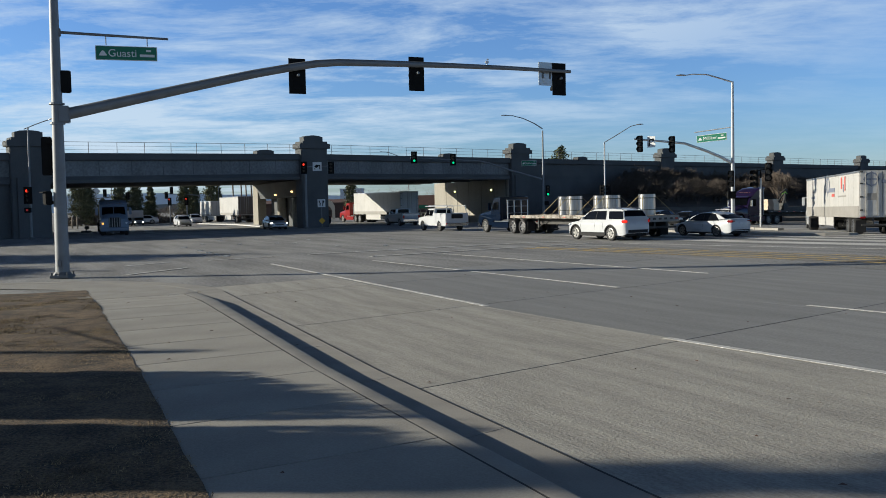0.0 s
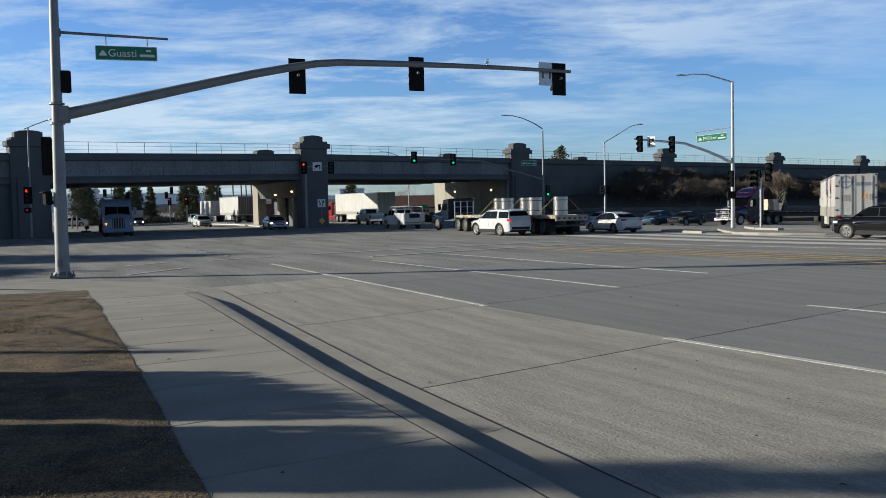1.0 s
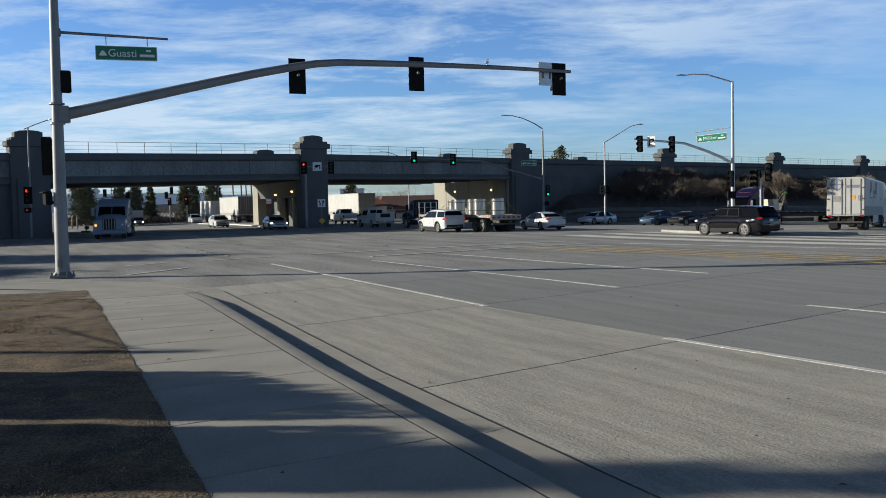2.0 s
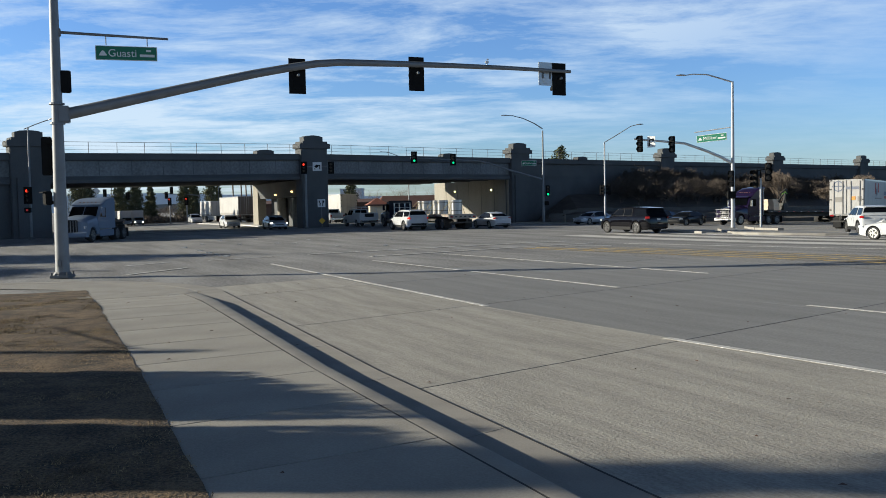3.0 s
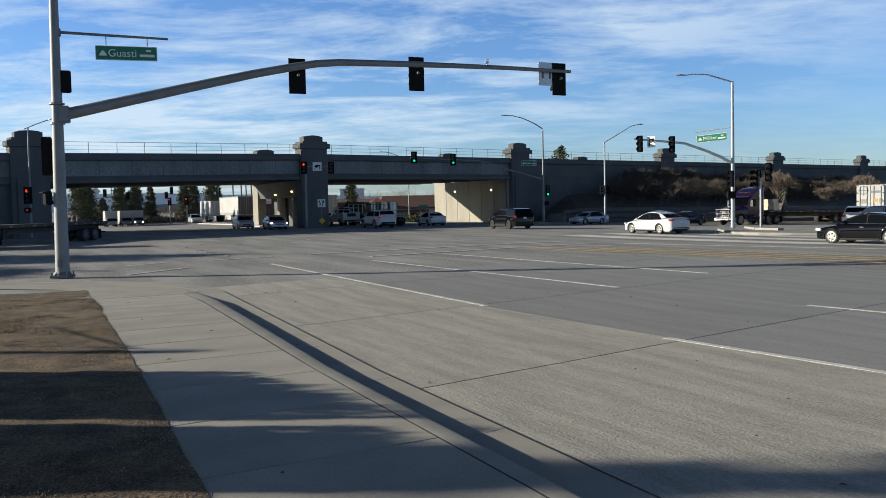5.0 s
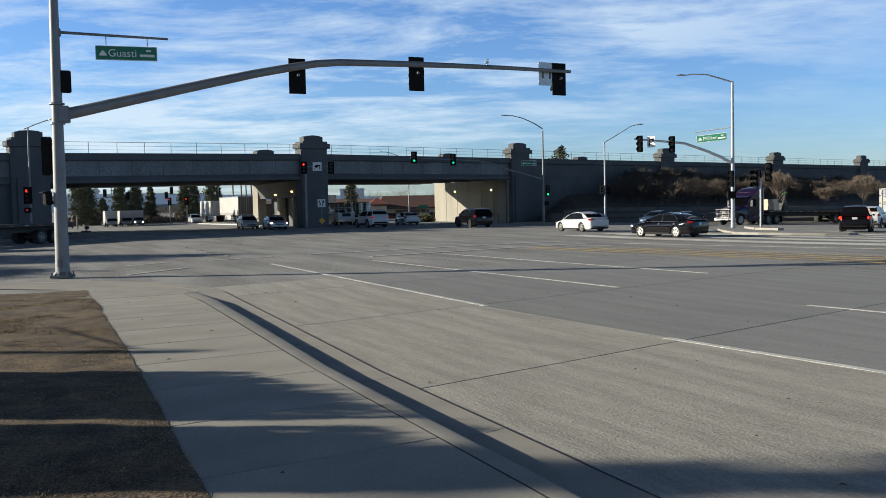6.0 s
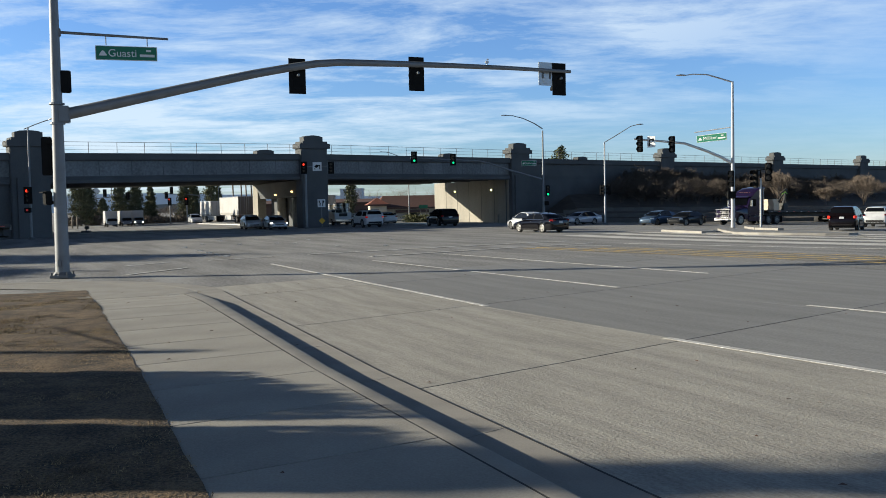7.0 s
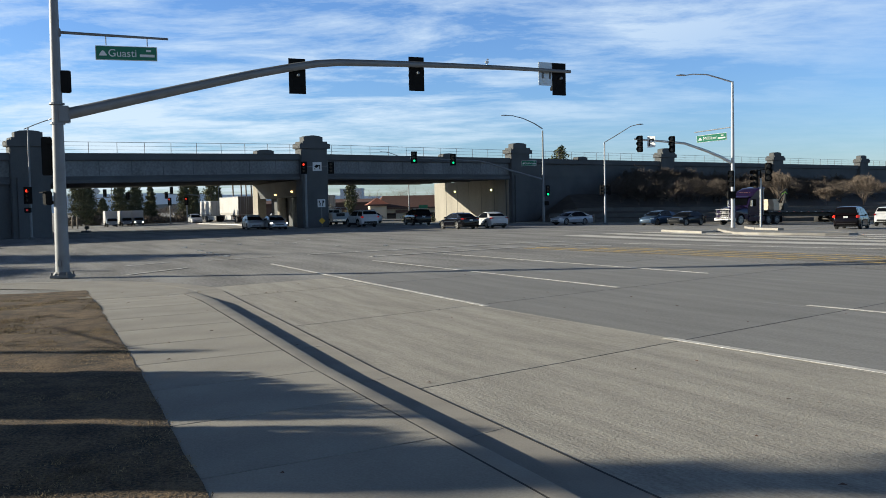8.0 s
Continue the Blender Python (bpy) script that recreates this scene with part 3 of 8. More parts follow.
def rect(o0, o1, z0, z1):
    return [(o0, z0), (o1, z0), (o1, z1), (o0, z1)]


def bridge():
    b = empty("railway_bridge", Matrix.Translation(T1), "long grey concrete railway bridge with pier towers", "bridge")
    inv = Matrix.Translation(-T1)

    def put(name, bm, mat, parent=b, label=""):
        bm.transform(inv)
        return part(name, bm, mat, parent, label)
    far_left = T1 - BD * 75
    ends = [far_left] + SPANS[:3]
    for a, c in zip(ends, ends[1:]):
        bm = bmesh.new()
        along(bm, a, c, [(0.0, 5.8), (0.05, 5.8), (0.05, 7.2), (0.0, 7.2)])
        put("girder", bm, M["girder"])
        bm = bmesh.new()
        along(bm, a, c, [(0.0, 5.16), (0.38, 5.16), (0.38, 5.46), (0.06, 5.79), (0.0, 5.79)])
        put("lower_flange", bm, M["conc_d"])
        bm = bmesh.new()
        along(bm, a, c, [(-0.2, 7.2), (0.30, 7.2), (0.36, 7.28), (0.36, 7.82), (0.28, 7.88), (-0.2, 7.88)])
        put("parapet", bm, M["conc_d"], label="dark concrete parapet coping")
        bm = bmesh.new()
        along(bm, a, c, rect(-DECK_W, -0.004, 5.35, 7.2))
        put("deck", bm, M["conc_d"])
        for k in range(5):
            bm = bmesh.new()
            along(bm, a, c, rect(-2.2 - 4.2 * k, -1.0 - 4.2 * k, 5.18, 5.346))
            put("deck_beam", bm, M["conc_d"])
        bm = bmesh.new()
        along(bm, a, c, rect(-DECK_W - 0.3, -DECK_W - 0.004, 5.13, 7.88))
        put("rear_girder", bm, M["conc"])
        # panel joints in the girder face
        L = (c - a).length
        for k in range(1, int(L / 3.0)):
            bm = bmesh.new()
            p = a.lerp(c, k * 3.0 / L)
            along(bm, p - BD * 0.03, p + BD * 0.03, rect(0.04, 0.058, 5.84, 7.15))
            put("panel_joint", bm, M["conc_d"])
    # towers on the piers
    for i, p in enumerate(SPANS):
        tower(b, p, inv, full=i < 3)
    # median bent: rear pier, cap beam and columns
    road_in = RD / RD.dot(-BN)
    for p, w in ((T1, 1.3),):
        bm = bmesh.new()
        q = p + road_in * DECK_W
        along(bm, q - BD * (w + 0.25), q - BD * (w - 0.9), rect(-0.4, 1.0, -0.6, 5.12))
        put("rear_pier", bm, M["conc"])
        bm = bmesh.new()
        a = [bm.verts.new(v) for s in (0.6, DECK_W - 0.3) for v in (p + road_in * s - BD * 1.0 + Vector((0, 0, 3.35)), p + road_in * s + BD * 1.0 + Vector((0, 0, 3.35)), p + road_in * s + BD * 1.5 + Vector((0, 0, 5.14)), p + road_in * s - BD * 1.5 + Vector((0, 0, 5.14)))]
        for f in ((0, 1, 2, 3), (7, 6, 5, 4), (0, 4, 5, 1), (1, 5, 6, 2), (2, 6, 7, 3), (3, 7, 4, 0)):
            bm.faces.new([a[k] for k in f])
        # the darker concrete puts the shade under the deck into the colour
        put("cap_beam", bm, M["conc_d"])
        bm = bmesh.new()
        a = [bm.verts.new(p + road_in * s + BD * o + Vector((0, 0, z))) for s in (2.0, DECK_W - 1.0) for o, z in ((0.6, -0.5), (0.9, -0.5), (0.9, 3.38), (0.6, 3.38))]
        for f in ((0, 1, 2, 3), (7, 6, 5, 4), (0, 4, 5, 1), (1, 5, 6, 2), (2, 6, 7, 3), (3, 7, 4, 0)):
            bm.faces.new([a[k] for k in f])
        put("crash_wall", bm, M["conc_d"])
        for s in (6.0, 12.5):
            bm = bmesh.new()
            c = p + road_in * s
            tube(bm, [c + Vector((0, 0, -0.5)), c + Vector((0, 0, 3.4))], 0.55, 14)
            put("column", bm, M["conc"])
    # abutments under the ends of the deck
    for p, sgn, nm in ((SPANS[0] + BD * 1.5, -1, "left"), (SPANS[2] - BD * 1.7, 1, "right")):
        bm = bmesh.new()
        v = []
        for s in (-0.05, DECK_W + 1.5):
            for o, z in ((0, -1.4), (0, 5.3), (3.0 * sgn, 5.3), (3.0 * sgn, -1.4)):
                v.append(bm.verts.new(p + road_in * s + BD * o + Vector((0, 0, z))))
        for f in ((0, 1, 2, 3), (7, 6, 5, 4), (0, 4, 5, 1), (1, 5, 6, 2), (2, 6, 7, 3), (3, 7, 4, 0)):
            bm.faces.new([v[k] for k in f])
        ab = put("abutment", bm, M["conc"])
        for k in range(1, 6):
            bm = bmesh.new()
            c = p + road_in * (k * 3.6) - BD * 0.004 * sgn
            tube(bm, [c + Vector((0, 0, -0.8)), c + Vector((0, 0, 5.2))], 0.03, 4)
            put("wall_joint", bm, M["conc_d"])
    # retaining walls right and left
    bm = bmesh.new()
    along(bm, far_left, SPANS[0], rect(-1.0, -0.02, -1.0, 5.3))
    put("retaining_wall", bm, M["conc_d"])
    ww = SPANS[2:]
    for a, c in zip(ww, ww[1:] + [ww[-1] + BD * 120]):
        bm = bmesh.new()
        along(bm, a, c, [(-1.0, -1.5), (0.0, -1.5), (0.0, 5.2), (0.05, 5.62), (0.05, 7.2), (-1.0, 7.2)])
        w = put("retaining_wall", bm, M["conc_d"])
        bm = bmesh.new()
        along(bm, a, c, [(-0.2, 7.2), (0.30, 7.2), (0.36, 7.28), (0.36, 7.82), (0.28, 7.88), (-0.2, 7.88)])
        put("parapet", bm, M["conc_d"], label="dark concrete parapet coping")
    # railing on the parapet
    stops = [far_left] + SPANS + [SPANS[-1] + BD * 120]
    for a, c in zip(stops, stops[1:]):
        L = (c - a).length
        n = max(2, int(L / 2.4))
        bm = bmesh.new()
        for z in (8.9, 8.55, 8.2):
            tube(bm, [a + Vector((0, 0, z)), c + Vector((0, 0, z))], 0.022 if z > 8.8 else 0.012, 5)
        for k in range(n + 1):
            q = a.lerp(c, k / n)
            tube(bm, [q + Vector((0, 0, 7.86)), q + Vector((0, 0, 8.92))], 0.028, 5)
        put("railing", bm, M["galv"], label="galvanised pipe railing")
    # small rounded pilaster caps in mid-span
    for k, f in ((0, 0.80), (1, 0.616), (2, 0.389)):
        p = SPANS[k].lerp(SPANS[k + 1], f)
        bm = bmesh.new()
        prism(bm, [(-0.95, 7.86), (0.95, 7.86), (0.95, 8.14), (0.55, 8.25), (0, 8.28), (-0.55, 8.25), (-0.95, 8.14)], -0.5, 0.45)
        bm.transform(Matrix.Translation(p) @ ROT_B)
        put("pilaster_cap", bm, M["conc_d"])
    # lamps beneath the deck
    for p, m in ((T1 + RD * 4 - BD * 1.3 + Vector((0, 0, 3.95)), "lamp_on"), (T1 + RD * 11 - BD * 1.35 + Vector((0, 0, 3.7)), "lamp_on"),
                 (SPANS[2] - BD * 1.75 + RD * 4.5 + Vector((0, 0, 3.95)), "lamp_y"), (SPANS[2] - BD * 1.75 + RD * 15.5 + Vector((0, 0, 3.95)), "lamp_y")):
        bm = bmesh.new()
        box(bm, (0, 0, 0), (0.3, 0.24, 0.2), bevel=0.06)
        bm.transform(Matrix.Translation(p) @ ROT_B)
        put("wall_lamp", bm, M[m], label="lit amber wall lamp")


def tower(b, p, inv, full):
    def put(name, bm, mat, parent, label=""):
        bm.transform(inv @ Matrix.Translation(p) @ ROT_B)
        return part(name, bm, mat, parent, label)
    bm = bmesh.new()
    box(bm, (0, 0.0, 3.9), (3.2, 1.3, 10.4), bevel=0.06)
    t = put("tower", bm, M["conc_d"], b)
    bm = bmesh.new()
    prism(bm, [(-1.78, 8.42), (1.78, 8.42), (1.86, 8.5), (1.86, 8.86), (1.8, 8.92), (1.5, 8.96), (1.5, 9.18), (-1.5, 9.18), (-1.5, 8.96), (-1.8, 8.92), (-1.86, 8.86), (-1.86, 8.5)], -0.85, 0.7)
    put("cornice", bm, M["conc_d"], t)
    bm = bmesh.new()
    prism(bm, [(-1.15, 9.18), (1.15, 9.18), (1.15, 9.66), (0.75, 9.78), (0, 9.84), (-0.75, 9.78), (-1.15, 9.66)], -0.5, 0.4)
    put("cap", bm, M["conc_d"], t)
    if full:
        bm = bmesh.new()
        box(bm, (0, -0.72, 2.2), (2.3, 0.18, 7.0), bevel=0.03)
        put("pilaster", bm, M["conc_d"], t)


bridge()


def fall_left(b):
    """The deck falls slightly beyond the first pier."""
    done = set()
    for o in b.children_recursive:
        tr = o.matrix_basis.translation
        if tr.length > 1e-4:
            u = tr.x * BD.x + tr.y * BD.y
            if u < 0 and tr.z > 2.5 and o.parent == b:
                o.matrix_basis = Matrix.Translation((0, 0, 0.0155 * u)) @ o.matrix_basis
        elif o.type == "MESH" and o.data.name not in done:
            done.add(o.data.name)
            for v in o.data.vertices:
                u = v.co.x * BD.x + v.co.y * BD.y
                if u < 0:
                    v.co.z += 0.0155 * u * min(1.0, max(0.0, (v.co.z - 2.5) / 2.0))


fall_left(bpy.data.objects["railway_bridge"])

# ---- signals, lamps and signs ----
ARM = Vector((0.953, 0.302, 0))
ADEG = math.degrees(math.atan2(0.302, 0.953))


def signal_head(parent, m, lit=None, n=3, plate=True, name="signal_head", size=0.34):
    """A signal with its back plate, visors and lenses; it faces local -y."""
    h = size * n
    bm = bmesh.new()
    box(bm, (0, 0, 0), (size, 0.2, h + 0.02), bevel=0.03)
    if plate:
        prism(bm, [(-size * 0.93, -h / 2 - 0.13), (size * 0.93, -h / 2 - 0.13), (size * 0.93, h / 2 + 0.13), (-size * 0.93, h / 2 + 0.13)], 0.08, 0.09)
    head = part(name, bm, M["signal"], parent, "black signal head with back plate", at=m)
    for k in range(n):
        z = h / 2 - size * (k + 0.5)
        bm = bmesh.new()
        ring = []
        for a in range(11):
            t = radians(-30 + 24 * a)
            ring.append((math.cos(t) * size * 0.44, math.sin(t) * size * 0.44))
        v = [[bm.verts.new((x * f, y, zz * f)) for x, zz in ring] for f, y in ((1.0, -0.1), (1.0, -0.36), (0.94, -0.36), (0.94, -0.1))]
        for r0, r1 in zip(v, v[1:]):
            for i in range(10):
                bm.faces.new((r0[i], r0[i + 1], r1[i + 1], r1[i]))
        part("visor", bm, M["signal"], head, at=Matrix.Translation((0, 0, z)))
        bm = bmesh.new()
        tube(bm, [(0, -0.09, 0), (0, -0.125, 0)], [size * 0.36, size * 0.30], 12)
        part("lens", bm, M["red_on"] if (k, lit) == (0, "red") else M["green_on"] if (k, lit) == (n - 1, "green") else M["lens_off"], head, at=Matrix.Translation((0, 0, z)))
    return head


def cobra_head(parent, p, d, label="grey street lamp head"):
    """Luminaire at p, pointing along d."""
    bm = bmesh.new()
    rows = []
    for t, w, h in ((0, 0.06, 0.05), (0.15, 0.12, 0.08), (0.45, 0.17, 0.09), (0.7, 0.15, 0.06), (0.78, 0.06, 0.02)):
        rows.append([bm.verts.new((t, w * math.cos(a), 0.03 + h * math.sin(a) * (1 if math.sin(a) > 0 else 0.5))) for a in [k * math.pi / 4 for k in range(8)]])
    for r0, r1 in zip(rows, rows[1:]):
        for k in range(8):
            bm.faces.new((r0[k], r0[(k + 1) % 8], r1[(k + 1) % 8], r1[k]))
    bm.faces.new(rows[0]); bm.faces.new(rows[-1][::-1])
    d = Vector(d)
    part("luminaire", bm, M["galv_sun_b"], parent, label, True, at=Matrix.Translation(p) @ d.to_track_quat("X", "Z").to_matrix().to_4x4())


def pole_thing(name, x, y, h, r0, r1, label, category, lean=(0, 0), base=0.4, z=None, metal="galv"):
    z = gz(x, y) if z is None else z
    top = empty(name, Matrix.Translation((x, y, z)), label, category)
    bm = bmesh.new()
    tube(bm, [(0, 0, 0), (lean[0] * 0.5, lean[1] * 0.5, h * 0.5), (lean[0], lean[1], h)], [r0, (r0 + r1) / 2, r1], 16)
    part("pole", bm, M[metal], top, smooth=True)
    bm = bmesh.new()
    box(bm, (0, 0, 0.05), (base * 1.9, base * 1.9, 0.1), bevel=0.02)
    tube(bm, [(0, 0, 0.1), (0, 0, 0.2)], [r0 * 1.35, r0 * 1.1], 12)
    part("base_plate", bm, M["steel_d"], top, "dark steel base plate")
    for k in range(4):
        bm = bmesh.new()
        a = radians(45 + 90 * k)
        tube(bm, [(math.cos(a) * base * 1.1, math.sin(a) * base * 1.1, 0.1), (math.cos(a) * base * 1.1, math.sin(a) * base * 1.1, 0.2)], 0.03, 6)
        part("bolt", bm, M["steel_d"], top)
    return top


def street_sign(parent, m, w, h, text, tsize, x_text):
    """Green name sign facing local -y."""
    bm = bmesh.new()
    box(bm, (0, 0, 0), (w, 0.03, h), bevel=0.012)
    s = part("name_sign", bm, M["sign_w"], parent, "green street name sign with a white border", at=m)
    bm = bmesh.new()
    box(bm, (0, -0.016, 0), (w - 0.05, 0.006, h - 0.05))
    part("sign_face", bm, M["sign_g"], s)
    up = Matrix.Rotation(radians(90), 4, "X")
    letters(text, tsize, M["sign_w"], s, Matrix.Translation((x_text, -0.022, -0.01)) @ up)
    bm = bmesh.new()
    prism(bm, [(-w * 0.44, -h * 0.2), (-w * 0.32, -h * 0.2), (-w * 0.32, -h * 0.12), (-w * 0.36, h * 0.12), (-w * 0.38, h * 0.16), (-w * 0.40, h * 0.12), (-w * 0.44, -h * 0.12)], -0.024, -0.02)
    part("emblem", bm, M["sign_w"], s, "small white emblem")
    for x, z, ww, hh in ((w * 0.36, h * 0.2, w * 0.08, h * 0.14), (w * 0.335, -h * 0.14, w * 0.24, h * 0.18)):
        bm = bmesh.new()
        box(bm, (x, -0.022, z), (ww, 0.004, hh))
        part("print_bar", bm, M["sign_w"], s)
    return s


def flat_sign(parent, m, w, h, face="sign_w", name="sign_panel", bars=()):
    bm = bmesh.new()
    box(bm, (0, 0, 0), (w, 0.02, h), bevel=0.008)
    s = part(name, bm, M[face], parent, at=m)
    for poly in bars:
        bm = bmesh.new()
        prism(bm, poly, -0.016, -0.011)
        part("print", bm, M["sign_k"], s)
    return s


TURN_ARROW = ([(-0.3, 0.0), (-0.1, 0.18), (-0.1, 0.06), (0.22, 0.06), (0.22, -0.3), (0.32, -0.3), (0.32, 0.16), (-0.1, 0.16), (-0.1, -0.18)],
              [(-0.28, -0.3), (-0.2, -0.3), (-0.2, -0.14), (-0.28, -0.14)])


def near_mast():
    t = pole_thing("traffic_signal_mast", -12.9, 29.8, 10.9, 0.232, 0.125, "tall galvanised traffic signal mast with a long curved arm", "traffic signal", base=0.33, z=0.02, lean=(0.10, 0))
    bm = bmesh.new()
    arm = [(0.2, 5.48), (2.74, 6.10), (4.63, 6.55), (6.6, 7.01), (8.01, 7.29), (8.84, 7.43), (9.68, 7.5), (11.82, 7.51), (14.05, 7.5), (16.37, 7.47), (19.04, 7.39)]
    tube(bm, [ARM * u + Vector((0, 0, z)) for u, z in arm], [0.2 - 0.0072 * u for u, _ in arm], 14)
    part("mast_arm", bm, M["galv"], t, smooth=True)
    bm = bmesh.new()
    box(bm, ARM * 0.26 + Vector((0, 0, 5.5)), (0.36, 0.42, 0.56), Matrix.Rotation(radians(ADEG), 4, "Z"), 0.03)
    for z in (5.2, 5.85):
        tube(bm, [(0.05, 0, z - 0.03), (0.05, 0, z + 0.03)], 0.245, 16)
    part("arm_clamp", bm, M["galv"], t)
    back = Matrix.Rotation(radians(RDEG + 90), 4, "Z")
    fw = Vector((math.cos(radians(RDEG)), math.sin(radians(RDEG)), 0))
    for u, z in ((8.19, 7.01), (12.72, 7.2), (18.66, 7.13)):
        signal_head(t, Matrix.Translation(ARM * u + Vector((0, 0, z - 0.02)) + fw * 0.30) @ back)
        bm = bmesh.new()
        tube(bm, [ARM * u + Vector((0, 0, z)), ARM * u + Vector((0, 0, z)) + fw * 0.22], 0.05, 6)
        part("bracket", bm, M["galv"], t)
    s = flat_sign(t, Matrix.Translation(ARM * 18.1 + Vector((0, 0, 7.3)) + fw * 0.16) @ back, 0.78, 0.92, "sign_back", "turn_sign")
    for x in (-0.14, 0.2):
        bm = bmesh.new()
        box(bm, (x, 0.03, 0), (0.05, 0.04, 0.36))
        part("sign_rail", bm, M["steel_d"], s)
    bm = bmesh.new()
    p = ARM * 15.48
    tube(bm, [p + Vector((0, 0, 7.5)), p + Vector((0, 0, 7.62))], 0.02, 6)
    box(bm, p + Vector((0, 0, 7.67)), (0.14, 0.1, 0.1), bevel=0.02)
    box(bm, p + Vector((0.03, 0, 7.77)), (0.08, 0.06, 0.07), bevel=0.02)
    part("detector", bm, M["sign_w"], t, "small pale detector on the arm")
    # name sign on its own short arm
    bm = bmesh.new()
    tube(bm, [ARM * 0.1 + Vector((0, 0, 8.24)), ARM * 3.7 + Vector((0, 0, 8.13))], [0.05, 0.04], 8)
    box(bm, ARM * 0.2 + Vector((0, 0, 8.23)), (0.12, 0.2, 0.26), Matrix.Rotation(radians(ADEG), 4, "Z"), 0.02)
    part("sign_arm", bm, M["galv"], t, smooth=True)
    for u in (1.67, 3.0):
        bm = bmesh.new()
        tube(bm, [ARM * u + Vector((0, 0, 8.16)), ARM * u + Vector((0, 0, 7.86))], 0.018, 6)
        part("sign_hanger", bm, M["galv"], t)
    street_sign(t, Matrix.Translation(ARM * 2.32 + Vector((0, 0, 7.60))) @ Matrix.Rotation(radians(ADEG), 4, "Z"), 2.0, 0.49, "Guasti", 0.36, -0.13)
    # heads on the pole itself
    signal_head(t, Matrix.Translation((0.32, 0.12, 6.6)) @ Matrix.Rotation(radians(RDEG + 90), 4, "Z"), n=2, plate=False, size=0.36)
    signal_head(t, Matrix.Translation((-0.40, 0.10, 4.12)) @ Matrix.Rotation(radians(196), 4, "Z"), n=4, plate=False, size=0.32)
    bm = bmesh.new()
    box(bm, (0, 0, 0), (0.42, 0.22, 0.46), bevel=0.03)
    box(bm, (0, -0.14, 0.2), (0.46, 0.12, 0.04), bevel=0.01)
    part("walk_signal", bm, M["signal"], t, "black pedestrian signal box", at=Matrix.Translation((-0.38, -0.04, 2.7)) @ Matrix.Rotation(radians(BDEG - 90), 4, "Z"))
    for z, w in ((3.6, 0.14), (4.6, 0.14), (2.55, 0.12)):
        bm = bmesh.new()
        box(bm, (-0.2, 0, z), (0.3, w, 0.12), bevel=0.02)
        part("bracket", bm, M["signal"], t)
    bm = bmesh.new()
    tube(bm, [(0.06, 0, 10.8), (-1.0, -1.0, 11.4), (-2.2, -2.2, 11.6)], [0.05, 0.045, 0.04], 8)
    part("lamp_arm", bm, M["galv"], t)
    cobra_head(t, (-2.2, -2.2, 11.55), (-1, -1, 0))
    bm = bmesh.new()
    box(bm, (0.02, -0.235, 0.5), (0.14, 0.03, 0.22), bevel=0.015)
    part("hand_hole_cover", bm, M["galv"], t)


near_mast()


def right_mast():
    x, y = 21.85, 66.3
    t = pole_thing("traffic_signal_mast", x, y, 11.1, 0.16, 0.09, "galvanised signal mast with lamp arm on the traffic island", "traffic signal", base=0.28, metal="galv_sun")
    z0 = gz(x, y)
    bm = bmesh.new()
    pts = [(-0.15, 4.9), (-0.9, 5.3), (-1.97, 5.76), (-3.66, 6.36), (-4.9, 6.5), (-7.5, 6.74)]
    tube(bm, [(a, -0.35 * -a * 0.2, z - z0) for a, z in pts], [0.11, 0.11, 0.1, 0.09, 0.085, 0.06], 10)
    part("mast_arm", bm, M["galv_sun_b"], t, smooth=True)
    fac = Matrix.Rotation(radians(-33), 4, "Z")
    for a, z in ((-7.05, 6.38), (-4.66, 6.30)):
        signal_head(t, Matrix.Translation((a, -0.5, z - z0)) @ fac, plate=False, size=0.40)
    flat_sign(t, Matrix.Translation((-6.27, -0.75, 6.50 - z0)) @ fac, 0.62, 0.82, bars=([(-0.2, -0.3), (-0.1, -0.3), (-0.1, 0.1), (0.1, 0.1), (0.1, 0.0), (0.25, 0.15), (0.1, 0.3), (0.1, 0.2), (-0.2, 0.2)],))
    bm = bmesh.new()
    pts = [(0, 10.85), (-0.9, 11.12), (-1.94, 11.42), (-3.0, 11.46), (-3.6, 11.38)]
    tube(bm, [(a, 0.1 * a, z - z0) for a, z in pts], [0.06, 0.055, 0.05, 0.04, 0.035], 8)
    part("lamp_arm", bm, M["galv_sun_b"], t, smooth=True)
    cobra_head(t, (-3.55, -0.35, 11.34 - z0), (-1, -0.1, 0))
    bm = bmesh.new()
    tube(bm, [(-0.05, 0, 7.52 - z0), (-2.35, 1.75, 7.3 - z0)], 0.04, 8)
    part("sign_arm", bm, M["galv_sun_b"], t)
    street_sign(t, Matrix.Translation((-1.27, 1.0, 6.82 - z0)) @ Matrix.Rotation(radians(-35), 4, "Z") @ Matrix.Rotation(radians(-3), 4, "Y"), 2.3, 0.55, "Milliken", 0.36, -0.1)
    signal_head(t, Matrix.Translation((-0.22, -0.3, 3.66 - z0)) @ fac, plate=False, size=0.40)
    bm = bmesh.new()
    box(bm, (-0.2, -0.25, 2.45 - z0), (0.6, 0.3, 0.55), bevel=0.03)
    part("walk_signal", bm, M["signal"], t, "black pedestrian signal box")


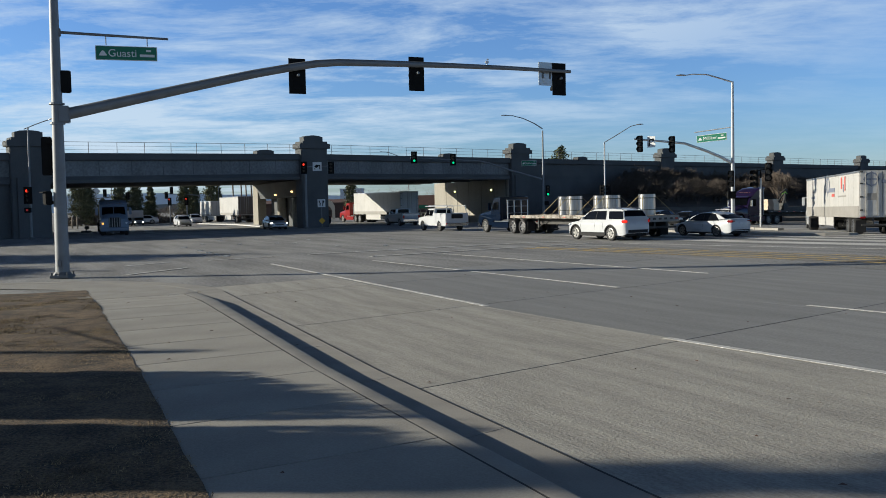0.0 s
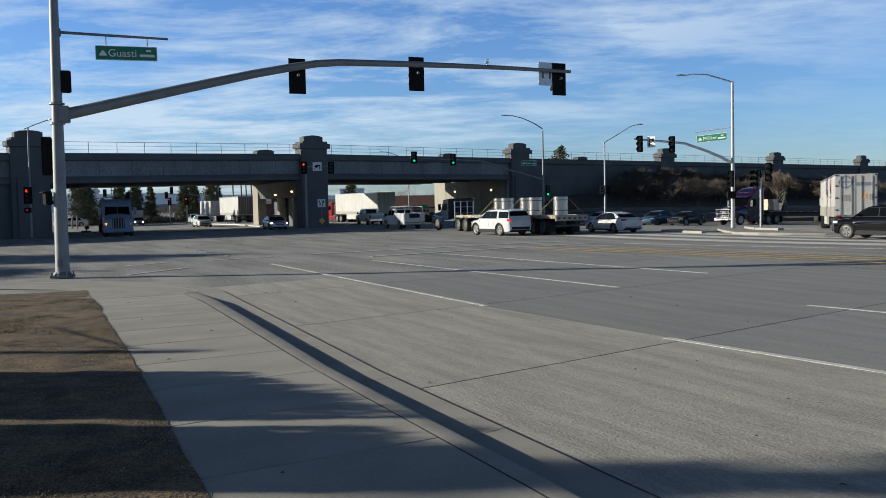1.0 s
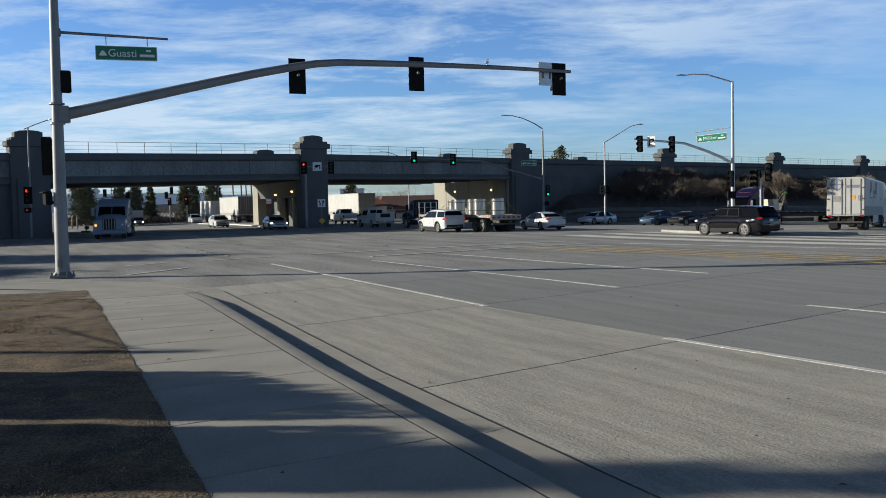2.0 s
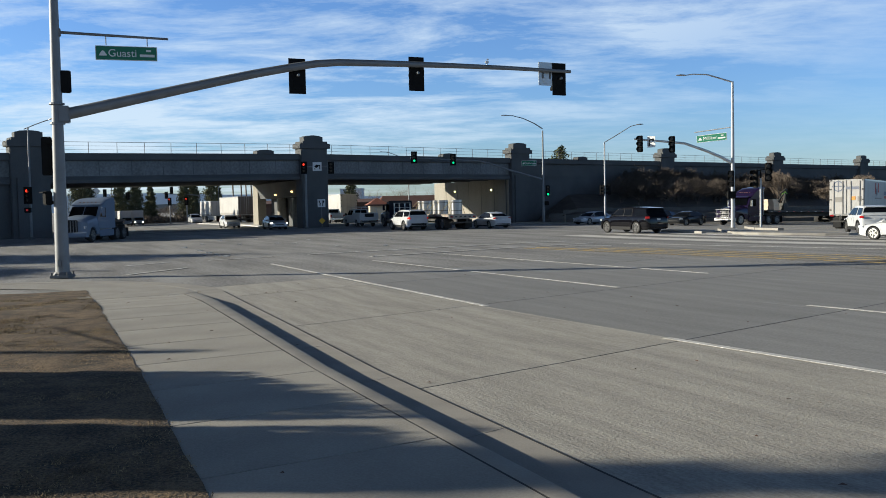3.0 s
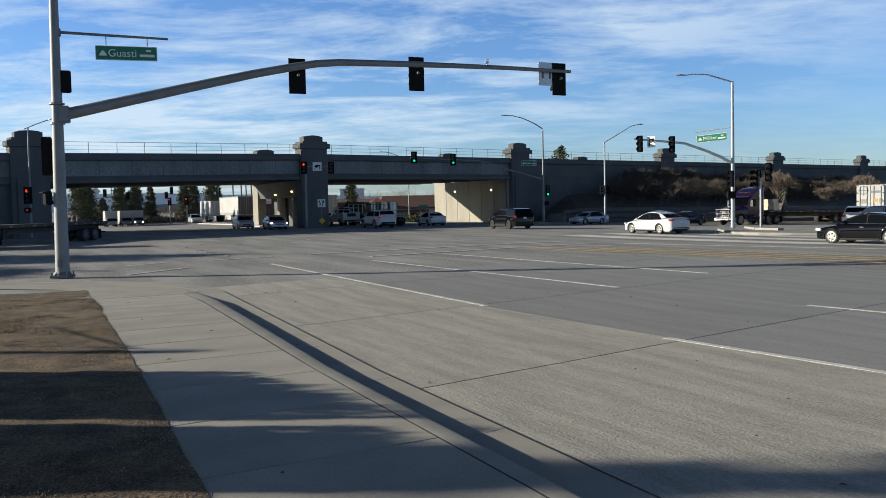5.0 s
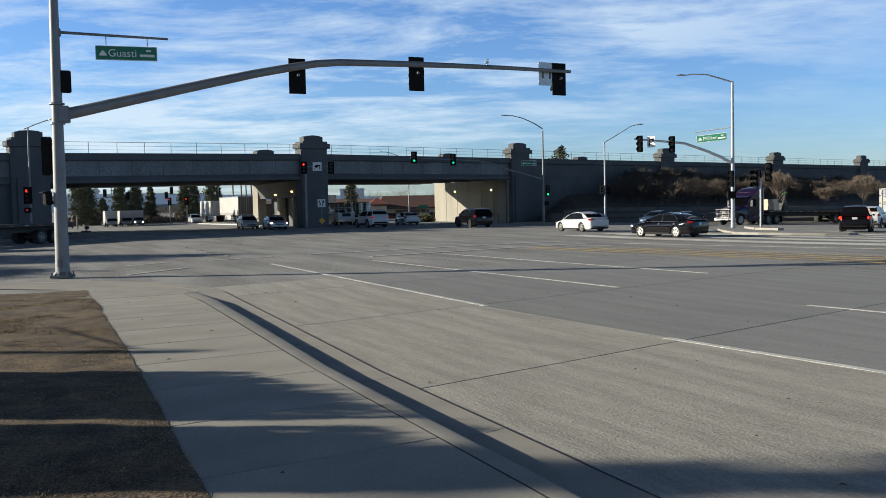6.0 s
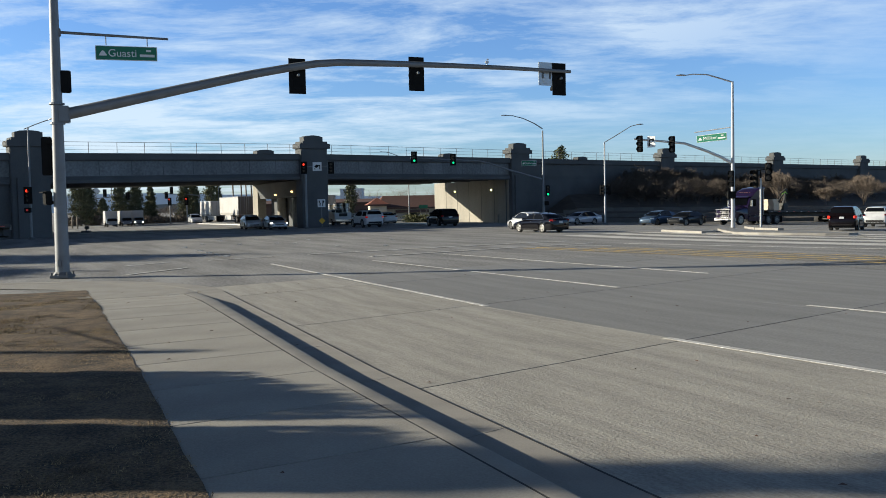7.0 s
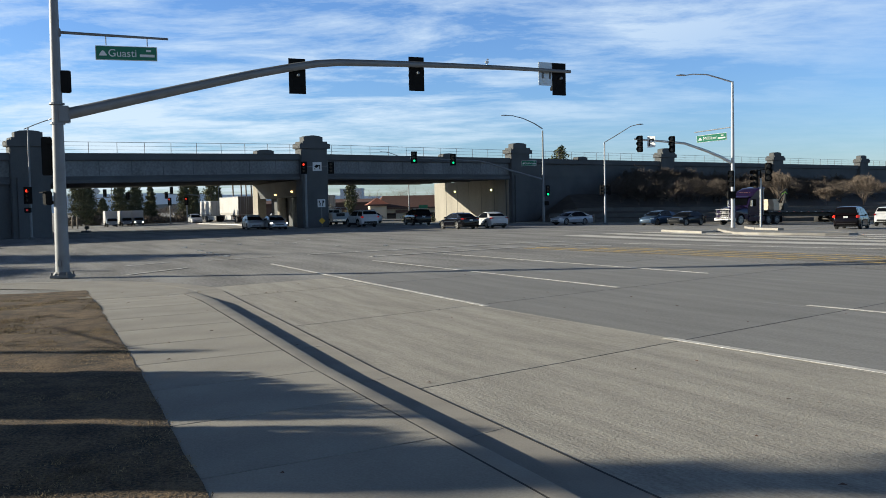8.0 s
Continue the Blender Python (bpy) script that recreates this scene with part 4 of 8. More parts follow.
def island_post():
    x, y = 22.5, 62.3
    t = pole_thing("signal_post", x, y, 3.75, 0.075, 0.07, "short galvanised signal post with two black heads", "traffic signal", base=0.16, metal="galv_sun")
    z0 = gz(x, y)
    signal_head(t, Matrix.Translation((0.5, -0.1, 4.0 - z0)) @ Matrix.Rotation(radians(-4), 4, "Z"), plate=False, size=0.42)
    signal_head(t, Matrix.Translation((-0.33, 0.1, 3.55 - z0)) @ Matrix.Rotation(radians(-70), 4, "Z"), plate=False, size=0.42, n=3)
    for a, z in ((0.3, 4.2), (-0.25, 4.1)):
        bm = bmesh.new()
        tube(bm, [(0, 0, 3.5 - z0), (0, 0, z - z0), (a, 0, z - z0)], 0.05, 6)
        part("bracket", bm, M["signal"], t)


def far_mast():
    x, y = 12.2, 106.0
    z0 = gz(x, y)
    t = pole_thing("traffic_signal_mast", x, y, 11.1, 0.17, 0.09, "galvanised signal mast with green signals and a lamp arm", "traffic signal", base=0.3, metal="galv")
    n = Vector((-0.906, -0.423, 0))
    bm = bmesh.new()
    pts = [(0.2, 4.95), (2.5, 5.5), (4.74, 6.07), (7.36, 6.86), (8.83, 7.12), (12.09, 7.25), (17.2, 7.45)]
    tube(bm, [n * u + Vector((0, 0, z - z0)) for u, z in pts], [0.13, 0.12, 0.115, 0.1, 0.1, 0.085, 0.06], 10)
    part("mast_arm", bm, M["galv"], t, smooth=True)
    fac = Matrix.Rotation(radians(8), 4, "Z")
    for u, z in ((16.78, 7.48), (11.95, 7.25)):
        signal_head(t, Matrix.Translation(n * u + Vector((0, -0.25, z - z0))) @ fac, "green", size=0.36)
    bm = bmesh.new()
    pts = [(0, 10.95), (-1.0, 11.6), (-2.3, 12.2), (-3.6, 12.55), (-4.4, 12.6)]
    tube(bm, [(a, 0.1 * a, z - z0) for a, z in pts], [0.07, 0.06, 0.05, 0.045, 0.04], 8)
    part("lamp_arm", bm, M["galv"], t, smooth=True)
    cobra_head(t, (-4.2, -0.42, 12.55 - z0), (-1, -0.1, 0))
    street_sign(t, Matrix.Translation(n * 1.95 + Vector((0, -0.1, 6.85 - z0))), 1.75, 0.62, "Guasti", 0.36, -0.1)
    signal_head(t, Matrix.Translation((0.5, -0.1, 3.55 - z0)) @ fac, "green", plate=False, size=0.42)
    bm = bmesh.new()
    box(bm, (0.35, -0.1, 2.05 - z0), (0.5, 0.3, 0.5), bevel=0.03)
    part("walk_signal", bm, M["signal"], t, "black pedestrian signal box")


def lamp_post_right():
    x, y = 17.83, 96.5
    z0 = gz(x, y)
    t = pole_thing("street_lamp", x, y, 8.9, 0.12, 0.07, "galvanised street lamp with a curved arm and signals", "street lamp", base=0.24, metal="galv_sun")
    bm = bmesh.new()
    pts = [(0, 8.55), (0.8, 9.0), (1.7, 9.53), (2.9, 10.24), (3.6, 10.4)]
    tube(bm, [(a, 0, z - z0) for a, z in pts], [0.05, 0.045, 0.045, 0.04, 0.035], 8)
    part("lamp_arm", bm, M["galv_sun_b"], t, smooth=True)
    cobra_head(t, (3.5, 0, 10.36 - z0), (1, 0, 0.05))
    for a in (-0.45, 0.45):
        signal_head(t, Matrix.Translation((a, -0.1, 3.4 - z0)) @ Matrix.Rotation(radians(60 if a < 0 else -75), 4, "Z"), plate=False, size=0.36)


def median_post():
    x, y = -13.98, 91.0
    t = pole_thing("signal_post", x, y, 5.6, 0.13, 0.11, "grey signal post before the bridge pier with red signals", "traffic signal", base=0.2, z=0.0)
    signal_head(t, Matrix.Translation((-0.12, -0.2, 6.25)), "red", plate=True, size=0.33, n=3)
    signal_head(t, Matrix.Translation((2.66, -0.2, 6.2)), None, plate=True, size=0.33, n=3)
    bm = bmesh.new()
    tube(bm, [(0, 0, 5.5), (0, 0, 6.35), (2.8, 0, 6.35)], 0.06, 8)
    part("mast_arm", bm, M["galv"], t)
    flat_sign(t, Matrix.Translation((1.24, -0.15, 6.35)), 0.92, 0.9, bars=TURN_ARROW)
    k = empty("road_sign", Matrix.Translation((-12.5, 91.6, 0)), "white two-arrow road sign over a yellow diamond", "road sign")
    bm = bmesh.new()
    tube(bm, [(0, 0, 0), (0, 0, 3.0)], 0.035, 6)
    part("post", bm, M["galv"], k)
    flat_sign(k, Matrix.Translation((0, -0.06, 2.58)), 0.8, 0.82, bars=(
        [(-0.28, 0.28), (-0.16, 0.28), (-0.16, 0.05), (-0.06, 0.05), (-0.12, -0.28), (-0.2, -0.28), (-0.18, -0.02), (-0.28, 0.1)],
        [(0.1, 0.28), (0.3, 0.28), (0.3, 0.1), (0.2, -0.02), (0.16, -0.28), (0.08, -0.28), (0.1, 0.05)]))
    flat_sign(k, Matrix.Translation((0.02, -0.06, 0.76)) @ Matrix.Rotation(radians(45), 4, "Y"), 0.48, 0.48, "sign_y", "marker_panel")


def left_post():
    x, y = -34.45, 73.9
    t = pole_thing("street_lamp", x, y, 9.3, 0.11, 0.06, "slim galvanised street lamp carrying a red signal", "street lamp", base=0.22, lean=(0.08, 0))
    bm = bmesh.new()
    tube(bm, [(-0.25, 0, 9.2), (0.8, 0, 9.6), (1.9, 0, 9.95)], 0.04, 8)
    part("lamp_arm", bm, M["galv"], t)
    cobra_head(t, (1.85, 0, 9.9), (1, 0, 0.3))
    signal_head(t, Matrix.Translation((-0.05, -0.3, 3.68)), "red", plate=True, size=0.38)
    bm = bmesh.new()
    box(bm, (-0.1, -0.25, 2.45), (0.5, 0.3, 0.42), bevel=0.03)
    w = part("walk_signal", bm, M["signal"], t, "black pedestrian signal box")
    bm = bmesh.new()
    box(bm, (-0.1, -0.41, 2.46), (0.16, 0.01, 0.16))
    part("symbol", bm, M["hand_on"], w)


right_mast()
island_post()
far_mast()
lamp_post_right()
median_post()
left_post()


# ---- plants ----
def sticks(name, lines, mat, rad, least=0.0):
    """Many thin three-sided sticks: lines of (start, end, r0, r1)."""
    verts, faces = [], []
    for a, b, r0, r1 in lines:
        d = (b - a).normalized()
        u = d.orthogonal().normalized()
        w = d.cross(u)
        k = len(verts)
        for p, r in ((a, r0), (b, r1)):
            for j in range(3):
                t = j * 2.0944
                verts.append(p + (u * math.cos(t) + w * math.sin(t)) * max(r, least) * rad)
        for j in range(3):
            faces.append((k + j, k + (j + 1) % 3, k + 3 + (j + 1) % 3, k + 3 + j))
    me = bpy.data.meshes.new(name)
    me.from_pydata([tuple(v) for v in verts], [], faces)
    me.materials.append(mat)
    return me


def branch(rnd, out, p, d, length, r, depth, spread):
    q = p + d * length
    out.append((p, q, r, r * 0.62))
    if depth == 0:
        return
    for _ in range(rnd.choice((2, 3, 3))):
        nd = (d + Vector((rnd.gauss(0, spread), rnd.gauss(0, spread), rnd.gauss(0.08, spread * 0.6)))).normalized()
        branch(rnd, out, p.lerp(q, rnd.uniform(0.6, 1.0)), nd, length * rnd.uniform(0.62, 0.85), r * 0.6, depth - 1, spread)


def bare_tree(name, m, seed, h, spread, mat, depth=5, label="", cat="tree", stems=1, thick=0.03, group="", least=0.0):
    rnd = random.Random(seed)
    trunk, twigs = [], []
    for k in range(stems):
        d = Vector((rnd.gauss(0, 0.18 * (stems > 1) + 0.03), rnd.gauss(0, 0.18 * (stems > 1) + 0.03), 1)).normalized()
        p = Vector((rnd.gauss(0, 0.1 * (stems > 1)), rnd.gauss(0, 0.1 * (stems > 1)), -0.1))
        q = p + d * h * (0.28 if stems < 4 else 0.12)
        trunk.append((p, q, h * thick, h * thick * 0.7))
        for _ in range(4):
            nd = (d + Vector((rnd.gauss(0, spread), rnd.gauss(0, spread), 0.25))).normalized()
            branch(rnd, twigs, p.lerp(q, rnd.uniform(0.7, 1.0)), nd, h * 0.24, h * thick * 0.45, depth - 1, spread)
    t = empty(name, m, label, cat, group)
    part_me = sticks("trunk", trunk, M["bark"], 1.0)
    o = new("trunk", part_me); o.parent = t
    o = new("twig_crown", sticks("twig_crown", twigs, mat, 1.0, least)); o.parent = t
    return t


def leafy(name, m, seed, h, w, shape, mat, count, leaf, label, cat="tree", trunk_h=0.3, group=""):
    """Trunk with limbs and a crown of many leaf clumps. shape: half-width by height, 0 to 1."""
    rnd = random.Random(seed)
    t = empty(name, m, label, cat, group)
    lines = [(Vector((0, 0, -0.3)), Vector((0, 0, h * 0.5)), h * 0.022, h * 0.014), (Vector((0, 0, h * 0.5)), Vector((0, 0, h * 0.93)), h * 0.014, h * 0.004)]
    clumps = []
    n = 46
    for k in range(n):
        f = trunk_h + (1 - trunk_h) * (k + 0.5) / n
        a = k * 2.4 + rnd.uniform(-0.5, 0.5)
        r = w * shape(f) * rnd.uniform(0.45, 1.0)
        tip = Vector((math.cos(a) * r, math.sin(a) * r, h * f + rnd.uniform(-0.04, 0.03) * h))
        lines.append((Vector((0, 0, h * f * 0.9)), tip, h * 0.006, h * 0.002))
        clumps += [(tip, 0.30 * w * (0.4 + shape(f))), (tip * 0.6 + Vector((0, 0, h * f * 0.4)), 0.28 * w * (0.4 + shape(f)))]
    o = new("trunk", sticks("trunk", lines, M["bark"], 1.0)); o.parent = t
    verts, faces = [], []
    for _ in range(count):
        c, r = rnd.choice(clumps)
        p = c + Vector((rnd.gauss(0, r * 0.5), rnd.gauss(0, r * 0.5), rnd.gauss(0, r * 0.45)))
        if p.z < h * trunk_h * 0.6:
            continue
        a, b = Vector((rnd.gauss(0, 1), rnd.gauss(0, 1), rnd.gauss(0, 0.7))).normalized(), Vector((rnd.gauss(0, 1), rnd.gauss(0, 1), rnd.gauss(0, 1))).normalized()
        s = leaf * rnd.uniform(0.6, 1.4)
        k = len(verts)
        verts += [tuple(p + a * s), tuple(p + b * s * 0.7), tuple(p - a * s * 0.8), tuple(p - b * s * 0.7)]
        faces.append((k, k + 1, k + 2, k + 3))
    me = bpy.data.meshes.new("crown")
    me.from_pydata(verts, [], faces)
    me.materials.append(mat)
    o = new("crown", me); o.parent = t
    return t


def cone(f):
    return max(0.05, 1.08 * (1 - f) ** 0.8)


def full_cone(f):
    return max(0.08, 1.0 * (1 - f) ** 0.55)


def round_crown(f):
    return max(0.12, math.sin(math.pi * min(1, max(0, (f - 0.12) / 0.9))) ** 0.7)


# unseen hedges and trees, added beside the camera to shade the verge and the lanes
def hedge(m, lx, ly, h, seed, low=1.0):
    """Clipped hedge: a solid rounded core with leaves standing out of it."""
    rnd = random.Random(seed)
    t = empty("hedge", m, "unseen hedge added to shade the verge", "hedge", "verge hedges")
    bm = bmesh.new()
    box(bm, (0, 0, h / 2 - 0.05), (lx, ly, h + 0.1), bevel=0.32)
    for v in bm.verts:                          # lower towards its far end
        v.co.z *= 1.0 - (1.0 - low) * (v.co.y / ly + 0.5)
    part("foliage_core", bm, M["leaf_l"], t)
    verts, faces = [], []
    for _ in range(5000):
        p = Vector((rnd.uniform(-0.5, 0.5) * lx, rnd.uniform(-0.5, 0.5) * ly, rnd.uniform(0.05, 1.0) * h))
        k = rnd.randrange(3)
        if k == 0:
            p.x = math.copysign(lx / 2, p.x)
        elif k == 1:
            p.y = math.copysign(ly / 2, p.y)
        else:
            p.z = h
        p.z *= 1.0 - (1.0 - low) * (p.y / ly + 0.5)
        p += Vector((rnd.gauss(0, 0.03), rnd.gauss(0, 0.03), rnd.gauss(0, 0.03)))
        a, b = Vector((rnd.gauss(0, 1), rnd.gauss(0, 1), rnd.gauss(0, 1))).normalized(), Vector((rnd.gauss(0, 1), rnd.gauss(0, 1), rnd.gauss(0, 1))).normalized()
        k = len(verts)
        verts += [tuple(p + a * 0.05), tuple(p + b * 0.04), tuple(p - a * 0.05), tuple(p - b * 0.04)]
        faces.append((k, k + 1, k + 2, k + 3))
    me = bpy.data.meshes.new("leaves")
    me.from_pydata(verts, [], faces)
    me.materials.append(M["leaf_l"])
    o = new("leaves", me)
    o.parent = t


# unseen rods, set back along the sun from the thin shadows they cast
def sign_frame():
    t = empty("sign_frame", pose(-14.0, 15.8, 0.15), "unseen slim rods that cast thin shadows on the verge", "sign frame")

    def lifted(x, y, d):
        return Vector((x, y, 0.15)) + TO_SUN * d - Vector((-14.0, 15.8, 0.15))
    legs = ((lifted(-13.5, 17.6, 0.2), lifted(-5.73, 15.55, 8.4)), (lifted(-13.5, 15.3, 0.2), lifted(-3.42, 13.01, 10.4)), (lifted(-7.0, 15.86, 7.1), lifted(-4.69, 13.30, 9.2)))
    for (a, b), nm in zip(legs, ("leg", "leg", "brace")):
        bm = bmesh.new()
        tube(bm, [a, b], 0.022, 6)
        part(nm, bm, M["steel_d"], t)


sign_frame()
# out of view, sized and set for the shadows they throw
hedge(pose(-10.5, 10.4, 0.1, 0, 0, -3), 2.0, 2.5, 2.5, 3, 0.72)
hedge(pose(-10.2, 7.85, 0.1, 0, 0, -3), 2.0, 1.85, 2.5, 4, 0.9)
leafy("street_tree", pose(-27.0, 10.7, 0.1), 5, 6.5, 1.0, round_crown, M["leaf_l"], 9000, 0.15, "unseen leafy tree that shades the verge", "tree", 0.25, "verge trees")
leafy("street_tree", pose(-25.0, 8.3, 0.1), 6, 6.7, 0.9, round_crown, M["leaf_l"], 9000, 0.15, "unseen leafy tree that shades the verge", "tree", 0.25, "verge trees")
leafy("street_tree", pose(-25.0, 5.75, 0.1), 7, 7.4, 0.8, round_crown, M["leaf_l"], 12000, 0.15, "unseen leafy tree that shades the verge", "tree", 0.3, "verge trees")
leafy("street_tree", pose(-31.0, 8.6, 0.1), 8, 11.8, 0.75, round_crown, M["leaf"], 9000, 0.15, "unseen slim conifer that shades the lanes", "tree", 0.2, "verge trees")
leafy("street_tree", pose(-24.0, 14.0, 0.1), 9, 5.4, 0.35, cone, M["leaf"], 2500, 0.12, "unseen slim tree that shades the verge", "tree", 0.2, "verge trees")
# unseen conifers added to cast the dark bands across the left road
leafy("conifer", pose(-75.0, 45.1, 0.0), 10, 15.3, 6.0, round_crown, M["leaf"], 22000, 0.34, "unseen tall conifer that shades the side street", "tree", 0.06)
leafy("conifer", pose(-46.0, 33.6, 0.0), 11, 7.0, 5.0, round_crown, M["leaf"], 20000, 0.28, "unseen broad conifer that shades the side street", "tree", 0.06)


# ---- planted slope in front of the retaining wall ----
KERB_R = [(9.0, 108.0), (13.0, 103.5), (18.0, 100.5), (26.0, 98.2), (36.0, 97.0), (48.0, 99.0), (64.0, 108.0), (92.0, 130.0), (140.0, 168.0)]
WALL_U = [31.0, 35.0, 42.0, 52.0, 66.0, 82.0, 102.0, 135.0, 190.0]


def slope_at(i, f):
    """Point of the slope: i along (0 to 8, with fractions), f from the kerb to the wall."""
    k = min(int(i), 7)
    r = i - k
    a = Vector((*KERB_R[k], 0)).lerp(Vector((*KERB_R[k + 1], 0)), r)
    u = WALL_U[k] + (WALL_U[k + 1] - WALL_U[k]) * r
    b = T1 + BD * u + BN * 0.1
    p = a.lerp(b, f)
    g = gz(a.x, a.y)
    steep = min(1.0, max(0.0, i - 0.7) / 1.0)
    prof = [(0.0, 0.13), (0.14, 0.15), (0.16, 0.55), (0.26, 0.7), (0.28, 1.25), (0.40, 1.4), (0.42, 1.95), (0.55, 2.2), (1.0, 3.6)]
    z = 0
    for (f0, z0), (f1, z1) in zip(prof, prof[1:]):
        if f0 <= f <= f1:
            z = z0 + (z1 - z0) * (f - f0) / (f1 - f0)
    return Vector((p.x, p.y, g + 0.13 + (z - 0.13) * steep))


def planted_slope():
    bm = bmesh.new()
    fs = [0, 0.14, 0.155, 0.26, 0.275, 0.40, 0.415, 0.55, 0.7, 0.85, 1.0]
    rows = [[bm.verts.new(slope_at(i / 3, f)) for f in fs] for i in range(25)]
    for r0, r1 in zip(rows, rows[1:]):
        for k in range(len(fs) - 1):
            bm.faces.new((r0[k], r0[k + 1], r1[k + 1], r1[k]))
    tagged(part("planted_slope", bm, M["slope"]), "mulched planted slope before the retaining wall", "slope", kind="structure")
    for f in (0.15, 0.27, 0.41):
        t = empty("terrace_wall", Matrix.Identity(4), "low grey block terrace wall on the slope", "retaining wall", "terrace walls")
        for i in range(3, 21):
            a, b = slope_at(i / 3 + 0.001, f - 0.012), slope_at((i + 1) / 3 - 0.001, f - 0.012)
            c = (a + b) / 2
            d = b - a
            bm = bmesh.new()
            box(bm, (0, 0, 0.16), (d.length, 0.35, 0.5), bevel=0.02)
            part("block_course", bm, M["block"], t, at=Matrix.Translation(c) @ Matrix.Rotation(math.atan2(d.y, d.x), 4, "Z"))
    bm = bmesh.new()
    rows = []
    for x, y in KERB_R:
        g = gz(x, y)
        rows.append([bm.verts.new(p) for p in ((x + 0.35 * BN.x, y + 0.35 * BN.y, g - 0.1), (x + 0.33 * BN.x, y + 0.33 * BN.y, g + 0.13), (x + 0.2 * BN.x, y + 0.2 * BN.y, g + 0.15), (x, y, g + 0.15), (x, y, g - 0.1))])
    for r0, r1 in zip(rows, rows[1:]):
        for k in range(4):
            bm.faces.new((r0[k], r0[k + 1], r1[k + 1], r1[k]))
    tagged(part("far_kerb", bm, M["kerb"]), "pale concrete kerb along the side street", "kerb", kind="structure")
    rnd = random.Random(12)
    kinds = [bare_tree("bare_shrub", pose(0, 0, -60), 20 + k, 4.4, 0.55, M["twig_d"], 6, "dark leafless shrub on the slope", "shrub", 4, 0.009, "slope shrubs", 0.008) for k in range(3)]
    for n in range(60):
        i = 2.75 + 4.4 * (n + rnd.random()) / 60
        p = slope_at(i, rnd.uniform(0.5, 0.95))
        copy_thing(kinds[n % 3], Matrix.Translation(p) @ Matrix.Rotation(rnd.uniform(0, 6), 4, "Z"))
    for k, ob in enumerate(kinds):
        ob.matrix_basis = Matrix.Translation(slope_at(2.6 + 1.4 * k, 0.6))
    for i, f, h, sd, sp, st in ((3.36, 0.45, 4.5, 31, 0.60, 4), (4.70, 0.45, 5.7, 32, 0.30, 6), (5.78, 0.45, 5.3, 33, 0.36, 6), (5.28, 0.45, 3.5, 34, 0.5, 4)):
        bare_tree("bare_tree", Matrix.Translation(slope_at(i, f)), sd, h, sp, M["twig"], 6, "leafless tree with pale twigs on the slope", "tree", st, 0.008, "slope trees", 0.014)
    kinds = [bare_tree("bare_tree", Matrix.Translation(slope_at(3.1 + 0.4 * k, 0.88)), 60 + k, 5.7, 0.5, M["twig_d"], 6, "leafless brown tree beneath the retaining wall", "tree", 4, 0.008, "wall trees", 0.009) for k in range(3)]
    for n in range(17):
        p = slope_at(3.05 + 0.2 * n + 0.06 * rnd.random(), rnd.uniform(0.80, 0.93))
        copy_thing(kinds[n % 3], Matrix.Translation(p - Vector((0, 0, 0.5 * rnd.random() + 0.1 * (n > 7)))) @ Matrix.Rotation(rnd.uniform(0, 6), 4, "Z"))
    leafy("tree", Matrix.Translation(T1 + BD * 63.4 - BN * 24 + Vector((0, 0, 5.0))), 41, 6.6, 1.7, round_crown, M["leaf_l"], 1300, 0.2, "thin leafy tree behind the railway wall")


planted_slope()


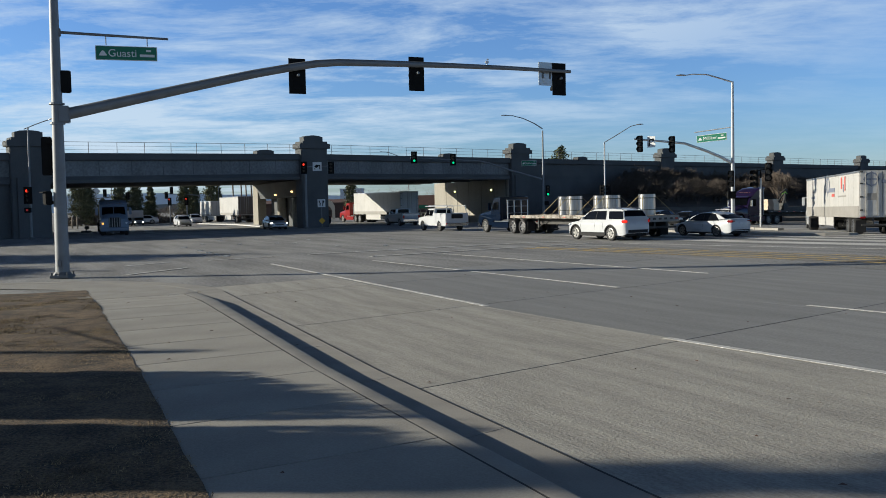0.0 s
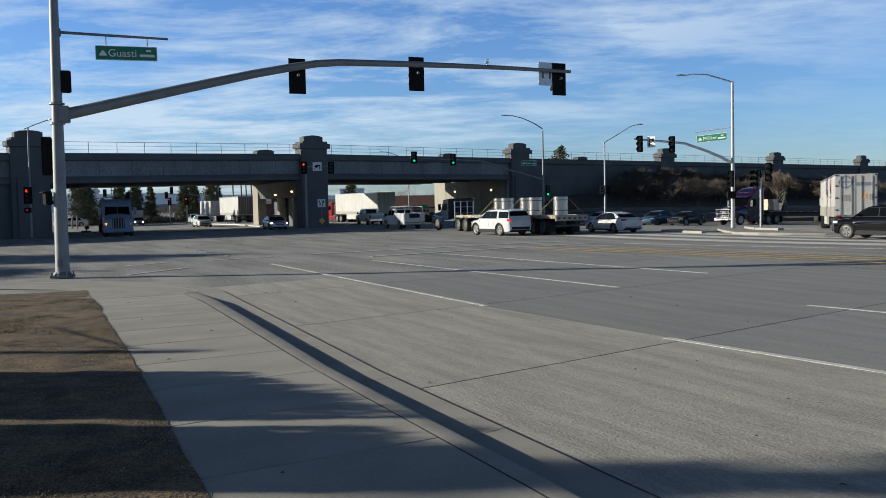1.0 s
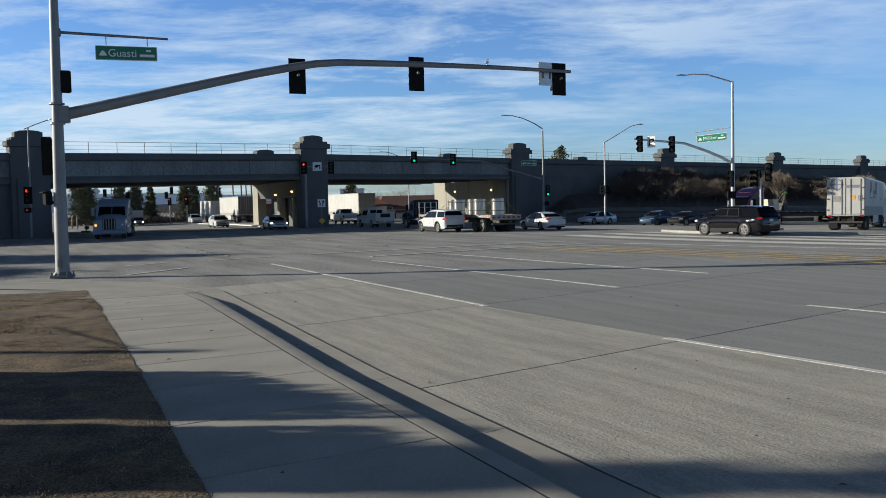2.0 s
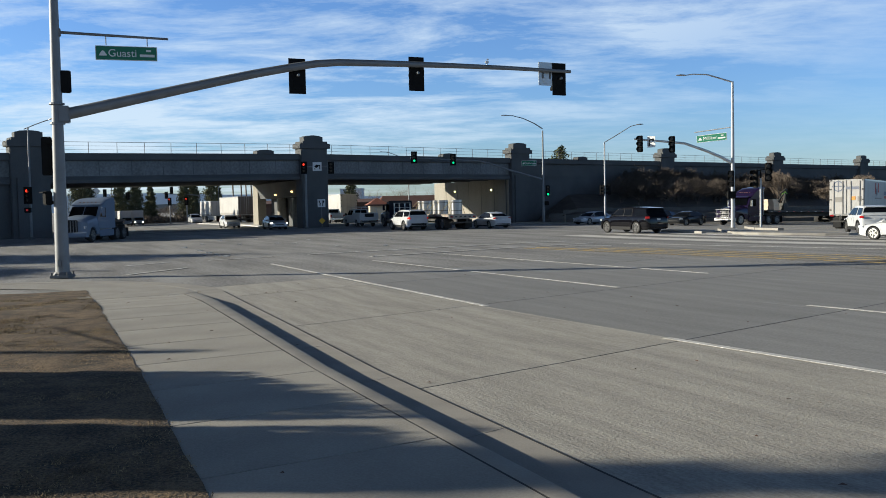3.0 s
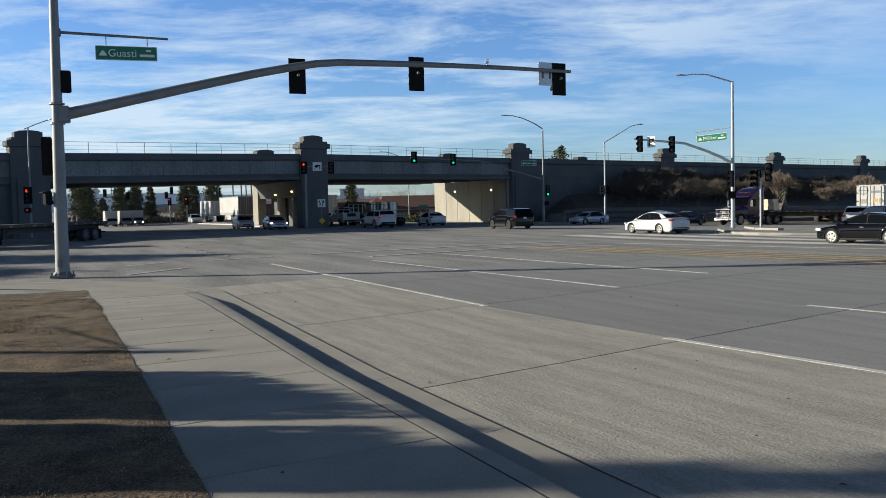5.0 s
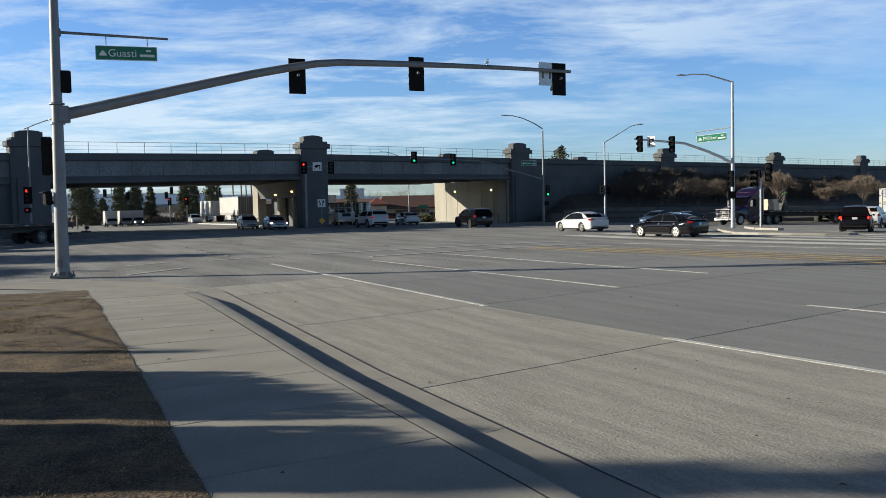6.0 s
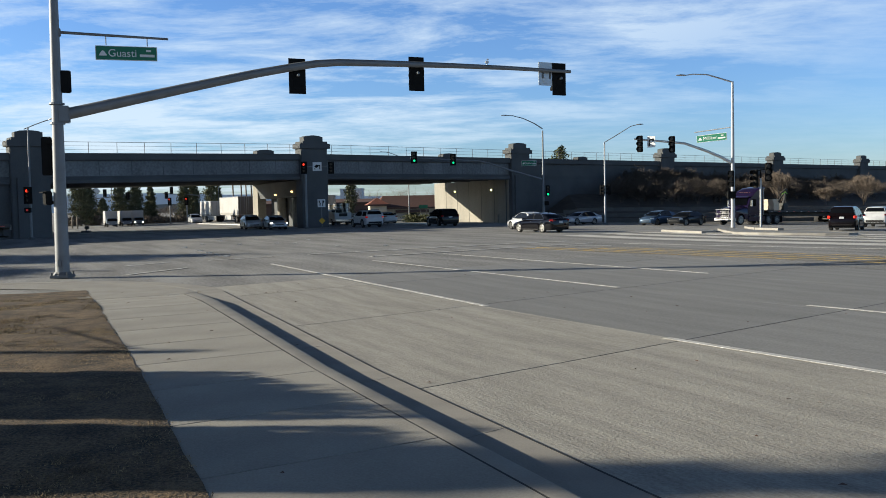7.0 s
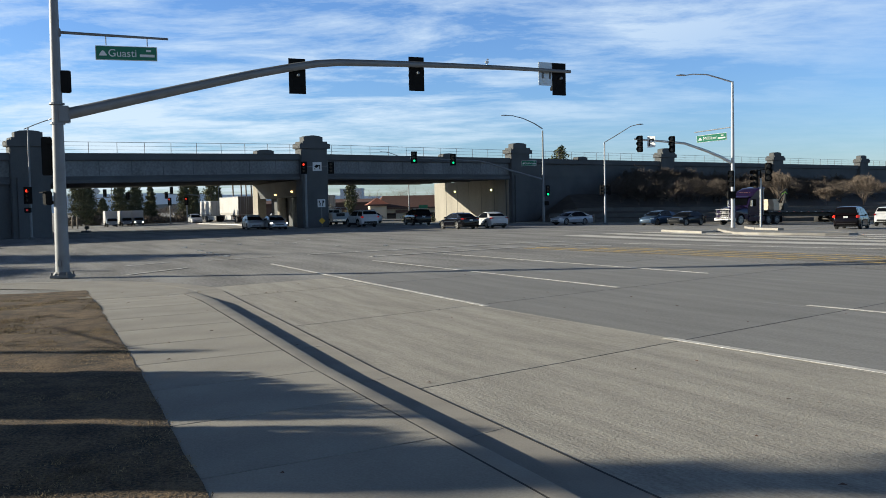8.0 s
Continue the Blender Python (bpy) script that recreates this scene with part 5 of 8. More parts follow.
# ---- what is seen beyond the bridge ----
def beyond():
    k = 0
    for x, y, h, w in ((-57.0, 139, 7.8, 2.6), (-58.0, 145, 6.4, 1.8), (-76.8, 200, 4.8, 1.7), (-54.6, 150, 6.8, 2.2), (-52.7, 152, 6.6, 2.2), (-50.8, 154, 6.1, 1.4), (-48.1, 165, 7.4, 1.9), (-47.3, 168, 7.9, 2.0), (-48.7, 186, 8.4, 2.6), (-48.1, 190, 6.8, 1.6)):
        leafy("conifer", pose(x, y, gz(x, y)), 50 + k, h * 1.04, w * 0.98, full_cone, M["leaf"], 5200, 0.17, "tall dark conifer beside the far road", "tree", 0.04, "far conifers")
        k += 1
    for x, y, h, w in ((-57.7, 137, 1.3, 1.7), (-56.2, 142, 1.5, 1.7), (-56.0, 150, 1.1, 1.5), (-52.2, 147, 1.2, 1.8), (-50.0, 148, 1.1, 1.8), (-48.1, 150, 1.1, 1.5), (-47.9, 155, 0.8, 1.6), (-47.0, 158, 1.1, 1.6)):
        leafy("bush", pose(x, y, gz(x, y) - 0.2), 50 + k, h, w, round_crown, M["leaf_d"], 2600, 0.16, "brown-green roadside bush beneath the conifers", "bush", 0.02, "far bushes")
        k += 1
    for x, y, h in ((-51.2, 160, 3.2), (-51.7, 164, 3.7), (-49.9, 161, 3.2), (-50.6, 166, 3.9), (-48.5, 162, 3.0), (-52.7, 162, 2.9), (-66.5, 170, 3.3), (-64.6, 172, 2.4), (-30.5, 138, 3.4), (-29.3, 136, 3.0)):
        bare_tree("bare_tree", pose(x, y, gz(x, y)), 70 + k, h, 0.45, M["twig_d"], 6, "leafless brown tree beside the far road", "tree", 2, 0.014, "far bare trees")
        k += 1
    for x, y, h in ((-21, 235, 9), (-13, 240, 9.5), (-7.5, 235, 9), (-3, 230, 8.5), (-17, 245, 9)):
        bare_tree("bare_tree", pose(x, y, gz(x, y)), 90 + k, h, 0.4, M["twig"], 6, "tall leafless tree behind the building", "tree", 1, 0.01, "far bare trees")
        k += 1
    leafy("conifer", pose(-18.3, 178, gz(-18, 178)), 97, 7.8, 1.35, round_crown, M["leaf"], 2600, 0.2, "dark pine beside the cream building", "tree", 0.15)
    for x, y, w in ((-4.2, 122.9, 1.5), (-2.3, 125.5, 1.3)):
        leafy("bush", pose(x, y, gz(x, y) - 0.2), 98, 1.05, w, round_crown, M["leaf_l"], 2200, 0.13, "low olive bush by the roadside", "bush", 0.05)
    bm = bmesh.new()
    strip(bm, (-5.8, 104.6), (-0.5, 105.4), 1.2, 0.10, 0.12)
    tagged(part("far_kerb", bm, M["pale"]), "pale concrete kerb across the far road", "kerb", "far kerb pieces", "structure")
    for x, y, h in ((-46.1, 195, 8.1), (-45.2, 199, 8.7), (-45.0, 203, 8.5), (-42.5, 197, 8.8)):
        t = empty("palm_tree", pose(x, y, gz(x, y)), "tall palm with a bare slender trunk", "tree", "far palms")
        bm = bmesh.new()
        tube(bm, [(0, 0, 0), (0.1, 0, h * 0.5), (0.0, 0, h)], [0.2, 0.16, 0.15], 8)
        part("trunk", bm, M["bark"], t)
        for q in range(14):
            a = q * 2.4
            bm = mesh([(0, 0, h), (math.cos(a) * 0.9 - math.sin(a) * 0.25, math.sin(a) * 0.9 + math.cos(a) * 0.25, h + 0.5), (math.cos(a) * 2.0, math.sin(a) * 2.0, h - 0.4), (math.cos(a) * 0.9 + math.sin(a) * 0.25, math.sin(a) * 0.9 - math.cos(a) * 0.25, h + 0.5)], [(0, 1, 2, 3)])
            part("frond", bm, M["leaf_l"], t)
    # street lamps
    for x, y, h in ((-5.6, 150, 10.0), (-66.5, 178, 11), (-60, 183, 9.5), (-47, 186, 9.5), (-61.0, 136, 7.5)):
        t = pole_thing("lamp_post", x, y, h, 0.11, 0.07, "slim grey lamp post beside the far road", "street lamp", base=0.2)
        bm = bmesh.new()
        tube(bm, [(0, 0, h - 0.1), (-1.6, 0, h + 0.9), (-3.4, 0, h + 1.6), (-4.7, 0, h + 1.7)] if h == 10.0 else [(0, 0, h - 0.1), (-1.6, 0, h + 0.4)], 0.06, 6)
        part("lamp_arm", bm, M["galv"], t)
    # far signals on arms
    for x0, y0, arm, heads in ((-62.6, 150, (3.87, 9.83, 4.91), ((9.34, 4.73), (5.43, 5.29))), (-45.2, 165, (4.79, -6.74, 5.25), ((-6.22, 4.93), (-5.24, 5.85)))):
        t = pole_thing("far_traffic_signal", x0, y0, arm[0] + 0.3, 0.12, 0.1, "distant grey signal mast with black heads", "traffic signal", base=0.2)
        bm = bmesh.new()
        tube(bm, [(0, 0, arm[0]), (arm[1] * 0.4, 0, (arm[0] + arm[2]) / 2), (arm[1], 0, arm[2])], 0.09, 6)
        part("mast_arm", bm, M["galv"], t)
        for dx, z in heads:
            signal_head(t, Matrix.Translation((dx, -0.15, z)), None, size=0.34)
    for x0, y0, h in ((-39.3, 136, 3.61), (-41.9, 136, 3.58)):
        t = pole_thing("far_traffic_signal", x0, y0, h + 0.4, 0.1, 0.08, "distant signal pole with a lit red head", "traffic signal", base=0.2)
        signal_head(t, Matrix.Translation((0, -0.2, h - 0.1)), "red", size=0.32)
    kerb = [(-45.9, 133.4), (-41.4, 133.7), (-36.4, 132.8), (-27.9, 120.2), (-20.9, 103.9)]
    for a, b in zip(kerb, kerb[1:]):
        bm = bmesh.new()
        strip(bm, a, b, 1.3, 0.10, 0.12)
        tagged(part("far_kerb", bm, M["pale"]), "pale concrete kerb across the far road", "kerb", "far kerb pieces", "structure")
    # diamond warning sign seen from the back
    t = empty("road_sign", pose(-58.7, 150, gz(-58.7, 150)), "large diamond road sign on a post seen from behind", "road sign")
    bm = bmesh.new()
    tube(bm, [(0, 0.05, 0), (0, 0.05, 5.61)], 0.06, 6)
    part("post", bm, M["galv"], t)
    flat_sign(t, Matrix.Translation((0, 0, 5.61)) @ Matrix.Rotation(radians(45), 4, "Y"), 1.1, 1.1, "sign_back")
    t = empty("road_sign", pose(-3.2, 150, gz(-3.2, 150)), "green roadside guide sign on two posts", "road sign")
    for x in (-0.5, 0.5):
        bm = bmesh.new()
        tube(bm, [(x, 0, 0), (x, 0, 2.4)], 0.05, 6)
        part("post", bm, M["wood_post"], t)
    flat_sign(t, Matrix.Translation((0, -0.06, 2.3)), 1.5, 0.6, "sign_g")
    # posts at the left kerb
    for x, y, h in ((-49.5, 118, 1.6), (-48.0, 116, 1.6), (-52, 121, 5.4)):
        t = empty("post", pose(x, y, gz(x, y)), "plain grey roadside post", "post", "roadside posts")
        bm = bmesh.new()
        tube(bm, [(0, 0, 0), (0, 0, h)], 0.12, 8)
        part("shaft", bm, M["wood_post"], t)
    for x, y in ((14.5, 104.0), (17.2, 100.2), (6.9, 109.0)):
        t = empty("bollard", pose(x, y, gz(x, y)), "slim weathered roadside bollard", "bollard", "bollards")
        bm = bmesh.new()
        tube(bm, [(0, 0, 0), (0, 0, 1.0), (0, 0, 1.1)], [0.09, 0.09, 0.04], 8)
        part("shaft", bm, M["wood_post"], t)
    t = empty("flasher_stand", pose(-38.0, 94.0, 0), "small dark roadside marker stand", "marker")
    bm = bmesh.new()
    box(bm, (0, 0, 0.1), (0.9, 0.6, 0.2), bevel=0.04)
    tube(bm, [(0, 0, 0.2), (0.05, 0, 0.36)], 0.06, 6)
    box(bm, (0.1, 0, 0.5), (0.45, 0.25, 0.34), bevel=0.05)
    part("marker_body", bm, M["steel_d"], t)


def house(name, m, w, dpt, h, roof_h, label, wall="stucco", tiles="rooftile"):
    t = empty(name, m, label, "building")
    bm = bmesh.new()
    box(bm, (0, 0, h / 2 - 0.5), (w, dpt, h + 1.0))
    part("wall", bm, M[wall], t)
    bm = bmesh.new()
    o = 0.7
    v = [bm.verts.new(p) for p in ((-w / 2 - o, -dpt / 2 - o, h), (w / 2 + o, -dpt / 2 - o, h), (w / 2 + o, dpt / 2 + o, h), (-w / 2 - o, dpt / 2 + o, h),
                                   (-w / 2 + 1.5, 0, h + roof_h), (w / 2 - 1.5, 0, h + roof_h))]
    for f in ((0, 1, 5, 4), (2, 3, 4, 5), (1, 2, 5), (3, 0, 4), (3, 2, 1, 0)):
        bm.faces.new([v[i] for i in f])
    part("roof", bm, M[tiles], t)
    bm = bmesh.new()
    box(bm, (0, -dpt / 2 - o, h - 0.05), (w + 2 * o, 0.2, 0.35))
    part("fascia", bm, M["brown"], t)
    n = int(w / 4)
    for k in range(n):
        x = -w / 2 + (k + 0.5) * w / n
        bm = bmesh.new()
        box(bm, (x, -dpt / 2 - 0.02, h * 0.45), (1.9, 0.16, 1.3), bevel=0.03)
        f = part("window", bm, M["brown"], t)
        bm = bmesh.new()
        box(bm, (x, -dpt / 2 - 0.085, h * 0.45), (1.7, 0.05, 1.1))
        part("pane", bm, M["glass"], f)
    return t


beyond()
house("restaurant_building", pose(-1.0, 192, -1.5, 0, 0, 12), 27, 14, 3.1, 2.6, "cream stucco building with a weathered brown tile roof", tiles="rooftile_d")
house("entrance_pavilion", pose(-13.4, 182.5, -1.4, 0, 0, 12), 3.4, 3.4, 3.7, 1.4, "small cream stucco pavilion with a red tile roof")
t = empty("brown_sign_board", pose(-6.2, 183.0, -1.3, 0, 0, 12), "long dark brown sign board on the building", "sign")
bm = bmesh.new()
box(bm, (0, 0, 2.2), (7.0, 0.3, 0.55), bevel=0.03)
part("board", bm, M["brown"], t)
house("warehouse", pose(-32, 225, -1.2, 0, 0, 12), 34, 16, 4.2, 1.0, "low brown commercial building with a dark roof", "brown", "rooftile_d")
t = empty("factory_block", pose(-26.8, 265, -1), "tall plain grey factory block", "building")
bm = bmesh.new()
box(bm, (0, 0, 2.6), (6.4, 8, 11), bevel=0.05)
part("wall", bm, M["grey_b"], t)
bm = bmesh.new()
box(bm, (0, 0, 8.2), (6.7, 8.3, 0.3))
part("coping", bm, M["grey_b"], t)
# arched gate behind the pickup lane
t = empty("arched_gate", pose(-23.0, 176, -1.2), "small cream arched gateway", "gate")
bm = bmesh.new()
prism(bm, [(-1.6, 0), (-1.1, 0), (-1.1, 2.6), (-0.7, 3.3), (0, 3.6), (0.7, 3.3), (1.1, 2.6), (1.1, 0), (1.6, 0), (1.6, 3.4), (1.0, 4.4), (0, 4.8), (-1.0, 4.4), (-1.6, 3.4)], -0.4, 0.4)
part("arch", bm, M["stucco"], t)
# low pale kerb and verge beyond the right opening
for nm, pts, w in (("far_kerb", ((-14.0, 143.0), (-1.0, 148.0)), 0.9), ("far_kerb", ((-48.0, 158.0), (-24.0, 150.0)), 0.8), ("far_kerb", ((-50.5, 143), (-70.0, 200.0)), 0.5)):
    bm = bmesh.new()
    strip(bm, pts[0], pts[1], w, 0.16, 0.3)
    tagged(part(nm, bm, M["kerb"]), "pale concrete kerb beyond the bridge", "kerb", kind="structure")


def ridge(name, y, x0, x1, base, amp, seed, mat, label, step, tilt=0.0):
    bm = bmesh.new()
    prev = None
    n = int((x1 - x0) / step)
    for i in range(n + 1):
        x = x0 + (x1 - x0) * i / n
        z = base + amp * (noise.noise(Vector((x / (step * 14), seed, 0))) + 0.45 * noise.noise(Vector((x / (step * 3), seed, 4))) + 0.25 * noise.noise(Vector((x / step, seed, 8))))
        z -= max(0.0, min(0.036 * (x + 1100.0), 42.0)) * tilt
        row = [bm.verts.new((x, y, -30)), bm.verts.new((x, y, z)), bm.verts.new((x, y + 200, -30))]
        if prev:
            bm.faces.new((prev[0], row[0], row[1], prev[1]))
            bm.faces.new((prev[1], row[1], row[2], prev[2]))
        prev = row
    tagged(part(name, bm, mat), label, "hills", kind="structure")


ridge("backdrop_mountains", 3600, -3600, 3600, 66, 16, 2.0, M["mount"], "pale blue hazy mountain ridge", 60, 1.0)
ridge("backdrop_hills", 900, -300, 700, 8.5, 3.2, 5.0, M["hill"], "dark wooded far hills", 6)


# ---- vehicles ----
def paint(name, c, rough=0.28, metal=0.0, coat=0.35):
    m = surf(name, c, tuple(x * 0.9 for x in c), rough, metal, scale=0.8, fine=6, coat=coat, spec=0.12)
    m.node_tree.nodes["Principled BSDF"].inputs["Coat Roughness"].default_value = 0.03
    return m


V = {}
V["white"] = paint("white car paint", (0.52, 0.53, 0.54))
V["black"] = paint("black car paint", (0.005, 0.005, 0.007), 0.06, coat=0.45)
V["silver"] = paint("silver car paint", (0.42, 0.44, 0.47), 0.3, 0.4)
V["blue_silver"] = paint("blue-grey car paint", (0.05, 0.085, 0.14), 0.3, 0.2)
V["grey"] = paint("dark grey car paint", (0.02, 0.022, 0.024), 0.15, coat=0.12)
V["maroon"] = paint("dark maroon car paint", (0.006, 0.004, 0.005), 0.12, coat=0.1)
V["purple"] = paint("deep purple truck paint", (0.014, 0.009, 0.034), 0.15)
V["navy"] = paint("dark blue truck paint", (0.004, 0.009, 0.022), 0.12, coat=0.08)
V["sky"] = paint("pale blue-grey truck paint", (0.19, 0.235, 0.305), 0.35, coat=0.15)
V["red"] = paint("red truck paint", (0.24, 0.02, 0.02), 0.3)
V["trailer"] = surf("white trailer panel", (0.47, 0.46, 0.44), (0.37, 0.36, 0.34), 0.5, scale=0.5, fine=5)
V["trailer_d"] = surf("dirty lower trailer panel", (0.30, 0.285, 0.26), (0.22, 0.21, 0.19), 0.6, scale=0.8, fine=5)
V["tyre"] = surf("black rubber", (0.022, 0.022, 0.022), (0.032, 0.031, 0.03), 0.85)
V["rim"] = surf("alloy rim", (0.36, 0.355, 0.345), (0.24, 0.237, 0.23), 0.36, 0.85)
V["rim_t"] = surf("dull truck rim", (0.24, 0.24, 0.245), (0.14, 0.14, 0.143), 0.45, 0.7)
V["rim_d"] = surf("dark alloy rim", (0.10, 0.10, 0.105), None, 0.35, 0.7)
V["trim"] = surf("black plastic trim", (0.014, 0.014, 0.015), (0.022, 0.022, 0.022), 0.7, spec=0.25)
V["chrome"] = surf("chrome", (0.75, 0.76, 0.78), (0.6, 0.61, 0.63), 0.12, 1.0)
V["glass"] = surf("tinted car glass", (0.005, 0.006, 0.008), (0.005, 0.006, 0.008), 0.05, spec=0.14)
V["head"] = surf("clear headlight", (0.7, 0.72, 0.75), (0.6, 0.62, 0.65), 0.1, spec=0.7)
V["head_on"] = surf("lit headlight", (1.0, 0.93, 0.8), (1.0, 0.93, 0.8), 0.2, emit=2.2)
V["amber_on"] = surf("lit amber marker", (1.0, 0.45, 0.06), (1.0, 0.45, 0.06), 0.3, emit=1.2)
V["tail"] = surf("red tail light", (0.30, 0.008, 0.01), (0.22, 0.006, 0.008), 0.15)
V["tail_on"] = surf("lit brake light", (0.9, 0.03, 0.015), (0.9, 0.03, 0.015), 0.25, emit=0.12)
V["guard"] = surf("polished guard tubes", (0.34, 0.34, 0.345), (0.18, 0.18, 0.185), 0.38, 0.7)
V["plate"] = surf("pale number plate", (0.6, 0.61, 0.62), None, 0.5)
V["deck"] = surf("worn timber deck", (0.20, 0.155, 0.115), (0.13, 0.10, 0.08), 0.9, scale=2, fine=20)
V["frame"] = surf("dusty black chassis", (0.035, 0.034, 0.033), (0.06, 0.056, 0.05), 0.7)
V["alu"] = surf("brushed aluminium", (0.62, 0.63, 0.64), (0.48, 0.49, 0.5), 0.35, 0.85, scale=1.5, streak=(6, 6, 0.5, 0))
V["coil"] = surf("dull rolled metal", (0.42, 0.42, 0.42), (0.25, 0.25, 0.25), 0.3, 0.95, scale=1.5, streak=(6, 6, 0.5, 0))
V["rail"] = surf("weathered side rail", (0.40, 0.36, 0.30), (0.06, 0.048, 0.036), 0.75, scale=2.5, fine=9, grain=0.9, contrast=1.6)
V["strap"] = surf("tan load strap", (0.34, 0.27, 0.13), None, 0.8)
V["logo_b"] = surf("blue-grey print", (0.19, 0.21, 0.27), None, 0.6)
V["logo_r"] = surf("red print", (0.52, 0.10, 0.08), None, 0.6)
V["logo_y"] = surf("orange label", (0.72, 0.35, 0.08), None, 0.6)
V["stripe"] = surf("red and white reflective tape", (0.55, 0.08, 0.06), None, 0.4)
V["box"] = surf("stacked cartons", (0.66, 0.54, 0.40), (0.55, 0.44, 0.32), 0.8)
# the shade on the parked trailer's rear is put into this brown
V["door_b"] = surf("shaded brown trailer door", (0.13, 0.105, 0.09), (0.09, 0.075, 0.065), 0.7)
V["orange"] = surf("orange lamp lens", (0.30, 0.10, 0.015), None, 0.3)


def lathe_y(bm, prof, n=20):
    """Turn (r, y) about the local y axis."""
    rings = [[bm.verts.new((r * math.cos(k * 2 * math.pi / n), y, r * math.sin(k * 2 * math.pi / n))) for k in range(n)] for r, y in prof]
    for r0, r1 in zip(rings, rings[1:]):
        for k in range(n):
            bm.faces.new((r0[k], r0[(k + 1) % n], r1[(k + 1) % n], r1[k]))
    bm.faces.new(rings[0]); bm.faces.new(rings[-1][::-1])


MESHES = {}


def wheel(parent, x, y, r, w, side, rim="rim", spokes=5, name="wheel"):
    """side: +1 on the left of the vehicle (local +y), -1 on its right."""
    key = (round(r, 3), round(w, 3), rim, spokes)
    if key not in MESHES:
        bm = bmesh.new()
        lathe_y(bm, [(r * 0.71, w * 0.1), (r * 0.6, -w / 2), (r * 0.93, -w / 2), (r, -w * 0.36), (r, w * 0.36), (r * 0.93, w / 2), (r * 0.72, w / 2), (r * 0.70, w * 0.12)], 24)
        a = finish("tyre", bm, V["tyre"], True, 35)
        bm = bmesh.new()
        lathe_y(bm, [(r * 0.72, w * 0.1), (r * 0.72, w * 0.49), (r * 0.68, w * 0.5), (r * 0.64, w * 0.32), (r * 0.2, w * 0.3), (r * 0.16, w * 0.42), (0.02, w * 0.43)], 20)
        for k in range(spokes):
            t = k * 2 * math.pi / spokes
            box(bm, (math.cos(t) * r * 0.39, w * 0.38, math.sin(t) * r * 0.39), (r * 0.56, w * 0.12, r * 0.16), Matrix.Rotation(-t, 4, "Y"))
        b = finish("rim", bm, V[rim], True, 35)
        bm = bmesh.new()
        for k in range(spokes):
            t = (k + 0.5) * 2 * math.pi / spokes
            tube(bm, [(math.cos(t) * r * 0.42, w * 0.325, math.sin(t) * r * 0.42), (math.cos(t) * r * 0.42, w * 0.345, math.sin(t) * r * 0.42)], r * 0.115, 8)
        c = finish("rim_opening", bm, V["trim"])
        MESHES[key] = (a, b, c)
    a, b, c = MESHES[key]
    o = new(name, a)
    o.parent = parent
    o["spin"] = r
    o["out"] = side
    o.matrix_basis = Matrix.Translation((x, y, r))
    turn = Matrix.Rotation(0 if side > 0 else math.pi, 4, "Z")
    for me in (b, c):
        k = new(me.name.split(".")[0], me)
        k.parent = o
        k.matrix_basis = turn
        if me is c:
            tagged(k, kind="stuff")
    return o


def shell(bm, poly, slices):
    """A body from a side outline (x, z): slices of (y, shrink in x, drop of the top edge, rise of the sill)."""
    zs = [z for _, z in poly]
    zlo, zhi = min(zs), max(zs)
    xs = [x for x, _ in poly]
    xc = (min(xs) + max(xs)) / 2
    rows = []
    for y, kx, drop, rise in slices:
        row = []
        for x, z in poly:
            f = (z - zlo) / (zhi - zlo)
            row.append(bm.verts.new((xc + (x - xc) * kx, y, z - drop * max(0, f - 0.45) / 0.55 + rise * max(0, 0.3 - f) / 0.3)))
        rows.append(row)
    n = len(poly)
    for r0, r1 in zip(rows, rows[1:]):
        for i in range(n):
            bm.faces.new((r0[i], r0[(i + 1) % n], r1[(i + 1) % n], r1[i]))
    bm.faces.new(rows[0]); bm.faces.new(rows[-1][::-1])


def arch(x, r, zc, sill, n=10):
    """Outline of a wheel arch of radius r about the hub at height zc, from sill to sill."""
    a0 = math.asin(max(-0.9, min(0.9, (sill - zc) / r)))
    return [(x - r * math.cos(a0 + (math.pi - 2 * a0) * k / n), zc + r * math.sin(a0 + (math.pi - 2 * a0) * k / n)) for k in range(n + 1)]


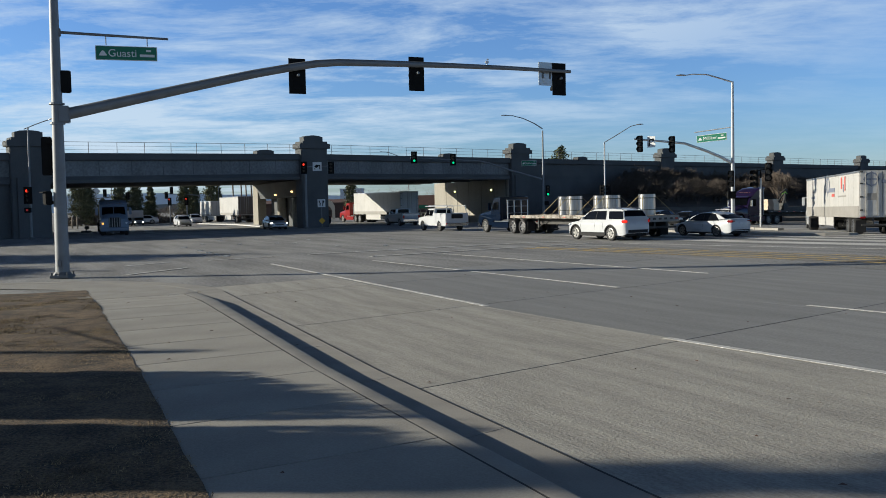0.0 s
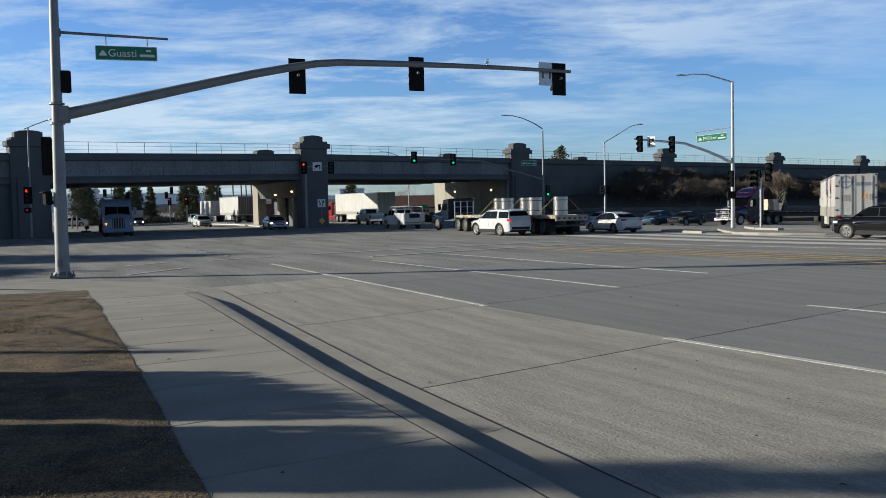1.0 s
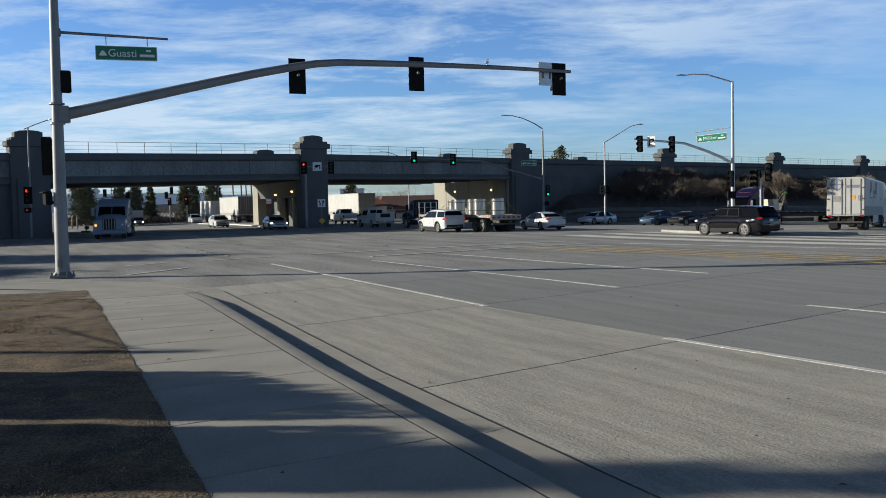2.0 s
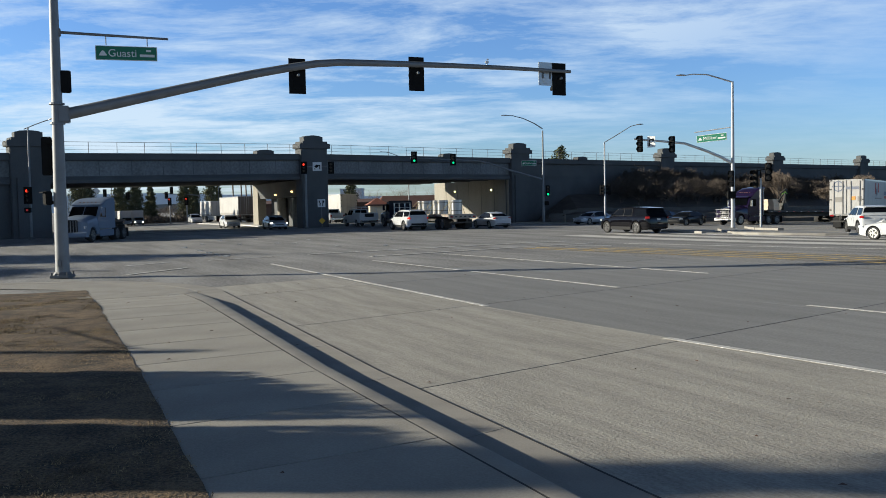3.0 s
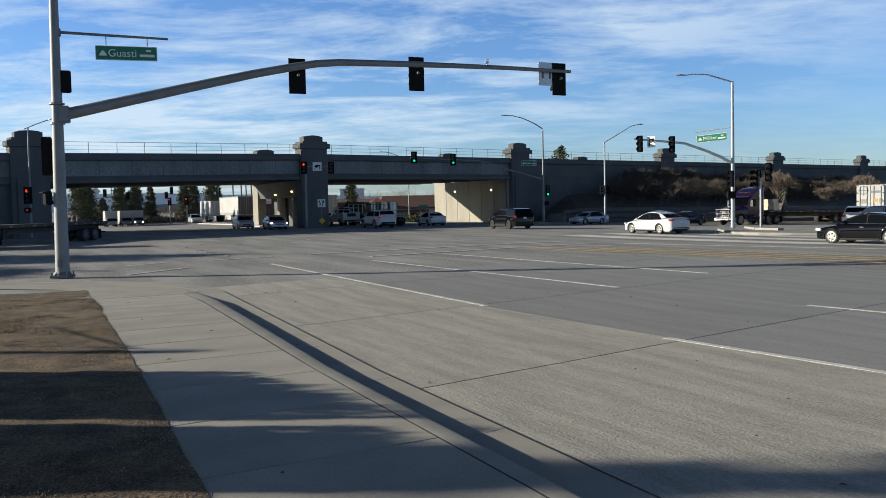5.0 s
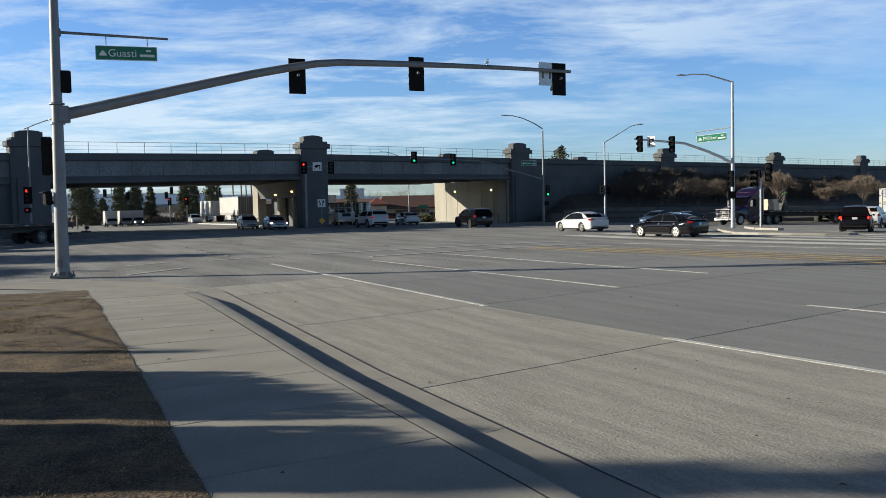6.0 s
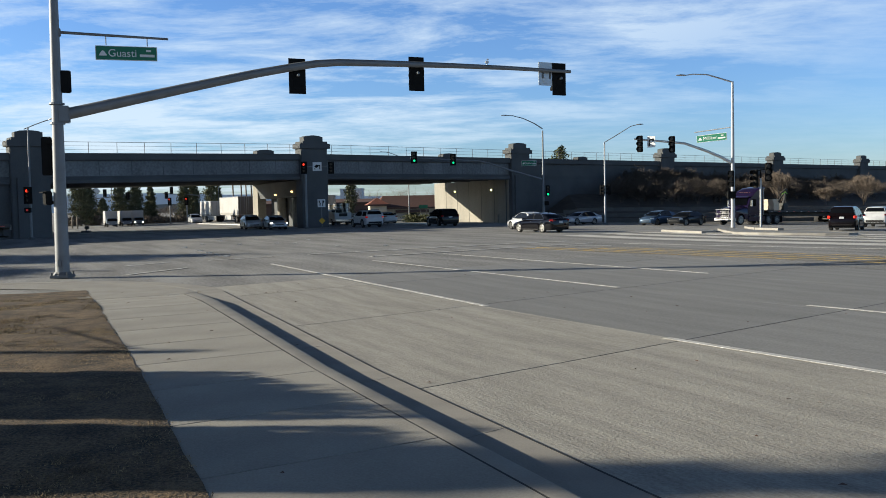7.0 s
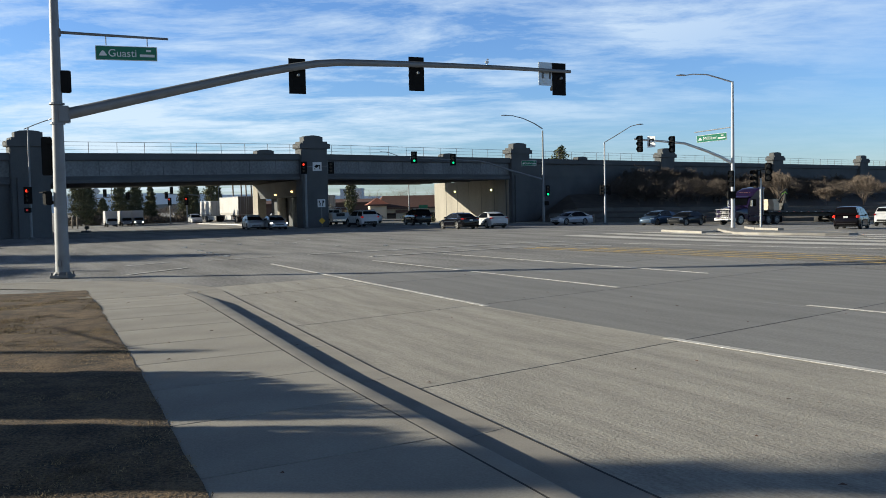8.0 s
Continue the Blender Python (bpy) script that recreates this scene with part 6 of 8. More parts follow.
CARS = {
    # L, W, wheelbase, tyre radius, front overhang, sill; top: hood, belt and deck on the centre line (share of L from the nose, z);
    # cab: glasshouse outline; side: door windows; quarter: window behind the rear door; lamp heights front and rear
    "sedan": dict(L=4.7, W=1.82, wb=2.72, r=0.335, fo=0.90, sill=0.20, lamps=(0.66, 0.90),
                  top=[(0.0, 0.60), (0.012, 0.68), (0.04, 0.745), (0.10, 0.805), (0.18, 0.87), (0.26, 0.905), (0.40, 0.935), (0.60, 0.965), (0.80, 1.005), (0.90, 1.045), (0.965, 1.055), (0.985, 1.02), (1.0, 0.90)],
                  cab=[(0.22, 0.87), (0.385, 1.255), (0.43, 1.335), (0.485, 1.395), (0.56, 1.425), (0.635, 1.415), (0.705, 1.365), (0.765, 1.29), (0.895, 1.03)],
                  side=[(0.285, 0.40, 0.535, 0.54), (0.55, 0.545, 0.715, 0.80)], quarter=None),
    "suv": dict(L=5.05, W=2.0, wb=3.02, r=0.40, fo=0.88, sill=0.27, lamps=(0.88, 1.06),
                top=[(0.0, 0.74), (0.012, 0.92), (0.03, 1.0), (0.08, 1.06), (0.16, 1.10), (0.235, 1.14), (0.40, 1.19), (0.70, 1.21), (0.93, 1.22), (0.975, 1.20), (0.99, 1.10), (1.0, 0.88)],
                cab=[(0.22, 1.08), (0.34, 1.555), (0.38, 1.655), (0.445, 1.725), (0.58, 1.765), (0.76, 1.76), (0.88, 1.725), (0.925, 1.67), (0.985, 1.16)],
                side=[(0.275, 0.375, 0.50, 0.505), (0.517, 0.512, 0.655, 0.675)], quarter=(0.735, 0.70, 0.925, 0.965)),
    "hatch": dict(L=4.45, W=1.78, wb=2.7, r=0.325, fo=0.90, sill=0.19, lamps=(0.68, 0.92),
                  top=[(0.0, 0.56), (0.012, 0.68), (0.04, 0.76), (0.12, 0.87), (0.21, 0.96), (0.40, 0.99), (0.70, 1.03), (0.93, 1.07), (0.975, 1.06), (0.99, 0.98), (1.0, 0.84)],
                  cab=[(0.18, 0.93), (0.375, 1.335), (0.43, 1.425), (0.50, 1.48), (0.58, 1.495), (0.68, 1.475), (0.78, 1.41), (0.85, 1.34), (0.975, 1.05)],
                  side=[(0.25, 0.395, 0.515, 0.52), (0.535, 0.53, 0.69, 0.745)], quarter=None),
    "van": dict(L=5.1, W=1.98, wb=3.03, r=0.34, fo=0.95, sill=0.22, lamps=(0.76, 0.98),
                top=[(0.0, 0.66), (0.012, 0.78), (0.04, 0.87), (0.11, 0.97), (0.18, 1.05), (0.40, 1.06), (0.70, 1.08), (0.96, 1.10), (0.985, 1.08), (0.995, 0.98), (1.0, 0.80)],
                cab=[(0.155, 1.0), (0.315, 1.54), (0.365, 1.645), (0.44, 1.715), (0.60, 1.755), (0.80, 1.75), (0.92, 1.70), (0.955, 1.62), (0.99, 1.08)],
                side=[(0.235, 0.345, 0.455, 0.46), (0.475, 0.47, 0.66, 0.67)], quarter=(0.69, 0.685, 0.90, 0.935)),
}
PLAN = ((0.0, 0.70), (0.012, 0.80), (0.03, 0.875), (0.06, 0.93), (0.10, 0.965), (0.17, 0.99), (0.30, 0.995), (0.55, 1.0), (0.80, 0.995), (0.90, 0.98), (0.95, 0.955), (0.975, 0.92), (0.99, 0.87), (1.0, 0.79))
FLANK = ((0.0, 0.945), (0.12, 0.972), (0.35, 0.992), (0.55, 1.0), (0.70, 0.998), (0.80, 0.985), (0.92, 0.958), (1.0, 0.93))


def spread(pts, v):
    return float(np.interp(v, [p[0] for p in pts], [p[1] for p in pts]))


def car_shell(bm, c, L, hubs, ar):
    """Lower body lofted through cross-sections from nose to tail, open over the wheels and beneath."""
    x0, w, s, r = L / 2, c["W"] / 2, c["sill"], c["r"]
    fs = {0.0, 0.006, 0.012, 0.02, 0.03, 0.045, 0.06, 0.08, 0.10, 0.94, 0.955, 0.97, 0.98, 0.99, 1.0} | {k / 24 for k in range(3, 23)}
    a0 = math.acos(max(-1.0, min(1.0, (s - r) / ar)))
    for h in hubs:
        fs = {f for f in fs if abs(x0 - f * L - h) > ar * math.sin(a0) + 0.02}
        fs |= {(x0 - h - ar * math.sin(a0 * k / 8)) / L for k in range(-8, 9)}
    rows = []
    for f in sorted(fs):
        x = x0 - f * L
        hw, zt = w * spread(PLAN, f), spread(c["top"], f)
        zs = zt - spread(((0.0, 0.03), (0.05, 0.09), (0.22, 0.10), (0.30, 0.07), (0.85, 0.07), (1.0, 0.05)), f)
        zl = s + spread(((0.0, 0.10), (0.03, 0.03), (0.08, 0.0), (0.93, 0.0), (0.98, 0.06), (1.0, 0.14)), f)
        for h in hubs:
            d = abs(x - h)
            if d < ar * math.sin(a0) - 1e-4:
                zl = max(zl, r + math.sqrt(ar * ar - d * d))
        half = []
        for q in (0.0, 0.14, 0.30, 0.46, 0.60, 0.72, 0.80, 0.90, 1.0):
            z = zl + (zs - zl) * q
            y = hw * spread(FLANK, (z - s) / (zs - s))
            near = min(math.hypot(x - h, z - r) for h in hubs) - ar
            y += 0.022 * math.exp(-max(0.0, near) / 0.05)
            half.append((y, z))
        half += [(hw * 0.86, zs + (zt - zs) * 0.45), (hw * 0.62, zs + (zt - zs) * 0.8), (0.0, zt)]
        ring = [(-y, z) for y, z in half] + [(y, z) for y, z in half[-2::-1]]
        rows.append([bm.verts.new((x, y, z)) for y, z in ring])
    for r0, r1 in zip(rows, rows[1:]):
        for i in range(len(r0) - 1):
            bm.faces.new((r0[i], r0[i + 1], r1[i + 1], r1[i]))
    bm.faces.new(rows[0]); bm.faces.new(rows[-1][::-1])


def car(name, kind, colour, label, m=None, lit=None, rim="rim", brake=False, extra="", category="car", k=1.0):
    c = CARS[kind]
    L, W, r = c["L"] * k, c["W"], c["r"]
    x0, w, s = L / 2, W / 2, c["sill"]
    col = V[colour]
    t = empty(name, m or Matrix.Identity(4), label, category)
    fx, rx = x0 - c["fo"], x0 - c["fo"] - c["wb"]
    ar = r + 0.05
    bm = bmesh.new()
    car_shell(bm, c, L, (fx, rx), ar)
    part("body", bm, col, t, smooth=True, angle=40)
    # glasshouse with inward-leaning sides and a rounded roof edge
    cab = [(x0 - f * L, z) for f, z in c["cab"]]
    zb, zt = min(z for _, z in cab), max(z for _, z in cab)
    wb_, wt = w * 0.93, w * 0.68

    def half(z):
        return wb_ + (wt - wb_) * (z - zb) / (zt - zb)
    bm = bmesh.new()
    rows = []
    for f in (-1, -0.95, -0.85, -0.5, 0, 0.5, 0.85, 0.95, 1):
        rows.append([bm.verts.new((x + (0.05 if i < 2 else -0.03 if i > len(cab) - 3 else 0.0) * (1 - f * f), half(z) * f, z + 0.025 * (1 - f * f) * (z > zb + 0.3) - (0.035 if abs(f) == 1 and z > zt - 0.13 else 0.0)))
                     for i, (x, z) in enumerate(cab)])
    for r0, r1 in zip(rows, rows[1:]):
        for i in range(len(cab) - 1):
            bm.faces.new((r0[i], r0[i + 1], r1[i + 1], r1[i]))
        bm.faces.new((r0[-1], r0[0], r1[0], r1[-1]))
    bm.faces.new(rows[0]); bm.faces.new(rows[-1][::-1])
    part("cabin", bm, col, t, smooth=True, angle=30)

    # panes and window trim a little proud of the cabin
    def pane(nm, pts, out=0.016, mat="glass", bow=0.0):
        bm = bmesh.new()
        if bow:
            lo0, lo1, hi1, hi0 = [Vector(p) for p in pts]
            grid = [[lo0.lerp(lo1, q / 6).lerp(hi0.lerp(hi1, q / 6), v) + Vector((bow * (1 - (q / 3 - 1) ** 2), 0, 0)) for q in range(7)] for v in (0, 1)]
            low, high = [bm.verts.new(p) for p in grid[0]], [bm.verts.new(p) for p in grid[1]]
            fcs = [bm.faces.new((low[q], low[q + 1], high[q + 1], high[q])) for q in range(6)]
        else:
            fcs = [bm.faces.new([bm.verts.new(p) for p in pts])]
        for f in fcs:
            f.normal_update()
        cen = Vector((0, 0, (zb + zt) / 2 - 0.1))
        nrm = sum((f.normal for f in fcs), Vector()).normalized()
        if nrm.dot(fcs[0].calc_center_median() - cen) < 0:
            nrm.negate()
        r_ = bmesh.ops.extrude_face_region(bm, geom=fcs)
        for v in [g for g in r_["geom"] if isinstance(g, bmesh.types.BMVert)]:
            v.co += nrm * out
        return part(nm, bm, V[mat], t)

    def edge(i, f, a):
        (xa, za), (xb, zb2) = cab[i], cab[i + 1]
        x, z = xa + (xb - xa) * f, za + (zb2 - za) * f
        return (x, half(z) * a, z)
    pane("windshield", [edge(0, 0.10, -0.93), edge(0, 0.10, 0.93), edge(0, 0.97, 0.91), edge(0, 0.97, -0.91)], 0.018, bow=0.055)
    j = len(cab) - 2
    lo = 0.66 if kind in ("suv", "van") else 0.88
    pane("rear_window", [edge(j, lo, -0.93), edge(j, lo, 0.93), edge(j, 0.06, 0.9), edge(j, 0.06, -0.9)], 0.018, bow=-0.032)
    z0, z1 = max(spread(c["top"], 0.5) - 0.005, zb + 0.08), zt - (0.17 if kind in ("suv", "van") else 0.10) * (zt - zb) - 0.02
    def window(a, b_, cc, d, margin, grow=0.0):
        """Outline of a side window whose top follows the roof."""
        top_ = [(b_ - grow / L) + (cc - b_ + 2 * grow / L) * q / 5 for q in range(6)]
        roof = [(f, min(z1 + grow, spread(c["cab"], f) - margin)) for f in top_]
        return [(x0 - (a * L - 1.6 * grow), z0 - grow)] + [(x0 - f * L, max(z, z0 + 0.05)) for f, z in roof] + [(x0 - (d * L + 1.6 * grow), z0 - grow)]

    for sd in (-1, 1):
        first, last = c["side"][0], c["side"][-1]
        whole = (first[0], first[1], last[2], last[3])
        pane("window_surround", [(x, sd * half(z), z) for x, z in window(*whole, 0.028, 0.026)], 0.006, "chrome" if extra == "chrome" else "trim")
        if extra == "chrome":
            pane("window_frame", [(x, sd * half(z), z) for x, z in window(*whole, 0.05, 0.004)], 0.011, "trim")
        for win in c["side"] + ([c["quarter"]] if c["quarter"] else []):
            pane("side_window", [(x, sd * half(z), z) for x, z in window(*win, 0.058)])
        bm = bmesh.new()
        box(bm, (x0 - (first[0] + 0.035) * L, sd * (half(z0) + 0.10), z0 + 0.06), (0.12, 0.2, 0.13), Matrix.Rotation(radians(sd * -14), 4, "Z"), 0.045)
        part("mirror", bm, col, t)
        # lamps wrapped round the corners
        zf, zr = c["lamps"]
        bm = bmesh.new()
        box(bm, (x0 - 0.037 * L, sd * (w * 0.885 - 0.025), zf), (0.42, 0.10, 0.12), Matrix.Rotation(radians(sd * -26), 4, "Z"), 0.04)
        part("headlight", bm, V["head_on"] if lit == "head" else V["head"], t)
        bm = bmesh.new()
        tall = 0.20 if kind == "van" else 0.16 if kind == "suv" else 0.13
        box(bm, (-x0 + 0.020 * L, sd * (w * 0.90 - 0.02), zr), (0.34, 0.10, tall), Matrix.Rotation(radians(sd * 32), 4, "Z"), 0.035)
        part("tail_light", bm, V["tail_on"] if brake else V["tail"], t)
        if kind == "sedan":
            bm = bmesh.new()
            box(bm, (-x0 + 0.035, sd * (w * 0.66), zr), (0.06, 0.24, tall * 0.7), bevel=0.02)
            part("tail_light", bm, V["tail_on"] if brake else V["tail"], t)
        for f in (first[3] - 0.04, last[3] - 0.05):
            bm = bmesh.new()
            box(bm, (x0 - f * L, sd * (w * 0.99), z0 - 0.16), (0.2, 0.035, 0.03), bevel=0.01)
            part("door_handle", bm, V["chrome"] if extra == "chrome" else col, t)
        for f in (first[0] - 0.01, first[3] + 0.006, last[3] - 0.03 if kind != "sedan" else 0.70):
            bm = bmesh.new()
            pts = [(x0 - f * L, sd * (w * spread(PLAN, f) * spread(FLANK, q) + 0.002), s + 0.12 + (spread(c["top"], f) - 0.09 - s - 0.12) * q) for q in (0.05, 0.3, 0.55, 0.75, 0.97)]
            tube(bm, pts, 0.006, 4)
            part("door_gap", bm, V["trim"], t)
        bm = bmesh.new()
        box(bm, ((fx + rx) / 2, sd * (w * 0.955 + 0.012 * (kind == "suv")), s + 0.03 + 0.05 * (kind == "suv")), (c["wb"] - 2 * ar - 0.02, 0.09, 0.10 + 0.12 * (kind == "suv")), bevel=0.03)
        part("sill_trim", bm, V["trim"], t)
        for x in (fx, rx):
            bm = bmesh.new()
            yo = w * spread(PLAN, (x0 - x) / L) + (0.026 if kind == "suv" else 0.004)
            pts0, pts1 = arch(x, ar - 0.012, r, s, 12), arch(x, ar + (0.055 if kind == "suv" else 0.006), r, s, 12)
            vv = [[bm.verts.new((px_, sd * yy, pz)) for px_, pz in pp] for pp, yy in ((pts0, w * 0.62), (pts0, yo), (pts1, yo), (pts1, yo - 0.03))]
            for q0, q1 in zip(vv, vv[1:]):
                for q in range(12):
                    bm.faces.new((q0[q], q0[q + 1], q1[q + 1], q1[q]))
            part("wheel_arch", bm, V["trim"] if colour == "white" or kind != "suv" else col, t)
    bm = bmesh.new()
    box(bm, (x0 - 0.03, 0, c["top"][0][1] - 0.10), (0.10, W * 0.56, 0.16 + 0.1 * (kind == "suv")), bevel=0.04)
    part("grille", bm, V["trim"], t)
    bm = bmesh.new()
    box(bm, (x0 - 0.04, 0, s + 0.16), (0.12, W * 0.62, 0.10), bevel=0.03)
    part("lower_intake", bm, V["trim"], t)
    bm = bmesh.new()
    box(bm, (-x0 + 0.05, 0, s + 0.20 + 0.05 * (kind == "suv")), (0.14, W * 0.76, 0.15 + 0.12 * (kind == "suv")), bevel=0.05)
    part("rear_bumper_trim", bm, V["trim"], t)
    bm = bmesh.new()
    box(bm, (-x0 - 0.004, 0, 0.78 if kind in ("sedan", "hatch") else 0.94), (0.02, 0.32, 0.14), bevel=0.006)
    part("number_plate", bm, V["plate"], t, "pale blank number plate")
    bm = bmesh.new()
    box(bm, (0, 0, s + 0.05), (L * 0.92, W * 0.80, 0.1))
    box(bm, (fx, 0, r + 0.14), (2 * ar, W * 0.62, 0.6))
    box(bm, (rx, 0, r + 0.14), (2 * ar, W * 0.62, 0.6))
    part("underbody", bm, V["trim"], t)
    if extra == "rails":
        for sd in (-1, 1):
            bm = bmesh.new()
            tube(bm, [(x0 - 0.40 * L, sd * wt * 0.95, zt - 0.04), (x0 - 0.45 * L, sd * wt * 0.95, zt + 0.045), (x0 - 0.86 * L, sd * wt * 0.95, zt + 0.03), (x0 - 0.91 * L, sd * wt * 0.95, zt - 0.06)], 0.02, 6)
            part("roof_rail", bm, V["chrome"], t)
    if kind == "sedan":
        bm = bmesh.new()
        prism(bm, [(0.0, 0.0), (-0.16, 0.0), (-0.17, 0.05), (-0.12, 0.06)], -0.02, 0.02)
        part("roof_antenna", bm, col, t, at=Matrix.Translation((x0 - 0.69 * L, 0, zt - 0.02)))
    if kind == "suv":
        bm = bmesh.new()
        prism(bm, [(0.0, 0.0), (-0.26, -0.03), (-0.27, -0.06), (0.0, -0.08)], -wt * 0.9, wt * 0.9)
        part("roof_spoiler", bm, col, t, at=Matrix.Translation((x0 - 0.905 * L, 0, zt - 0.03)))
    for sd in (-1, 1):
        for x in (fx, rx):
            wheel(t, x, sd * (w * 0.985 - 0.115), r, 0.23, sd, rim)
    return t


def pickup(name, colour, label, utility=False, m=None):
    t = empty(name, m or Matrix.Identity(4), label, "pickup truck")
    col = V[colour]
    L, W, r = (6.2, 2.0, 0.39) if utility else (5.8, 1.98, 0.39)
    x0, w = L / 2, W / 2
    fx, rx, ar, s = x0 - 0.95, x0 - 0.95 - 3.75, r + 0.08, 0.42
    cabx = x0 - 3.35
    top = [(x0, 0.6), (x0, 0.98), (x0 - 0.08, 1.08), (x0 - 1.25, 1.2), (cabx, 1.22)]
    rear = [(cabx, 1.3), (-x0 + 0.02, 1.3), (-x0, 0.62)] if not utility else [(cabx, 1.45), (-x0 + 0.02, 1.45), (-x0, 0.62)]
    poly = top + rear + [(-x0 + 0.1, s)] + arch(rx, ar, r, s) + arch(fx, ar, r, s) + [(x0 - 0.05, s)]
    bm = bmesh.new()
    shell(bm, poly, [(-w, 0.985, 0.05, 0.03), (-w + 0.04, 0.995, 0.0, 0), (w - 0.04, 0.995, 0.0, 0), (w, 0.985, 0.05, 0.03)])
    part("body", bm, col, t, smooth=True, angle=32)
    cab = [(x0 - 1.15, 1.18), (x0 - 1.75, 1.78), (x0 - 2.0, 1.86), (cabx + 0.15, 1.87), (cabx + 0.02, 1.8), (cabx, 1.18)]
    bm = bmesh.new()
    rows = [[bm.verts.new((x, f * (w * 0.94 - (z - 1.18) * 0.26), z)) for x, z in cab] for f in (-1, -0.9, 0.9, 1)]
    for r0, r1 in zip(rows, rows[1:]):
        for i in range(len(cab)):
            bm.faces.new((r0[i], r0[(i + 1) % len(cab)], r1[(i + 1) % len(cab)], r1[i]))
    bm.faces.new(rows[0]); bm.faces.new(rows[-1][::-1])
    part("cab", bm, col, t, smooth=True, angle=30)
    for nm, pts in (("windshield", [(x0 - 1.2, -0.8, 1.25), (x0 - 1.2, 0.8, 1.25), (x0 - 1.72, 0.72, 1.76), (x0 - 1.72, -0.72, 1.76)]),
                    ("rear_window", [(cabx - 0.012, -0.66, 1.36), (cabx - 0.012, 0.66, 1.36), (cabx + 0.005, 0.62, 1.76), (cabx + 0.005, -0.62, 1.76)])):
        bm = mesh(pts, [(0, 1, 2, 3)])
        bmesh.ops.solidify(bm, geom=bm.faces[:], thickness=0.03)
        part(nm, bm, V["glass"], t)
    for sd in (-1, 1):
        for a, b in ((x0 - 1.45, x0 - 2.3), (x0 - 2.38, cabx + 0.18)):
            bm = mesh([(a, sd * 0.93, 1.26), (a - 0.25 * (a > x0 - 2), sd * 0.815, 1.74), (b, sd * 0.815, 1.74), (b, sd * 0.93, 1.26)], [(0, 1, 2, 3)])
            bmesh.ops.solidify(bm, geom=bm.faces[:], thickness=0.04)
            part("side_window", bm, V["glass"], t)
        bm = bmesh.new()
        box(bm, (x0 - 1.4, sd * (w + 0.12), 1.34), (0.14, 0.22, 0.24), bevel=0.03)
        part("mirror", bm, V["trim"], t)
        bm = bmesh.new()
        box(bm, (x0 - 0.03, sd * (w - 0.22), 0.92), (0.12, 0.34, 0.22), bevel=0.03)
        part("headlight", bm, V["head"], t)
        bm = bmesh.new()
        box(bm, (-x0 + 0.02, sd * (w - 0.12), 0.95 if not utility else 0.62), (0.1, 0.18, 0.34 if not utility else 0.14), bevel=0.02)
        part("tail_light", bm, V["tail"], t)
        for x in (fx, rx):
            wheel(t, x, sd * (w - 0.14), r, 0.26, sd, "rim", 6)
    bm = bmesh.new()
    box(bm, (x0 + 0.02, 0, 0.86), (0.1, 1.2, 0.3), bevel=0.03)
    part("grille", bm, V["chrome"], t)
    for x, nm in ((x0 + 0.04, "front_bumper"), (-x0 - 0.04, "rear_bumper")):
        bm = bmesh.new()
        box(bm, (x, 0, 0.58), (0.16, W * 0.94, 0.2), bevel=0.04)
        part(nm, bm, V["chrome"], t)
    bm = bmesh.new()
    box(bm, (0, 0, 0.5), (L * 0.9, W * 0.6, 0.2))
    box(bm, (fx, 0, 0.6), (2 * ar, W * 0.66, 0.4)); box(bm, (rx, 0, 0.6), (2 * ar, W * 0.66, 0.4))
    part("underbody", bm, V["trim"], t)
    if not utility:
        bm = bmesh.new()
        box(bm, ((cabx - x0) / 2 - 0.1, 0, 1.31), (x0 + cabx - 0.35, W * 0.82, 0.04))
        part("bed_cover", bm, V["trim"], t)
    else:
        for sd in (-1, 1):
            for i, (xa, ln, za, hh) in enumerate(((cabx - 0.42, 0.72, 1.06, 0.82), (rx, 0.98, 1.26, 0.46), (-x0 + 0.38, 0.62, 1.06, 0.82))):
                bm = bmesh.new()
                box(bm, (xa, sd * (w - 0.22), za), (ln, 0.46, hh), bevel=0.02)
                b = part("tool_box", bm, V["white"], t)
                bm = bmesh.new()
                box(bm, (xa, sd * (w + 0.012), za), (ln - 0.1, 0.02, hh - 0.1), bevel=0.008)
                part("box_door", bm, V["white"], b)
            for xx in (cabx - 0.1, -x0 + 0.15):
                bm = bmesh.new()
                tube(bm, [(xx, sd * (w - 0.1), 1.4), (xx, sd * (w - 0.2), 2.05)], 0.03, 6)
                part("rack_post", bm, V["white"], t)
            bm = bmesh.new()
            tube(bm, [(x0 - 1.2, sd * (w - 0.2), 2.05), (-x0 + 0.1, sd * (w - 0.2), 2.05)], 0.03, 6)
            part("rack_rail", bm, V["white"], t)
        for kx in range(5):
            bm = bmesh.new()
            xx = x0 - 1.3 - kx * 1.05
            tube(bm, [(xx, -w + 0.2, 2.05), (xx, w - 0.2, 2.05)], 0.022, 6)
            part("rack_bar", bm, V["white"], t)
        for yy in (0.3, 0.55):
            bm = bmesh.new()
            tube(bm, [(x0 - 1.4, yy, 2.12), (-x0 + 0.2, yy, 2.12)], 0.025, 6)
            part("ladder_rail", bm, V["alu"], t)
        bm = bmesh.new()
        box(bm, (cabx - 1.35, 0, 1.42), (2.3, 1.02, 0.09), bevel=0.02)
        box(bm, (-x0 - 0.0, 0, 1.22), (0.06, 1.0, 0.36), bevel=0.02)
        part("bed_floor", bm, V["trim"], t)
    return t


